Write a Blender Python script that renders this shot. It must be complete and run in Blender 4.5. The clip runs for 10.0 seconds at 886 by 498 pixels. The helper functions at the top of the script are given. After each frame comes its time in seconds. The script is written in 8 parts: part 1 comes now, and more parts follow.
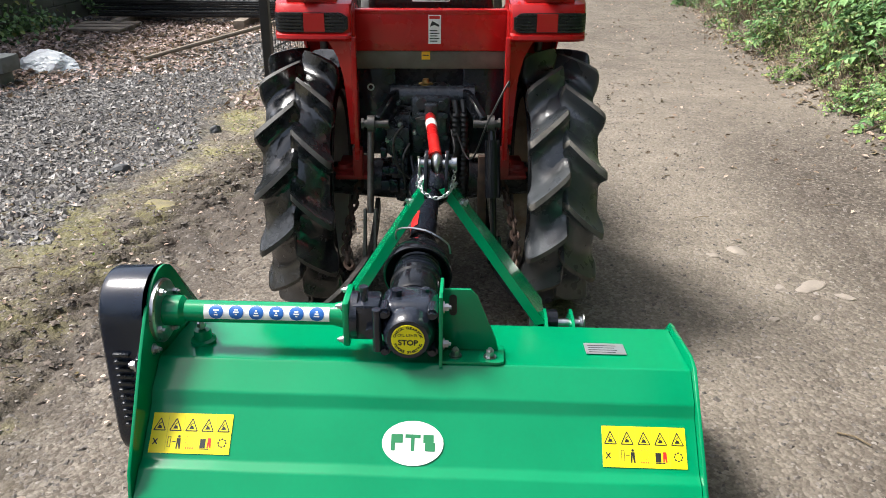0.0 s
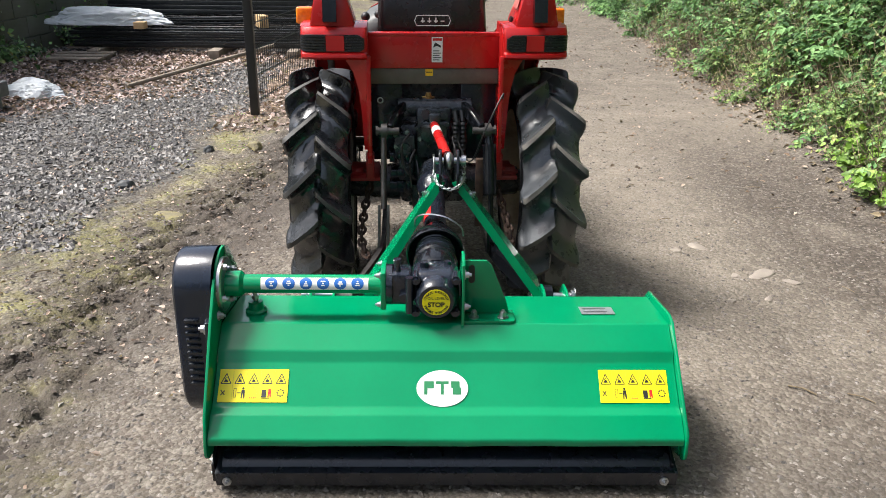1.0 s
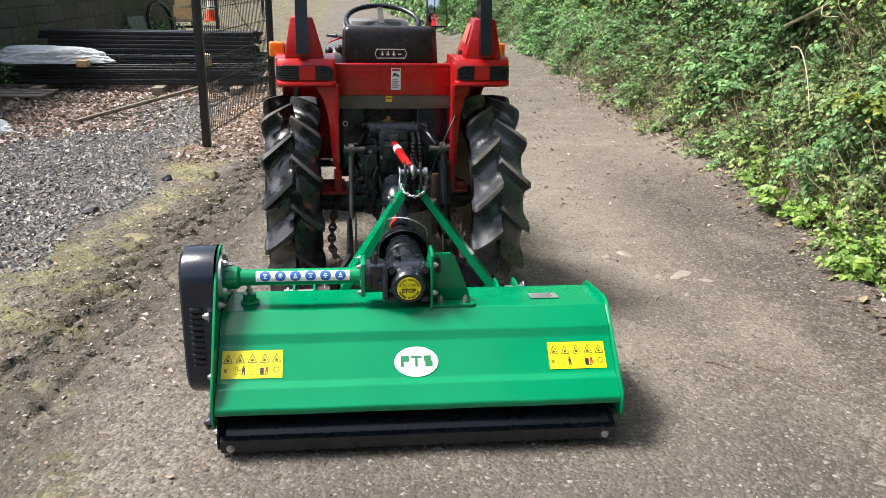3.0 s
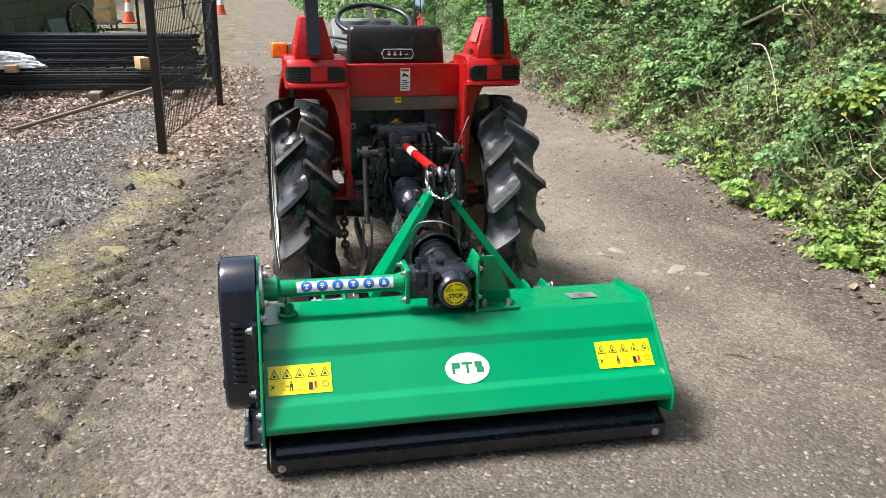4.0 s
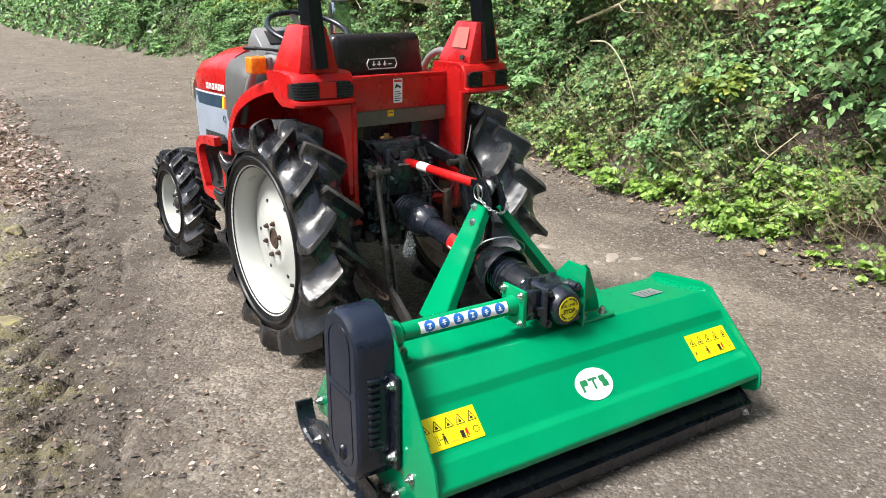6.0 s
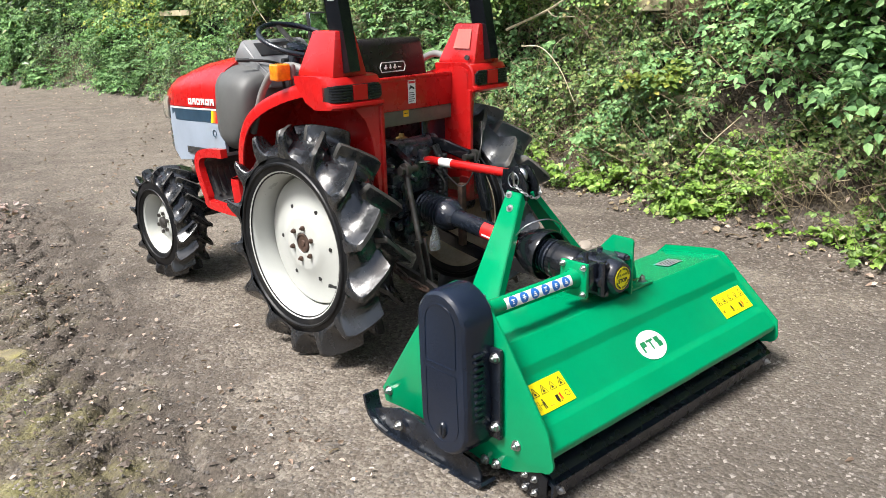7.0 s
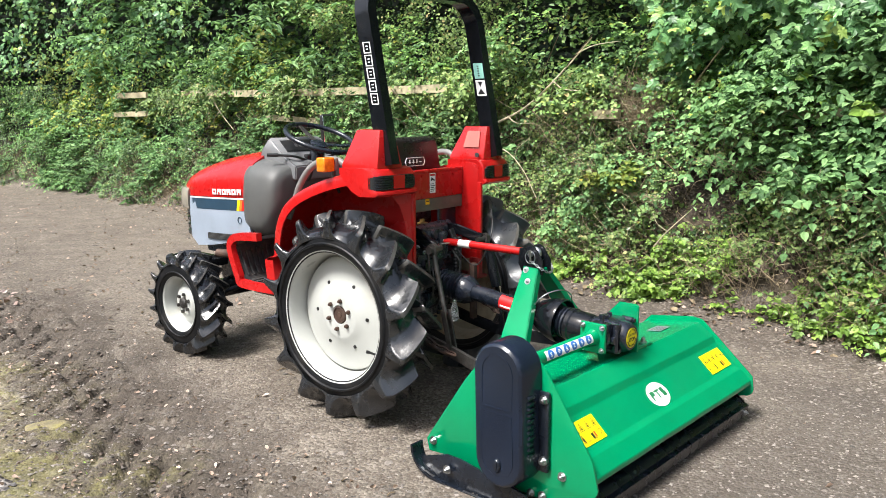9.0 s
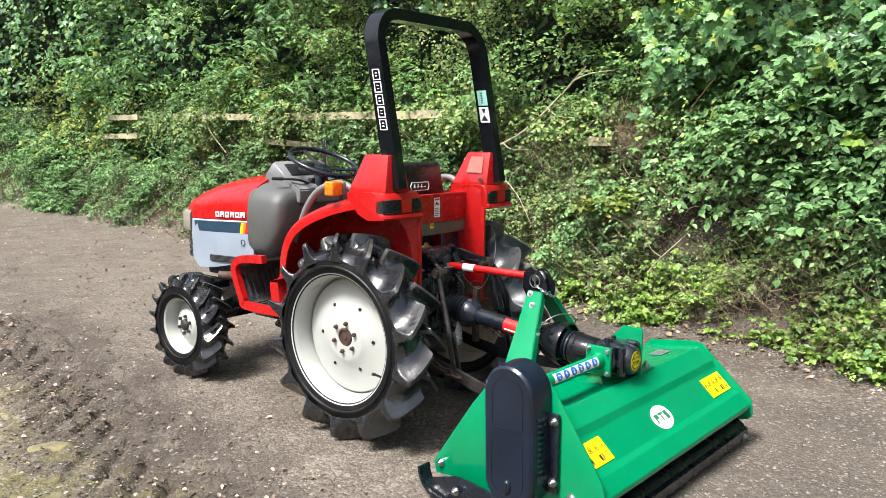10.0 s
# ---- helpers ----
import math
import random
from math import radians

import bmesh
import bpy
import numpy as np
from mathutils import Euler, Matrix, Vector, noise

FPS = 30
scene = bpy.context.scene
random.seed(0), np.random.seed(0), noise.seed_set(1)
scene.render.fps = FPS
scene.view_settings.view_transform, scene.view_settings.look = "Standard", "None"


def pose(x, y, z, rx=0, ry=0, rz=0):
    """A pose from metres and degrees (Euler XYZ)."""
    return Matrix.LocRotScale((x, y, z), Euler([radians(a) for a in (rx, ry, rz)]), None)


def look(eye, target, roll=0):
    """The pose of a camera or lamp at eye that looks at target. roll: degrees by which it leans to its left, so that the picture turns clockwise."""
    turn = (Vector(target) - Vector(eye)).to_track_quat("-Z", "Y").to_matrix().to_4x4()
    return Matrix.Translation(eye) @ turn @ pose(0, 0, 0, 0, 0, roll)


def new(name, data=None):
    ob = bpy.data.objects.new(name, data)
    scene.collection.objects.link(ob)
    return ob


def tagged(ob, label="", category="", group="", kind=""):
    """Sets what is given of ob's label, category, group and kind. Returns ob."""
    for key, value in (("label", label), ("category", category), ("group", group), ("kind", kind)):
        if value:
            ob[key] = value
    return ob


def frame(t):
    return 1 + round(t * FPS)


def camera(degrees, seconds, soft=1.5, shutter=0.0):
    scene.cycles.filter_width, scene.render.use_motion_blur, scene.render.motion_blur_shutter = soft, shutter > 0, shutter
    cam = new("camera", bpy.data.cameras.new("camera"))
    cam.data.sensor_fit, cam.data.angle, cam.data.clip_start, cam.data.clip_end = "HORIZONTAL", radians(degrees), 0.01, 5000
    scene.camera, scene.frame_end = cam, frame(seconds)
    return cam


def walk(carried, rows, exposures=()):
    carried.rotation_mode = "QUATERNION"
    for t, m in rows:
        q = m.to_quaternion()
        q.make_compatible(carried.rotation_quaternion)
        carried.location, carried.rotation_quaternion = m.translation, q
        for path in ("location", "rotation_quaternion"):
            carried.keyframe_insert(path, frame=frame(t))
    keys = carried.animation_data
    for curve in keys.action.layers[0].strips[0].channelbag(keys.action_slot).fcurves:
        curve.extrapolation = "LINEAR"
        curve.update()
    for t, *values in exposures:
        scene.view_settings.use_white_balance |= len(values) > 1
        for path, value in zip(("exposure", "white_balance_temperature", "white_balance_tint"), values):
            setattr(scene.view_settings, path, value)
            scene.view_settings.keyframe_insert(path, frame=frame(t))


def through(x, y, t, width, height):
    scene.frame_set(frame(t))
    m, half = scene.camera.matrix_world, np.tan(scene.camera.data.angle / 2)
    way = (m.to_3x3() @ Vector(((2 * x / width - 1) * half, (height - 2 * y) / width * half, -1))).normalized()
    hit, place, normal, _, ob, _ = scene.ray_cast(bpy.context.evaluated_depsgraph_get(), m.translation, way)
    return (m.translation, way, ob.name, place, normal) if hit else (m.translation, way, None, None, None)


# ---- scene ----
cam = camera(57.8, 10.0, soft=0.6)
PATH = [
    (0, (0.127, 0.061, 1.393), (0.053, 1.884, 0.573), 0.3),
    (0.5, (0.034, -0.163, 1.41), (0.022, 1.676, 0.624), 0.4),
    (1, (-0.035, -0.327, 1.407), (0.002, 1.528, 0.659), 0.7),
    (1.5, (-0.019, -0.508, 1.41), (0.043, 1.36, 0.697), 1.0),
    (2, (0.005, -0.675, 1.407), (0.093, 1.202, 0.723), 1.1),
    (3.5, (-0.34, -0.722, 1.418), (-0.045, 1.147, 0.768), 1.2),
    (4, (-0.534, -0.605, 1.396), (-0.134, 1.244, 0.747), 1.2),
    (4.5, (-0.745, -0.443, 1.408), (-0.199, 1.371, 0.765), 1.4),
    (5, (-1.057, -0.323, 1.404), (-0.325, 1.427, 0.77), 1.3),
    (5.2, (-1.165, -0.274, 1.407), (-0.361, 1.446, 0.776), 1.3),
    (6.3, (-1.658, 0.079, 1.334), (-0.547, 1.62, 0.709), -0.2),
    (6.5, (-1.78, 0.131, 1.311), (-0.616, 1.634, 0.692), -0.9),
    (7, (-2.027, 0.201, 1.319), (-0.752, 1.625, 0.732), -1.4),
    (7.5, (-2.243, 0.17, 1.307), (-0.905, 1.564, 0.788), -1.2),
    (8, (-2.381, 0.141, 1.318), (-0.993, 1.504, 0.852), -0.8),
    (8.5, (-2.518, 0.165, 1.313), (-1.088, 1.503, 0.907), -0.5),
    (9, (-2.624, 0.189, 1.317), (-1.163, 1.51, 0.973), -0.3),
    (9.5, (-2.692, 0.207, 1.328), (-1.21, 1.516, 1.027), -0.0),
    (10, (-2.719, 0.228, 1.321), (-1.223, 1.525, 1.037), 0.3),
]
walk(cam, [(t, look(eye, target, roll)) for t, eye, target, roll in PATH], [(0.0, 1.36), (10.0, 1.48)])

# ---- light ----
world = bpy.data.worlds.new("sky")
scene.world = world
world.use_nodes = True
wn = world.node_tree
sky = wn.nodes.new("ShaderNodeTexSky")
sky.sky_type, sky.sun_disc = "NISHITA", False
sky.sun_elevation, sky.sun_rotation = radians(58), radians(279)
sky.air_density, sky.dust_density, sky.ozone_density = 1.0, 4.0, 1.0
pale = wn.nodes.new("ShaderNodeHueSaturation")  # thin cloud takes most of the blue
pale.inputs["Saturation"].default_value = 0.7
wn.links.new(sky.outputs[0], pale.inputs["Color"])
wn.links.new(pale.outputs[0], wn.nodes["Background"].inputs[0])
wn.nodes["Background"].inputs[1].default_value = 0.103
sun_data = bpy.data.lights.new("sun", "SUN")
sun_data.energy, sun_data.angle, sun_data.color = 2.95, radians(16), (1.0, 0.98, 0.95)
sun = new("sun", sun_data)
sun.matrix_world = look((-5, 0.8, 8.2), (0, 0, 0))

# ---- materials ----


def nodes_of(name):
    m = bpy.data.materials.new(name)
    m.use_nodes = True
    nt = m.node_tree
    return m, nt, nt.nodes["Principled BSDF"]


def noise_tex(nt, scale, detail=4.0, coord="Object", rough=0.55, stretch=None):
    tc = nt.nodes.new("ShaderNodeTexCoord")
    n = nt.nodes.new("ShaderNodeTexNoise")
    n.inputs["Scale"].default_value, n.inputs["Detail"].default_value, n.inputs["Roughness"].default_value = scale, detail, rough
    if stretch:
        mp = nt.nodes.new("ShaderNodeMapping")
        mp.inputs["Scale"].default_value = stretch
        nt.links.new(tc.outputs[coord], mp.inputs[0])
        nt.links.new(mp.outputs[0], n.inputs["Vector"])
    else:
        nt.links.new(tc.outputs[coord], n.inputs["Vector"])
    return n.outputs["Fac"]


def ramp(nt, fac, stops):
    r = nt.nodes.new("ShaderNodeValToRGB")
    while len(r.color_ramp.elements) < len(stops):
        r.color_ramp.elements.new(0.5)
    for e, (p, c) in zip(r.color_ramp.elements, stops):
        e.position = p
        e.color = (*c, 1) if isinstance(c, tuple) else (c, c, c, 1)
    nt.links.new(fac, r.inputs[0])
    return r.outputs[0]


def mix(nt, fac, a, b, mode="MIX"):
    n = nt.nodes.new("ShaderNodeMix")
    n.data_type, n.blend_type = "RGBA", mode
    for sock, v in ((n.inputs[0], fac), (n.inputs[6], a), (n.inputs[7], b)):
        if isinstance(v, (int, float)):
            sock.default_value = v
        elif isinstance(v, tuple):
            sock.default_value = (*v, 1)
        else:
            nt.links.new(v, sock)
    return n.outputs[2]


def bump(nt, b, height, strength=0.3, distance=0.005):
    n = nt.nodes.new("ShaderNodeBump")
    n.inputs["Strength"].default_value, n.inputs["Distance"].default_value = strength, distance
    nt.links.new(height, n.inputs["Height"])
    nt.links.new(n.outputs[0], b.inputs["Normal"])


def surface(name, colour, rough=0.5, metal=0.0, spread=0.15, dirt=None, dirt_amount=0.0, scale=9.0, grain=120.0, bumpy=0.08, coat=0.0, depth=0.002, spec=0.5, gloss=(0.78, 1.25)):
    """Colour with broad and fine variation, patches of dirt, uneven gloss and a fine grain."""
    m, nt, b = nodes_of(name)
    broad = noise_tex(nt, scale, 5)
    fine = noise_tex(nt, grain, 3)
    lo = tuple(max(0.0, c * (1 - spread)) for c in colour)
    hi = tuple(min(1.0, c * (1 + spread)) for c in colour)
    col = ramp(nt, broad, [(0.3, lo), (0.7, hi)])
    col = mix(nt, 0.12, col, ramp(nt, fine, [(0.35, lo), (0.65, hi)]))
    if dirt:
        mask = ramp(nt, noise_tex(nt, scale * 0.6, 8, rough=0.7), [(0.62 - 0.35 * dirt_amount, 0.0), (0.78 - 0.25 * dirt_amount, min(1.0, 0.35 + dirt_amount))])
        col = mix(nt, mask, col, dirt)
    nt.links.new(col, b.inputs["Base Color"])
    nt.links.new(ramp(nt, noise_tex(nt, scale * 1.7, 6), [(0.3, max(0.03, rough * gloss[0])), (0.72, min(1.0, rough * gloss[1]))]), b.inputs["Roughness"])
    b.inputs["Metallic"].default_value = metal
    b.inputs["Coat Weight"].default_value = coat
    b.inputs["Specular IOR Level"].default_value = spec
    b.inputs["Coat Roughness"].default_value = 0.12
    bump(nt, b, fine, bumpy, depth)
    return m


GREEN = surface("green_paint", (0.0, 0.212, 0.084), 0.15, spread=0.08, coat=0.0, spec=0.42, scale=4, bumpy=0.04)
RED = surface("red_paint", (0.42, 0.009, 0.009), 0.28, spread=0.12, coat=0.2, spec=0.4, dirt=(0.30, 0.06, 0.04), dirt_amount=0.12, scale=5, bumpy=0.05)
RED_DARK = surface("worn_red_paint", (0.26, 0.012, 0.010), 0.5, spread=0.2, dirt=(0.12, 0.05, 0.035), dirt_amount=0.35, scale=8)
BLACK = surface("black_paint", (0.006, 0.007, 0.009), 0.13, spread=0.3, coat=0.0, spec=0.42, gloss=(0.5, 1.6), dirt=(0.05, 0.045, 0.04), dirt_amount=0.1)
BLACK_PLASTIC = surface("black_plastic", (0.007, 0.010, 0.016), 0.27, spec=0.55, spread=0.25, grain=260, bumpy=0.15)
GREASY = surface("greasy_black_casting", (0.026, 0.031, 0.038), 0.28, spec=0.6, coat=0.0, spread=0.5, dirt=(0.075, 0.066, 0.055), dirt_amount=0.2, scale=22, grain=90, bumpy=0.4, depth=0.004)
RUST = surface("rusty_steel", (0.075, 0.043, 0.030), 0.75, metal=0.3, spread=0.5, dirt=(0.03, 0.025, 0.022), dirt_amount=0.4, scale=25, bumpy=0.5)
CASTING = surface("blue_black_casting_paint", (0.012, 0.015, 0.023), 0.2, spread=0.3, coat=0.3, scale=18, grain=60, bumpy=0.35, depth=0.003)
STEEL = surface("zinc_plated_steel", (0.46, 0.47, 0.48), 0.33, metal=1.0, spread=0.2, scale=40)
DARK_STEEL = surface("dark_worn_steel", (0.10, 0.095, 0.09), 0.45, metal=0.8, spread=0.4, dirt=(0.06, 0.04, 0.03), dirt_amount=0.3, scale=30)
RUBBER = surface("black_rubber", (0.013, 0.0145, 0.017), 0.20, spec=0.7, coat=0.35, spread=0.4, dirt=(0.030, 0.028, 0.025), dirt_amount=0.15, scale=9, grain=45, bumpy=0.3, depth=0.004, gloss=(0.55, 1.9))
RUBBER_DUSTY = surface("dusty_black_rubber", (0.044, 0.050, 0.056), 0.28, spec=0.7, coat=0.2, spread=0.4, dirt=(0.062, 0.062, 0.058), dirt_amount=0.4, scale=9, grain=45, bumpy=0.3, depth=0.004, gloss=(0.6, 1.8))
RUBBER_SCUFFED = surface("scuffed_rubber", (0.036, 0.034, 0.031), 0.55, spread=0.5, scale=20, grain=200, bumpy=0.4)
RUBBER_WORN = surface("worn_dusty_rubber", (0.100, 0.092, 0.080), 0.75, spread=0.45, scale=20, grain=200, bumpy=0.4)
SIDEWALL = surface("tyre_sidewall_rubber", (0.006, 0.0065, 0.0075), 0.42, spec=0.25, spread=0.4, dirt=(0.03, 0.027, 0.024), dirt_amount=0.3, scale=12, grain=150, bumpy=0.2)
RIM = surface("white_rim_paint", (0.42, 0.43, 0.405), 0.34, spread=0.06, dirt=(0.42, 0.36, 0.25), dirt_amount=0.10, scale=5, bumpy=0.06)
RIM_OLD = surface("old_cream_rim_paint", (0.52, 0.47, 0.34), 0.6, spread=0.15, dirt=(0.22, 0.14, 0.07), dirt_amount=0.45, scale=8, bumpy=0.2)
SILVER = surface("silver_blue_paint", (0.34, 0.40, 0.48), 0.4, metal=0.25, spread=0.08, dirt=(0.28, 0.27, 0.25), dirt_amount=0.1, scale=5)
DASH_GREY = surface("pale_grey_dash_plastic", (0.15, 0.155, 0.16), 0.5, spread=0.12, dirt=(0.20, 0.18, 0.16), dirt_amount=0.25, scale=9, grain=240, bumpy=0.2)
GREY_PLASTIC = surface("faded_grey_plastic", (0.078, 0.080, 0.077), 0.5, spread=0.15, dirt=(0.10, 0.088, 0.075), dirt_amount=0.25, scale=6, grain=240, bumpy=0.2)
GREY_PIPE = surface("pale_grey_plastic", (0.16, 0.157, 0.15), 0.5, spread=0.15, scale=8)
OLIVE = surface("grimy_olive_metal", (0.115, 0.10, 0.075), 0.6, spread=0.25, dirt=(0.05, 0.045, 0.04), dirt_amount=0.4, scale=14, bumpy=0.2)
VINYL = surface("dark_seat_vinyl", (0.013, 0.010, 0.011), 0.26, spread=0.3, dirt=(0.05, 0.03, 0.03), dirt_amount=0.2, scale=7, grain=300, bumpy=0.2)
MAT = surface("rubber_floor_mat", (0.02, 0.02, 0.022), 0.6, spread=0.4, dirt=(0.10, 0.085, 0.065), dirt_amount=0.35, scale=14, bumpy=0.3)
WHITE = surface("white_sticker", (0.78, 0.78, 0.76), 0.4, spread=0.03)
YELLOW = surface("yellow_sticker", (0.86, 0.72, 0.005), 0.4, spread=0.04)
DECAL_BLUE = surface("blue_decal", (0.015, 0.12, 0.42), 0.4, spread=0.08)
DECAL_BLACK = surface("black_decal", (0.012, 0.012, 0.012), 0.45, spread=0.1)
DECAL_RED = surface("red_decal", (0.52, 0.012, 0.012), 0.4, spread=0.08)
DECAL_GREEN = surface("green_decal", (0.01, 0.17, 0.06), 0.4, spread=0.08)
DECAL_MINT = surface("mint_decal", (0.30, 0.62, 0.52), 0.4, spread=0.08)
DECAL_NAVY = surface("navy_stripe", (0.018, 0.045, 0.075), 0.4, spread=0.1)
DECAL_ORANGE = surface("orange_stripe", (0.75, 0.17, 0.02), 0.4, spread=0.08)
BRASS = surface("brass", (0.30, 0.19, 0.06), 0.45, metal=0.6, spread=0.25, scale=30)
GLASSY_RED, _nt, _b = nodes_of("red_lens")
_b.inputs["Base Color"].default_value, _b.inputs["Roughness"].default_value, _b.inputs["Coat Weight"].default_value = (0.50, 0.004, 0.008, 1), 0.3, 0.15
AMBER, _nt, _b = nodes_of("amber_lens")
_b.inputs["Base Color"].default_value, _b.inputs["Roughness"].default_value, _b.inputs["Coat Weight"].default_value = (0.85, 0.20, 0.01, 1), 0.2, 0.6
_nt.links.new(ramp(_nt, noise_tex(_nt, 60, 2), [(0.3, (0.72, 0.15, 0.008)), (0.7, (0.92, 0.26, 0.015))]), _b.inputs["Base Color"])
LENS_CLEAR = surface("cloudy_lamp_lens", (0.27, 0.25, 0.20), 0.2, spread=0.15, coat=0.5)
MIRROR, _nt, _b = nodes_of("mirror_glass")
_b.inputs["Base Color"].default_value, _b.inputs["Roughness"].default_value, _b.inputs["Metallic"].default_value = (0.75, 0.8, 0.78, 1), 0.04, 1.0
CLEAR, _nt, _b = nodes_of("clear_plastic_bag")
_b.inputs["Base Color"].default_value, _b.inputs["Roughness"].default_value, _b.inputs["Transmission Weight"].default_value, _b.inputs["IOR"].default_value = (0.9, 0.92, 0.92, 1), 0.2, 0.8, 1.15
TIMBER = surface("weathered_fence_timber", (0.40, 0.35, 0.22), 0.8, spread=0.35, dirt=(0.13, 0.13, 0.07), dirt_amount=0.35, scale=7, bumpy=0.4)
FRESH_WOOD = surface("pale_sawn_timber", (0.55, 0.38, 0.20), 0.7, spread=0.18, scale=10, bumpy=0.2)
GREY_WOOD = surface("grey_weathered_wood", (0.22, 0.18, 0.14), 0.85, spread=0.3, scale=12, bumpy=0.4)
FENCE_BLACK = surface("black_powder_coat", (0.014, 0.016, 0.018), 0.42, spread=0.3, dirt=(0.04, 0.04, 0.036), dirt_amount=0.2)
COVER = surface("moulded_cover_plastic", (0.007, 0.012, 0.024), 0.22, spec=0.5, spread=0.25, scale=6, grain=200, bumpy=0.1)
POLY = surface("milky_polythene", (0.66, 0.69, 0.70), 0.42, spread=0.12, coat=0.1, spec=0.4, scale=11, bumpy=0.25, depth=0.006)
CONCRETE = surface("grey_concrete", (0.15, 0.16, 0.155), 0.85, spread=0.25, dirt=(0.07, 0.08, 0.05), dirt_amount=0.3, scale=6, grain=80, bumpy=0.5)
CONE_ORANGE = surface("faded_cone_plastic", (0.62, 0.10, 0.06), 0.5, spread=0.15)

# ---- mesh helpers ----
ZAX = Vector((0, 0, 1))


def part(name, bm, material, parent=None, label="", smooth=38):
    """Links a bmesh as one mesh object under a thing or a part. material may be a list of slots."""
    bm.normal_update()
    cut = radians(smooth)
    for f in bm.faces:
        f.smooth = True
    for e in bm.edges:
        e.smooth = not (len(e.link_faces) == 2 and e.calc_face_angle(0) > cut)
    me = bpy.data.meshes.new(name)
    bm.to_mesh(me)
    bm.free()
    for m in material if isinstance(material, (list, tuple)) else [material]:
        me.materials.append(m)
    ob = new(name, me)
    if parent is not None:
        ob.parent = parent
    if label:
        ob["label"] = label
    return ob


def empty(name, m=None):
    ob = new(name)
    ob.empty_display_size = 0.2
    if m is not None:
        ob.matrix_world = m
    return ob


def box(bm, lo, hi, bevel=0.0, seg=2, m=None, slot=0):
    lo, hi = Vector(lo), Vector(hi)
    r = bmesh.ops.create_cube(bm, size=1.0, matrix=(m or Matrix()) @ Matrix.Translation((lo + hi) / 2) @ Matrix.Diagonal((*(hi - lo), 1)))
    faces = set(f for v in r["verts"] for f in v.link_faces)
    for f in faces:
        f.material_index = slot
    if bevel:
        edges = set(e for f in faces for e in f.edges)
        bmesh.ops.bevel(bm, geom=list(edges), offset=bevel, segments=seg, affect="EDGES", profile=0.5, clamp_overlap=True)


def rod(bm, p0, p1, r0, r1=None, seg=14, slot=0):
    p0, p1 = Vector(p0), Vector(p1)
    d = p1 - p0
    m = Matrix.Translation((p0 + p1) / 2) @ d.to_track_quat("Z", "Y").to_matrix().to_4x4()
    r = bmesh.ops.create_cone(bm, cap_ends=True, segments=seg, radius1=r0, radius2=r0 if r1 is None else r1, depth=d.length, matrix=m)
    for f in set(f for v in r["verts"] for f in v.link_faces):
        f.material_index = slot


def ball(bm, c, r, seg=12, squash=(1, 1, 1)):
    bmesh.ops.create_uvsphere(bm, u_segments=seg, v_segments=max(6, seg // 2), radius=r, matrix=Matrix.Translation(c) @ Matrix.Diagonal((*squash, 1)))


def lathe(bm, profile, centre, axis="x", seg=40, slot=None):
    """Turns (along, radius) pairs round an axis through centre."""
    rings = []
    c = Vector(centre)
    for a, r in profile:
        ring = []
        for i in range(seg):
            t = 2 * math.pi * i / seg
            u, v = r * math.cos(t), r * math.sin(t)
            p = {"x": (a, u, v), "y": (u, a, v), "z": (u, v, a)}[axis]
            ring.append(bm.verts.new(c + Vector(p)))
        rings.append(ring)
    for k, (a, b) in enumerate(zip(rings, rings[1:])):
        for i in range(seg):
            j = (i + 1) % seg
            f = bm.faces.new((a[i], a[j], b[j], b[i]))
            if slot:
                f.material_index = slot[k]
    return rings


def plate(bm, pts, thick, to3d, bevel=0.0, slot=0, seg=2):
    """A flat outline, given as 2D points, made solid. to3d(u, v, w): place of a point at depth w."""
    a = [bm.verts.new(to3d(u, v, 0)) for u, v in pts]
    b = [bm.verts.new(to3d(u, v, thick)) for u, v in pts]
    fs = [bm.faces.new(a), bm.faces.new(b[::-1])]
    n = len(pts)
    for i in range(n):
        fs.append(bm.faces.new((a[i], b[i], b[(i + 1) % n], a[(i + 1) % n])))
    for f in fs:
        f.material_index = slot
    bmesh.ops.recalc_face_normals(bm, faces=fs)
    if bevel:
        edges = set(e for f in fs[:2] for e in f.edges)
        bmesh.ops.bevel(bm, geom=list(edges), offset=bevel, segments=seg, affect="EDGES", profile=0.5, clamp_overlap=True)


def in_x(x):
    return lambda u, v, w: Vector((x + w, u, v))


def in_y(y):
    return lambda u, v, w: Vector((u, y + w, v))


def arc(cx, cy, r, a0, a1, n=8):
    return [(cx + r * math.cos(radians(a0 + (a1 - a0) * i / n)), cy + r * math.sin(radians(a0 + (a1 - a0) * i / n))) for i in range(n + 1)]


def soft_path(pts, steps=6):
    """A smooth line through points (Catmull-Rom)."""
    P = [Vector(p) for p in pts]
    P = [2 * P[0] - P[1]] + P + [2 * P[-1] - P[-2]]
    out = []
    for i in range(1, len(P) - 2):
        for k in range(steps):
            t = k / steps
            a, b, c, d = P[i - 1:i + 3]
            out.append(0.5 * (2 * b + (c - a) * t + (2 * a - 5 * b + 4 * c - d) * t * t + (3 * b - a - 3 * c + d) * t ** 3))
    out.append(P[-2])
    return out


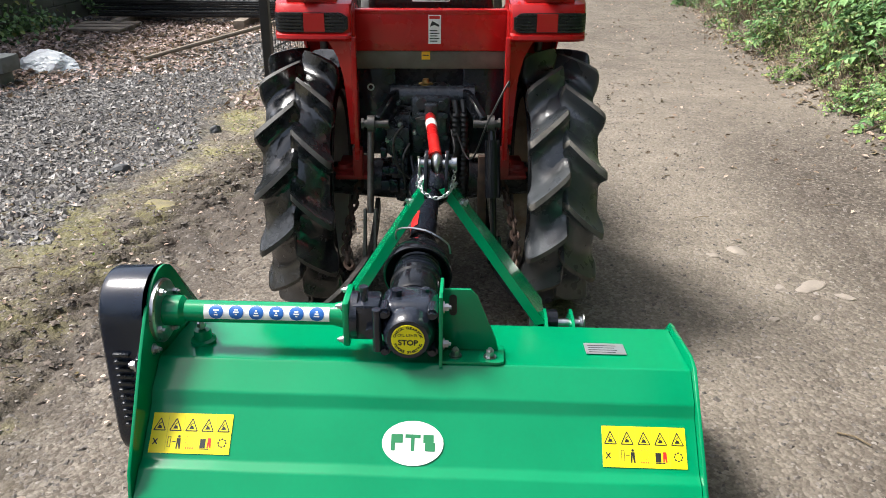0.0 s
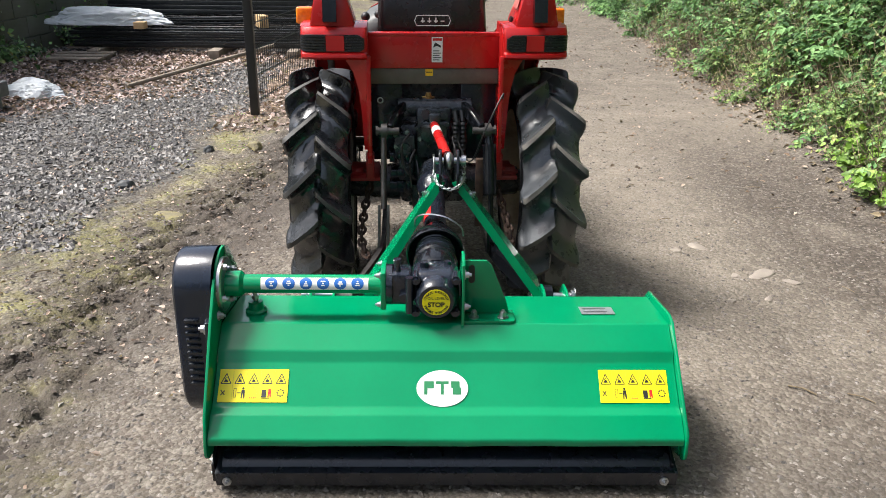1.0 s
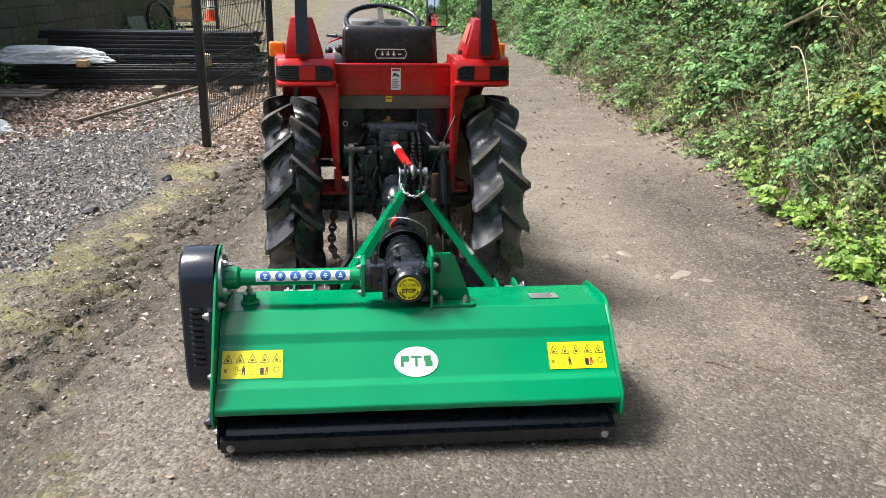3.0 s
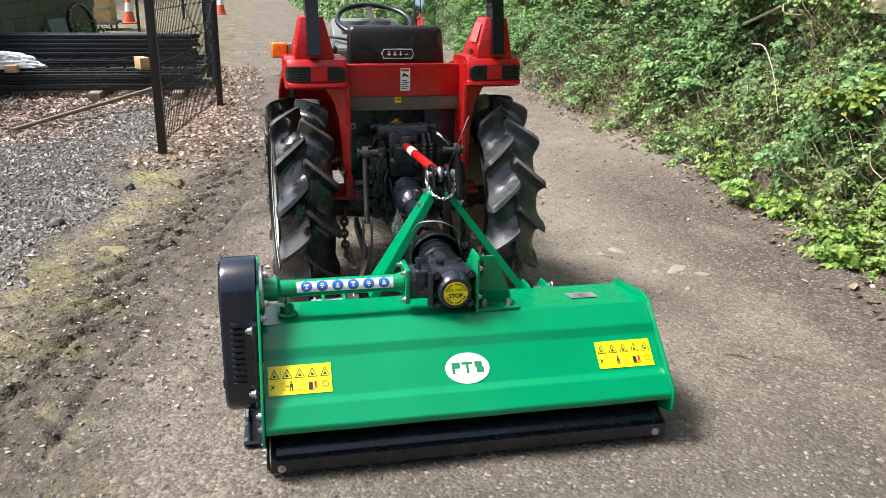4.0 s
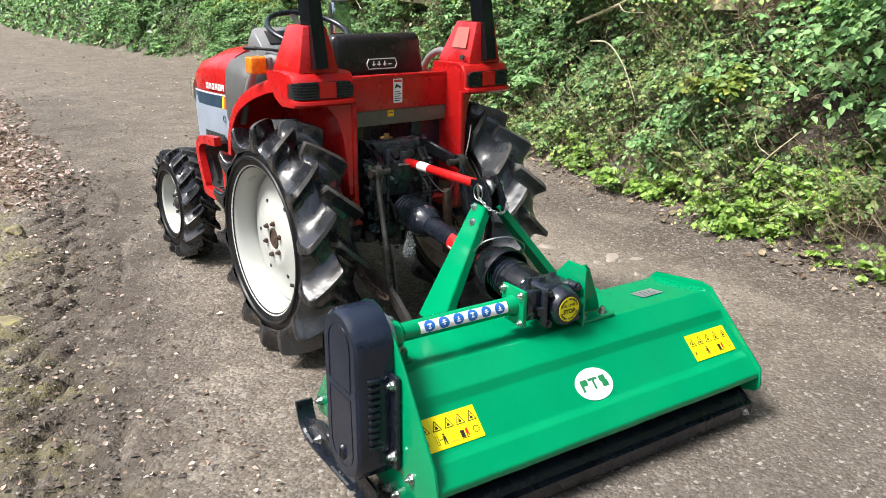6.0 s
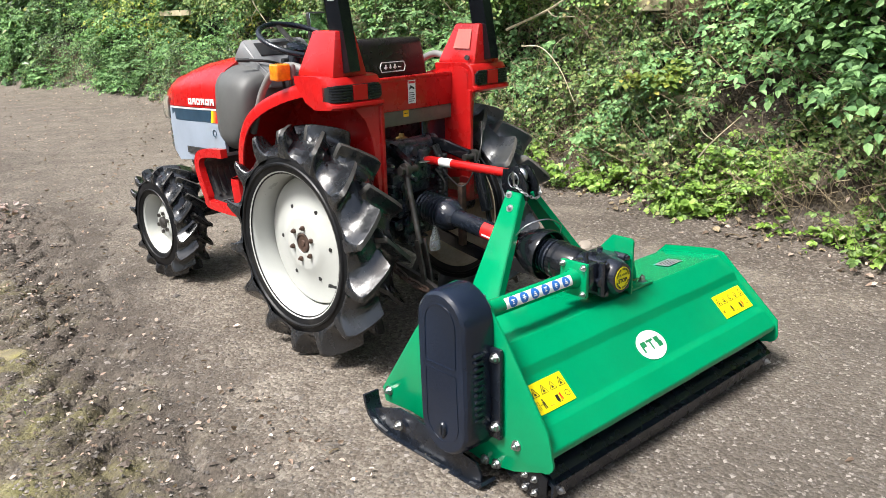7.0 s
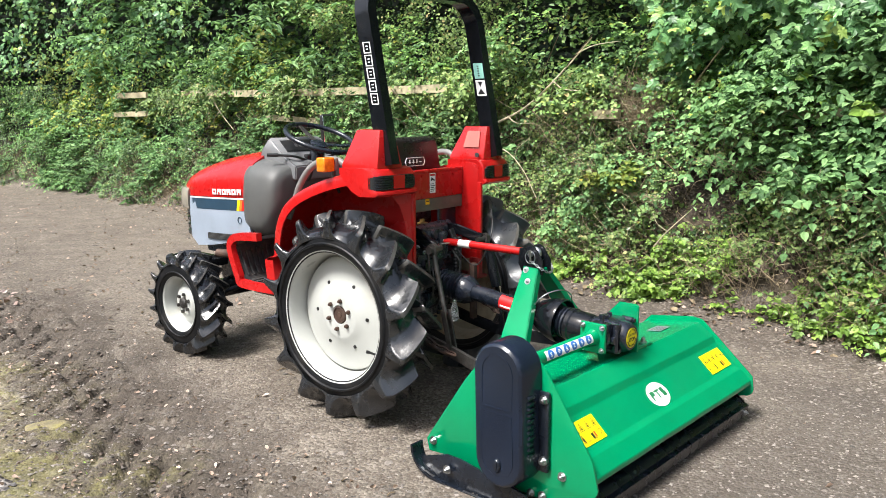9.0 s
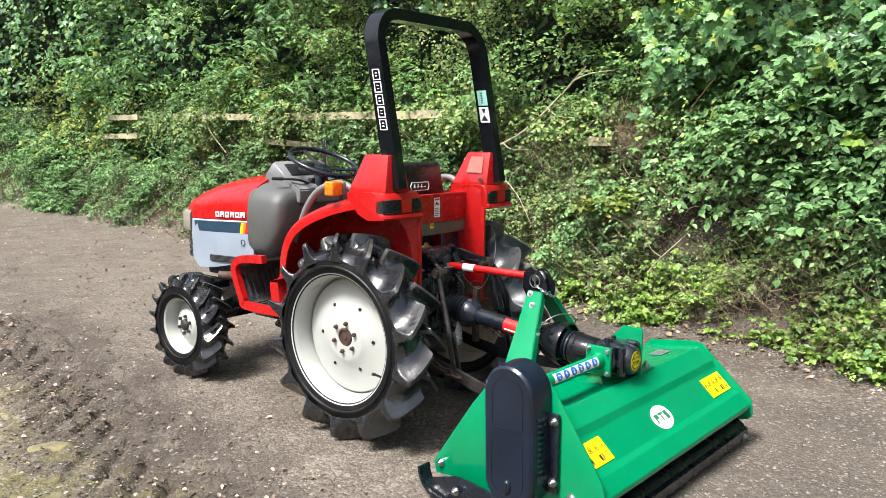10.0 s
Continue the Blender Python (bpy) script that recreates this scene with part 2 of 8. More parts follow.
def sweep(bm, pts, section, slot=0, closed=False, up=ZAX, caps=True):
    """Sweeps a closed 2D section (side, up) along a line of points."""
    P = [Vector(p) for p in pts]
    rings = []
    n = len(P)
    for i, p in enumerate(P):
        if closed:
            d = P[(i + 1) % n] - P[i - 1]
        else:
            d = P[min(i + 1, n - 1)] - P[max(i - 1, 0)]
        d.normalize()
        s = d.cross(up)
        if s.length < 1e-4:
            s = d.cross(Vector((0, 1, 0)))
        s.normalize()
        w = s.cross(d)
        rings.append([bm.verts.new(p + s * a + w * b) for a, b in section])
    k = len(section)
    pairs = list(zip(rings, rings[1:])) + ([(rings[-1], rings[0])] if closed else [])
    for a, b in pairs:
        for i in range(k):
            f = bm.faces.new((a[i], a[(i + 1) % k], b[(i + 1) % k], b[i]))
            f.material_index = slot
    if caps and not closed:
        bm.faces.new(rings[0][::-1]).material_index = slot
        bm.faces.new(rings[-1]).material_index = slot


def circle(r, n=8, flat=1.0):
    return [(r * math.cos(2 * math.pi * i / n), r * flat * math.sin(2 * math.pi * i / n)) for i in range(n)]


def rect(w, h):
    return [(-w / 2, -h / 2), (w / 2, -h / 2), (w / 2, h / 2), (-w / 2, h / 2)]


def pipe(bm, pts, r, n=8, steps=6, slot=0):
    sweep(bm, soft_path(pts, steps), circle(r, n), slot)


def bolt(bm, p, d, r=0.011, h=0.012, washer=True, slot=0):
    """A hexagon head with a washer and a stub of thread, standing out along d."""
    p, d = Vector(p), Vector(d).normalized()
    if washer:
        rod(bm, p - d * 0.002, p + d * 0.003, r * 1.5, seg=14, slot=slot)
    rod(bm, p, p + d * (0.003 + h), r, seg=6, slot=slot)
    rod(bm, p + d * h, p + d * (h + 0.009), r * 0.5, seg=8, slot=slot)


def chain(bm, pts, link=0.022, r=0.0025, steps=8):
    """Oval links along a line, each turned a quarter against the last."""
    line = soft_path(pts, steps)
    run, spots = 0.0, []
    need = 0.0
    for a, b in zip(line, line[1:]):
        d = b - a
        while need <= run + d.length:
            spots.append((a + d * ((need - run) / max(d.length, 1e-6)), d.normalized()))
            need += link * 0.72
        run += d.length
    for i, (p, d) in enumerate(spots):
        s = d.cross(ZAX)
        s = s.normalized() if s.length > 0.05 else Vector((1, 0, 0))
        w = s.cross(d)
        side = s if i % 2 else w
        loop = []
        for k in range(10):
            t = 2 * math.pi * k / 10
            loop.append(p + d * (link * 0.5 * math.cos(t)) + side * (link * 0.27 * math.sin(t)))
        sweep(bm, loop, circle(r, 5), closed=True, up=d.cross(side))


def nm():
    return bmesh.new()

# ---- ground ----
rng = np.random.default_rng(7)
EDGE_Y = [-8, -2, 0, 1.1, 2.1, 3.5, 5.3, 7.8, 11, 13, 15, 17, 20, 31, 54, 80]
EDGE_X = [1.6, 1.65, 1.75, 2.02, 2.27, 2.5, 2.68, 2.68, 2.86, 2.95, 2.72, 2.2, 1.6, 0.7, 0.4, 0.3]


def edge(y):
    """The foot of the hedge bank."""
    return np.interp(y, EDGE_Y, EDGE_X)


def step01(t):
    t = np.clip(t, 0, 1)
    return t * t * (3 - 2 * t)


def rough(x, y, s, seed=0.0):
    """Smooth unevenness from a few crossed waves, about -1 to 1."""
    return (np.sin(x * s * 1.3 + seed + 1.7 * np.sin(y * s * 0.7 + seed)) + np.sin(y * s * 1.7 + 2.1 * seed + 1.3 * np.sin(x * s * 0.9)) + np.sin((x + y) * s * 2.3 + 0.7 * seed)) / 3


def rut_line(y):
    """Where a wheel has run along the soft verge."""
    return np.clip(-1.31 + 0.2 * (y - 2.3), -1.75, -0.7)


def height(x, y):
    x, y = np.asarray(x, float), np.asarray(y, float)
    crown = 0.017 * np.exp(-(x / 1.2) ** 2) + 0.06 * step01((y - 2.4) / 1.5) * np.exp(-((x + 0.1) / 1.1) ** 2) * (1 - step01((y - 7) / 8))
    z = crown + 0.008 * rough(x, y, 2.0) * step01((np.abs(x) - 0.8) / 0.6) + 0.003 * rough(x, y, 9.0, 2.0)
    off = x - rut_line(y)
    run = step01((y - 0.6) / 1.0) * (1 - step01((y - 5.2) / 0.8))
    rut = np.exp(-((off + 0.05) / 0.27) ** 2) * run
    tread = np.clip(np.sin(38.0 * (y * 0.75 + np.abs(off + 0.02) * 0.9) + 1.6 * np.sin(y * 3.1)) - 0.1, 0, 1)
    patchy = 0.5 + 0.5 * rough(x, y, 3.7, 6.0)
    z = z - 0.015 * rut - 0.042 * rut * tread * step01(patchy * 1.6)
    wide = np.exp(-((off + 0.12) / 0.5) ** 2) * step01((y + 0.2) / 1.0) * (1 - step01((y - 5.6) / 1.0))
    z = z + wide * (0.011 * rough(x, y, 17.0, 1.0) + 0.011 * rough(x, y, 41.0, 3.0))
    groove = np.exp(-((off - 0.16 - 0.02 * np.sin(y * 5)) / 0.022) ** 2) + np.exp(-((off + 0.13 - 0.03 * np.sin(y * 3.3)) / 0.020) ** 2)
    z = z - 0.026 * groove * run * step01(rough(x * 0.3, y, 2.3, 9.0) * 2 + 0.5)
    z = z + 0.012 * rough(x, y, 16.0, 4.0) * step01((-1.9 - x) / 0.5)
    d = x - edge(y)
    top = 1.0 + 0.25 * rough(x, y, 0.9, 3.0)
    z = z + 0.05 * step01((d + 0.25) / 0.3) + step01(d / 0.55) * 0.72 * top + step01((d - 0.45) / 1.6) * 0.75 + 0.05 * rough(x, y, 6.0, 5.0) * step01(d / 0.3)
    left = -4.9 - x
    z = z + step01(left / 3.0) * 0.6
    far = step01((y - 20) / 20) * step01((-3.5 - x) / 3.0)
    return z + far * 1.2


def span(parts):
    out = []
    for a, b, s in parts:
        out += list(np.arange(a, b - 1e-6, s))
    return np.array(out + [parts[-1][1]])


def grid_mesh(name, xs, ys, fn):
    X, Y = np.meshgrid(xs, ys)
    co = np.stack([X, Y, fn(X, Y)], -1).reshape(-1, 3)
    nx, ny = len(xs), len(ys)
    i = (np.arange(ny - 1)[:, None] * nx + np.arange(nx - 1)[None]).ravel()
    return raw_mesh(name, co, np.stack([i, i + 1, i + nx + 1, i + nx], -1))


def raw_mesh(name, co, faces, smooth=True):
    """A mesh straight from arrays; all faces have the same number of corners."""
    me = bpy.data.meshes.new(name)
    n, k = faces.shape
    me.vertices.add(len(co))
    me.vertices.foreach_set("co", np.ascontiguousarray(co, np.float32).ravel())
    me.loops.add(n * k)
    me.loops.foreach_set("vertex_index", np.ascontiguousarray(faces, np.int32).ravel())
    me.polygons.add(n)
    me.polygons.foreach_set("loop_start", np.arange(0, n * k, k, dtype=np.int32))
    me.polygons.foreach_set("use_smooth", np.full(n, smooth))
    me.update(calc_edges=True)
    return me


def ground_material():
    m, nt, b = nodes_of("track_and_yard_soil")
    tc = nt.nodes.new("ShaderNodeTexCoord")
    sep = nt.nodes.new("ShaderNodeSeparateXYZ")
    nt.links.new(tc.outputs["Object"], sep.inputs[0])

    def calc(op, a, c=0.0, clamp=False):
        n = nt.nodes.new("ShaderNodeMath")
        n.operation, n.use_clamp = op, clamp
        for s, v in zip(n.inputs, (a, c)):
            if isinstance(v, (int, float)):
                s.default_value = v
            else:
                nt.links.new(v, s)
        return n.outputs[0]

    def between(v, lo, hi):
        n = nt.nodes.new("ShaderNodeMapRange")
        n.interpolation_type = "SMOOTHSTEP"
        nt.links.new(v, n.inputs[0])
        n.inputs[1].default_value, n.inputs[2].default_value = lo, hi
        return n.outputs[0]

    def cells(scale, rand=1.0):
        v = nt.nodes.new("ShaderNodeTexVoronoi")
        v.inputs["Scale"].default_value, v.inputs["Randomness"].default_value = scale, rand
        nt.links.new(tc.outputs["Object"], v.inputs["Vector"])
        return v

    x, y, z = sep.outputs
    wob = noise_tex(nt, 1.1, 5, rough=0.6)
    wob2 = noise_tex(nt, 0.35, 3)
    yd = calc("ADD", y, calc("MULTIPLY", calc("SUBTRACT", wob2, 0.5), 9.0))
    damp = ramp(nt, noise_tex(nt, 3.2, 7, rough=0.68), [(0.42, 0.0), (0.58, 1.0)])
    xd = calc("ADD", x, calc("MULTIPLY", calc("SUBTRACT", wob, 0.5), 1.3))
    broad = noise_tex(nt, 0.55, 6, rough=0.6)
    mid = noise_tex(nt, 6, 6, rough=0.65)
    fine = noise_tex(nt, 38, 8, rough=0.8)
    # packed dirt and grit of the track
    dirt = ramp(nt, broad, [(0.3, (0.085, 0.064, 0.049)), (0.5, (0.160, 0.126, 0.100)), (0.68, (0.235, 0.190, 0.153))])
    dirt = mix(nt, 0.5, dirt, ramp(nt, mid, [(0.3, (0.080, 0.060, 0.045)), (0.7, (0.215, 0.172, 0.138))]))
    grit = cells(70)
    gritc = ramp(nt, grit.outputs["Color"], [(0.22, (0.026, 0.021, 0.018)), (0.42, (0.100, 0.081, 0.068)), (0.62, (0.185, 0.156, 0.134)), (0.82, (0.34, 0.30, 0.265))])
    dirt = mix(nt, 0.42, dirt, gritc)
    crumbs = cells(130)
    dirt = mix(nt, 0.24, dirt, ramp(nt, crumbs.outputs["Color"], [(0.22, (0.022, 0.017, 0.014)), (0.52, (0.135, 0.110, 0.090)), (0.80, (0.36, 0.317, 0.275))]))
    dusty = calc("MULTIPLY", between(calc("ADD", x, calc("MULTIPLY", broad, 0.8)), 0.7, 1.5), calc("MULTIPLY", between(y, 0.5, 2.5), between(y, 9.0, 5.5)))
    dirt = mix(nt, calc("MULTIPLY", dusty, 0.4), dirt, ramp(nt, mid, [(0.3, (0.17, 0.135, 0.108)), (0.7, (0.34, 0.285, 0.235))]))
    # dark angular gravel
    stone = cells(38)
    stone2 = cells(75)
    grav = ramp(nt, stone.outputs["Color"], [(0.25, (0.014, 0.014, 0.015)), (0.5, (0.048, 0.046, 0.047)), (0.78, (0.18, 0.165, 0.155))])
    grav = mix(nt, 0.4, grav, ramp(nt, stone2.outputs["Color"], [(0.28, (0.014, 0.014, 0.014)), (0.75, (0.16, 0.142, 0.130))]))
    # mossy, muddy verge
    verge = ramp(nt, noise_tex(nt, 2.6, 8, rough=0.72), [(0.34, (0.060, 0.046, 0.034)), (0.44, (0.115, 0.090, 0.062)), (0.51, (0.17, 0.142, 0.078)), (0.58, (0.245, 0.220, 0.058)), (0.72, (0.10, 0.12, 0.03))])
    verge = mix(nt, 0.42, verge, gritc)
    # churned mud where a wheel has run
    line = calc("ADD", calc("MULTIPLY", y, 0.2), -1.77)
    off = calc("ABSOLUTE", calc("ADD", calc("SUBTRACT", x, line), calc("MULTIPLY", calc("SUBTRACT", wob, 0.5), 0.7)))
    mud = calc("MULTIPLY", between(off, 0.55, 0.15), calc("MULTIPLY", between(y, 6.3, 5.0), between(y, -0.5, 0.8)))
    mud = calc("MULTIPLY", mud, ramp(nt, noise_tex(nt, 5.5, 6, rough=0.7), [(0.33, 0.25), (0.52, 1.0)]))
    # yellow-green moss over the near corner of the verge
    moss = calc("MULTIPLY", calc("MULTIPLY", between(calc("ADD", x, calc("MULTIPLY", y, -0.03)), -1.28, -1.46), calc("MULTIPLY", between(y, 2.0, 2.5), between(y, 4.1, 3.4))), ramp(nt, noise_tex(nt, 5.0, 8, rough=0.75), [(0.48, 0.0), (0.64, 0.7)]))
    mossc = ramp(nt, fine, [(0.32, (0.085, 0.072, 0.034)), (0.52, (0.19, 0.168, 0.058)), (0.70, (0.31, 0.28, 0.11))])
    # leaf mould
    mould = ramp(nt, cells(30).outputs["Color"], [(0.1, (0.07, 0.046, 0.034)), (0.6, (0.22, 0.145, 0.105)), (0.95, (0.42, 0.32, 0.24))])
    col = mix(nt, between(xd, -1.22, -0.98), verge, dirt)
    stony = calc("MULTIPLY", between(xd, -1.5, -1.75), between(calc("ADD", y, calc("MULTIPLY", calc("SUBTRACT", wob, 0.5), 2.2)), 2.7, 3.5))
    col = mix(nt, calc("MULTIPLY", stony, between(yd, 15.0, 11.0)), col, grav)
    col = mix(nt, calc("MULTIPLY", mud, 0.85), col, ramp(nt, fine, [(0.32, (0.022, 0.017, 0.014)), (0.66, (0.092, 0.073, 0.059))]))
    col = mix(nt, moss, col, mossc)
    patch = calc("MULTIPLY", between(calc("ADD", calc("ADD", calc("MULTIPLY", x, -0.75), calc("MULTIPLY", y, 0.55)), calc("MULTIPLY", wob, 1.6)), 6.1, 6.9), calc("MULTIPLY", between(x, -1.6, -2.3), between(yd, 13.0, 9.5)))
    strip = calc("MULTIPLY", between(calc("ABSOLUTE", calc("ADD", xd, 1.25)), 0.42, 0.2), calc("MULTIPLY", between(y, 5.2, 6.2), between(y, 12.5, 9.5)))
    col = mix(nt, calc("MAXIMUM", calc("MULTIPLY", patch, 0.85), strip), col, mould)
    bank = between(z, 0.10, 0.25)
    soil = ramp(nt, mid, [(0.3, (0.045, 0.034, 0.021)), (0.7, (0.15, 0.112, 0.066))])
    # upper bank soil goes near-black: shade under the leaves put into the colour
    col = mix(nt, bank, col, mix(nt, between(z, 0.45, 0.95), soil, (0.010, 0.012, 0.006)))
    # damp dark soil along the foot of the bank
    foot = calc("MAXIMUM", calc("MULTIPLY", between(x, 1.15, 1.9), between(y, 6.5, 4.0)), calc("MULTIPLY", calc("MULTIPLY", between(x, 0.75, 1.3), 0.65), calc("MULTIPLY", between(y, 3.1, 1.9), between(y, 0.4, 1.1))))
    foot = calc("MULTIPLY", foot, ramp(nt, noise_tex(nt, 1.6, 6), [(0.26, 0.15), (0.46, 1.0)]))
    col = mix(nt, calc("MULTIPLY", foot, 0.85), col, ramp(nt, grit.outputs["Color"], [(0.1, (0.030, 0.022, 0.018)), (0.6, (0.07, 0.053, 0.044)), (0.95, (0.17, 0.14, 0.12))]))
    col = mix(nt, calc("MULTIPLY", calc("MULTIPLY", damp, 0.4), calc("MAXIMUM", between(x, 1.2, -0.4), between(y, 4.5, 7.5))), col, (0.055, 0.040, 0.031))
    # soil mixed darker over the near middle of the track
    near_dark = calc("MULTIPLY", between(calc("ADD", y, calc("MULTIPLY", broad, 0.8)), 2.3, 1.5), between(calc("ABSOLUTE", calc("ADD", xd, -0.45)), 1.35, 0.6))
    col = mix(nt, calc("MULTIPLY", near_dark, 0.55), col, (0.055, 0.045, 0.040))
    col = mix(nt, 1.0, col, (0.965, 1.0, 0.975), "MULTIPLY")
    nt.links.new(col, b.inputs["Base Color"])
    nt.links.new(ramp(nt, mid, [(0.3, 0.72), (0.7, 0.95)]), b.inputs["Roughness"])
    b.inputs["Specular IOR Level"].default_value = 0.35
    hgt = calc("ADD", calc("MULTIPLY", calc("SUBTRACT", 0.6, stone.outputs["Distance"]), calc("MULTIPLY", stony, 1.6)), calc("ADD", calc("MULTIPLY", mid, 0.9), calc("ADD", calc("MULTIPLY", fine, 0.5), calc("MULTIPLY", calc("SUBTRACT", 0.5, grit.outputs["Distance"]), 0.7))))
    hgt = calc("ADD", hgt, calc("MULTIPLY", mud, calc("MULTIPLY", noise_tex(nt, 24, 6, rough=0.75), 2.2)))
    bump(nt, b, hgt, 0.7, 0.014)
    return m


SOIL = ground_material()
gx = span([(-70, -20, 10), (-20, -6, 1), (-6, -3.2, 0.1), (-3.2, -2.0, 0.05), (-2.0, -0.4, 0.016), (-0.4, 3.6, 0.05), (3.6, 6, 0.2), (6, 20, 2), (20, 70, 10)])
gy = span([(-60, -10, 5), (-10, -1, 0.4), (-1, 0.6, 0.05), (0.6, 6.0, 0.02), (6.0, 7, 0.05), (7, 14, 0.12), (14, 30, 0.5), (30, 90, 5)])
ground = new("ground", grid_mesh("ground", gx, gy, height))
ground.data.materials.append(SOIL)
tagged(ground, "worn dirt track with grit, gravel yard and earth bank", "ground", kind="structure")

# ---- leaves and stones as loose stuff ----


def leaf_material(name, dark, mid, light, rough=0.45, through=0.25, odd=None, sheen=0.3):
    m, nt, b = nodes_of(name)
    g = nt.nodes.new("ShaderNodeNewGeometry")
    stops = [(0.0, tuple(c * 0.6 for c in dark)), (0.2, dark), (0.5, mid), (0.88, light)]
    if odd:
        stops.append((0.985, odd))
    col = ramp(nt, g.outputs["Random Per Island"], stops)
    patch = ramp(nt, noise_tex(nt, 1.3, 4), [(0.35, 0.62), (0.65, 1.2)])
    col = mix(nt, 1.0, col, patch, "MULTIPLY")
    col = mix(nt, 1.0, col, (1.0, 1.0, 1.3), "MULTIPLY")
    col = mix(nt, 0.18, col, ramp(nt, noise_tex(nt, 90, 3), [(0.3, dark), (0.7, light)]))
    nt.links.new(col, b.inputs["Base Color"])
    b.inputs["Roughness"].default_value = rough
    b.inputs["Specular IOR Level"].default_value = sheen
    t = nt.nodes.new("ShaderNodeBsdfTranslucent")
    nt.links.new(mix(nt, 1.0, col, (1.25, 1.3, 0.6), "MULTIPLY"), t.inputs[0])
    ms = nt.nodes.new("ShaderNodeMixShader")
    ms.inputs[0].default_value = through
    nt.links.new(b.outputs[0], ms.inputs[1])
    nt.links.new(t.outputs[0], ms.inputs[2])
    nt.links.new(ms.outputs[0], nt.nodes["Material Output"].inputs["Surface"])
    return m


def shape_ovate(w=0.34):
    """Outline of one leaf folded along its rib: points and quads."""
    p = np.array([(0, 0, 0), (-w * 0.9, 0.3, 0.09), (-w * 0.75, 0.62, 0.05), (0, 1.0, -0.12), (w * 0.75, 0.62, 0.05), (w * 0.9, 0.3, 0.09)])
    return p, np.array([(0, 3, 2, 1), (0, 5, 4, 3)])


def shape_lobed():
    """A five-lobed leaf: rib point, stalk end, then the rim."""
    p = [(0, 0.32, 0.0), (0, 0.0, 0.02)]
    half = ((64, 0.46), (56, 0.56), (47, 0.43), (40, 0.50), (31, 0.75), (22, 0.60), (15, 0.46), (8, 0.64))
    rim = [(-a, r) for a, r in half] + [(0, 0.86)] + [(a, r) for a, r in half[::-1]]
    for ang, r in rim:
        a = radians(ang * 1.9)
        p.append((r * math.sin(a) * 0.82, 0.32 + r * math.cos(a) * 0.82, -0.16 * r * r + 0.03 * math.sin(ang)))
    f4 = [(0, i, i + 1, i + 2) for i in range(2, 18, 2)] + [(0, 18, 1, 2)]
    return np.array(p), np.array(f4)


def scatter(name, at, facing, size, shape, material, droop=0.5, spin=0.9):
    """Many leaves in one mesh: at and facing are arrays of places and normals."""
    p, f = shape
    n = len(at)
    nrm = facing + rng.normal(0, 0.45, (n, 3))
    nrm /= np.linalg.norm(nrm, axis=1, keepdims=True)
    tip = np.stack([rng.normal(0, spin, n), rng.normal(0, spin, n), np.full(n, -droop) + rng.normal(0, 0.4, n)], 1)
    tip -= nrm * (tip * nrm).sum(1, keepdims=True)
    tip /= np.linalg.norm(tip, axis=1, keepdims=True) + 1e-9
    side = np.cross(tip, nrm)
    s = size[:, None, None]
    co = at[:, None] + s * (side[:, None] * p[None, :, :1] + tip[:, None] * p[None, :, 1:2] + nrm[:, None] * p[None, :, 2:])
    faces = (f[None] + (np.arange(n) * len(p))[:, None, None]).reshape(-1, f.shape[1])
    ob = new(name, raw_mesh(name, co.reshape(-1, 3), faces, smooth=False))
    ob.data.materials.append(material)
    return ob


def stones(name, at, size, material, flat=0.6):
    """Angular pebbles: one crooked eight-sided solid each."""
    n = len(at)
    base = np.array([(1, 0, 0), (-1, 0, 0), (0, 1, 0), (0, -1, 0), (0, 0, 1), (0, 0, -1)], float)
    base = base[None] * rng.uniform(0.6, 1.25, (n, 6, 1)) + rng.normal(0, 0.18, (n, 6, 3))
    a = rng.uniform(0, 2 * np.pi, n)
    c, s = np.cos(a)[:, None], np.sin(a)[:, None]
    x, y = base[..., 0] * c - base[..., 1] * s, base[..., 0] * s + base[..., 1] * c
    co = np.stack([x, y, base[..., 2] * flat], -1) * size[:, None, None] + at[:, None]
    f = np.array([(0, 2, 4), (2, 1, 4), (1, 3, 4), (3, 0, 4), (2, 0, 5), (1, 2, 5), (3, 1, 5), (0, 3, 5)])
    faces = (f[None] + (np.arange(n) * 6)[:, None, None]).reshape(-1, 3)
    ob = new(name, raw_mesh(name, co.reshape(-1, 3), faces, smooth=False))
    ob.data.materials.append(material)
    return ob


def island_material(name, stops, rough=0.85):
    m, nt, b = nodes_of(name)
    g = nt.nodes.new("ShaderNodeNewGeometry")
    col = ramp(nt, g.outputs["Random Per Island"], stops)
    col = mix(nt, 0.3, col, ramp(nt, noise_tex(nt, 120, 4), [(0.3, stops[0][1]), (0.7, stops[-1][1])]))
    nt.links.new(col, b.inputs["Base Color"])
    b.inputs["Roughness"].default_value = rough
    bump(nt, b, noise_tex(nt, 200, 3), 0.3, 0.002)
    return m


IVY = leaf_material("ivy_leaf", (0.018, 0.048, 0.015), (0.092, 0.19, 0.05), (0.265, 0.43, 0.125), 0.32, 0.10, (0.27, 0.25, 0.05), 0.36)
NETTLE = leaf_material("nettle_leaf", (0.042, 0.112, 0.034), (0.125, 0.260, 0.074), (0.270, 0.450, 0.145), 0.62, 0.2, None, 0.25)
HERB = leaf_material("bright_herb_leaf", (0.095, 0.19, 0.026), (0.205, 0.355, 0.048), (0.36, 0.52, 0.095), 0.42, 0.28, None, 0.35)
SYCAMORE = leaf_material("sycamore_leaf", (0.04, 0.125, 0.040), (0.125, 0.300, 0.090), (0.280, 0.510, 0.150), 0.38, 0.15, (0.42, 0.50, 0.06), 0.4)
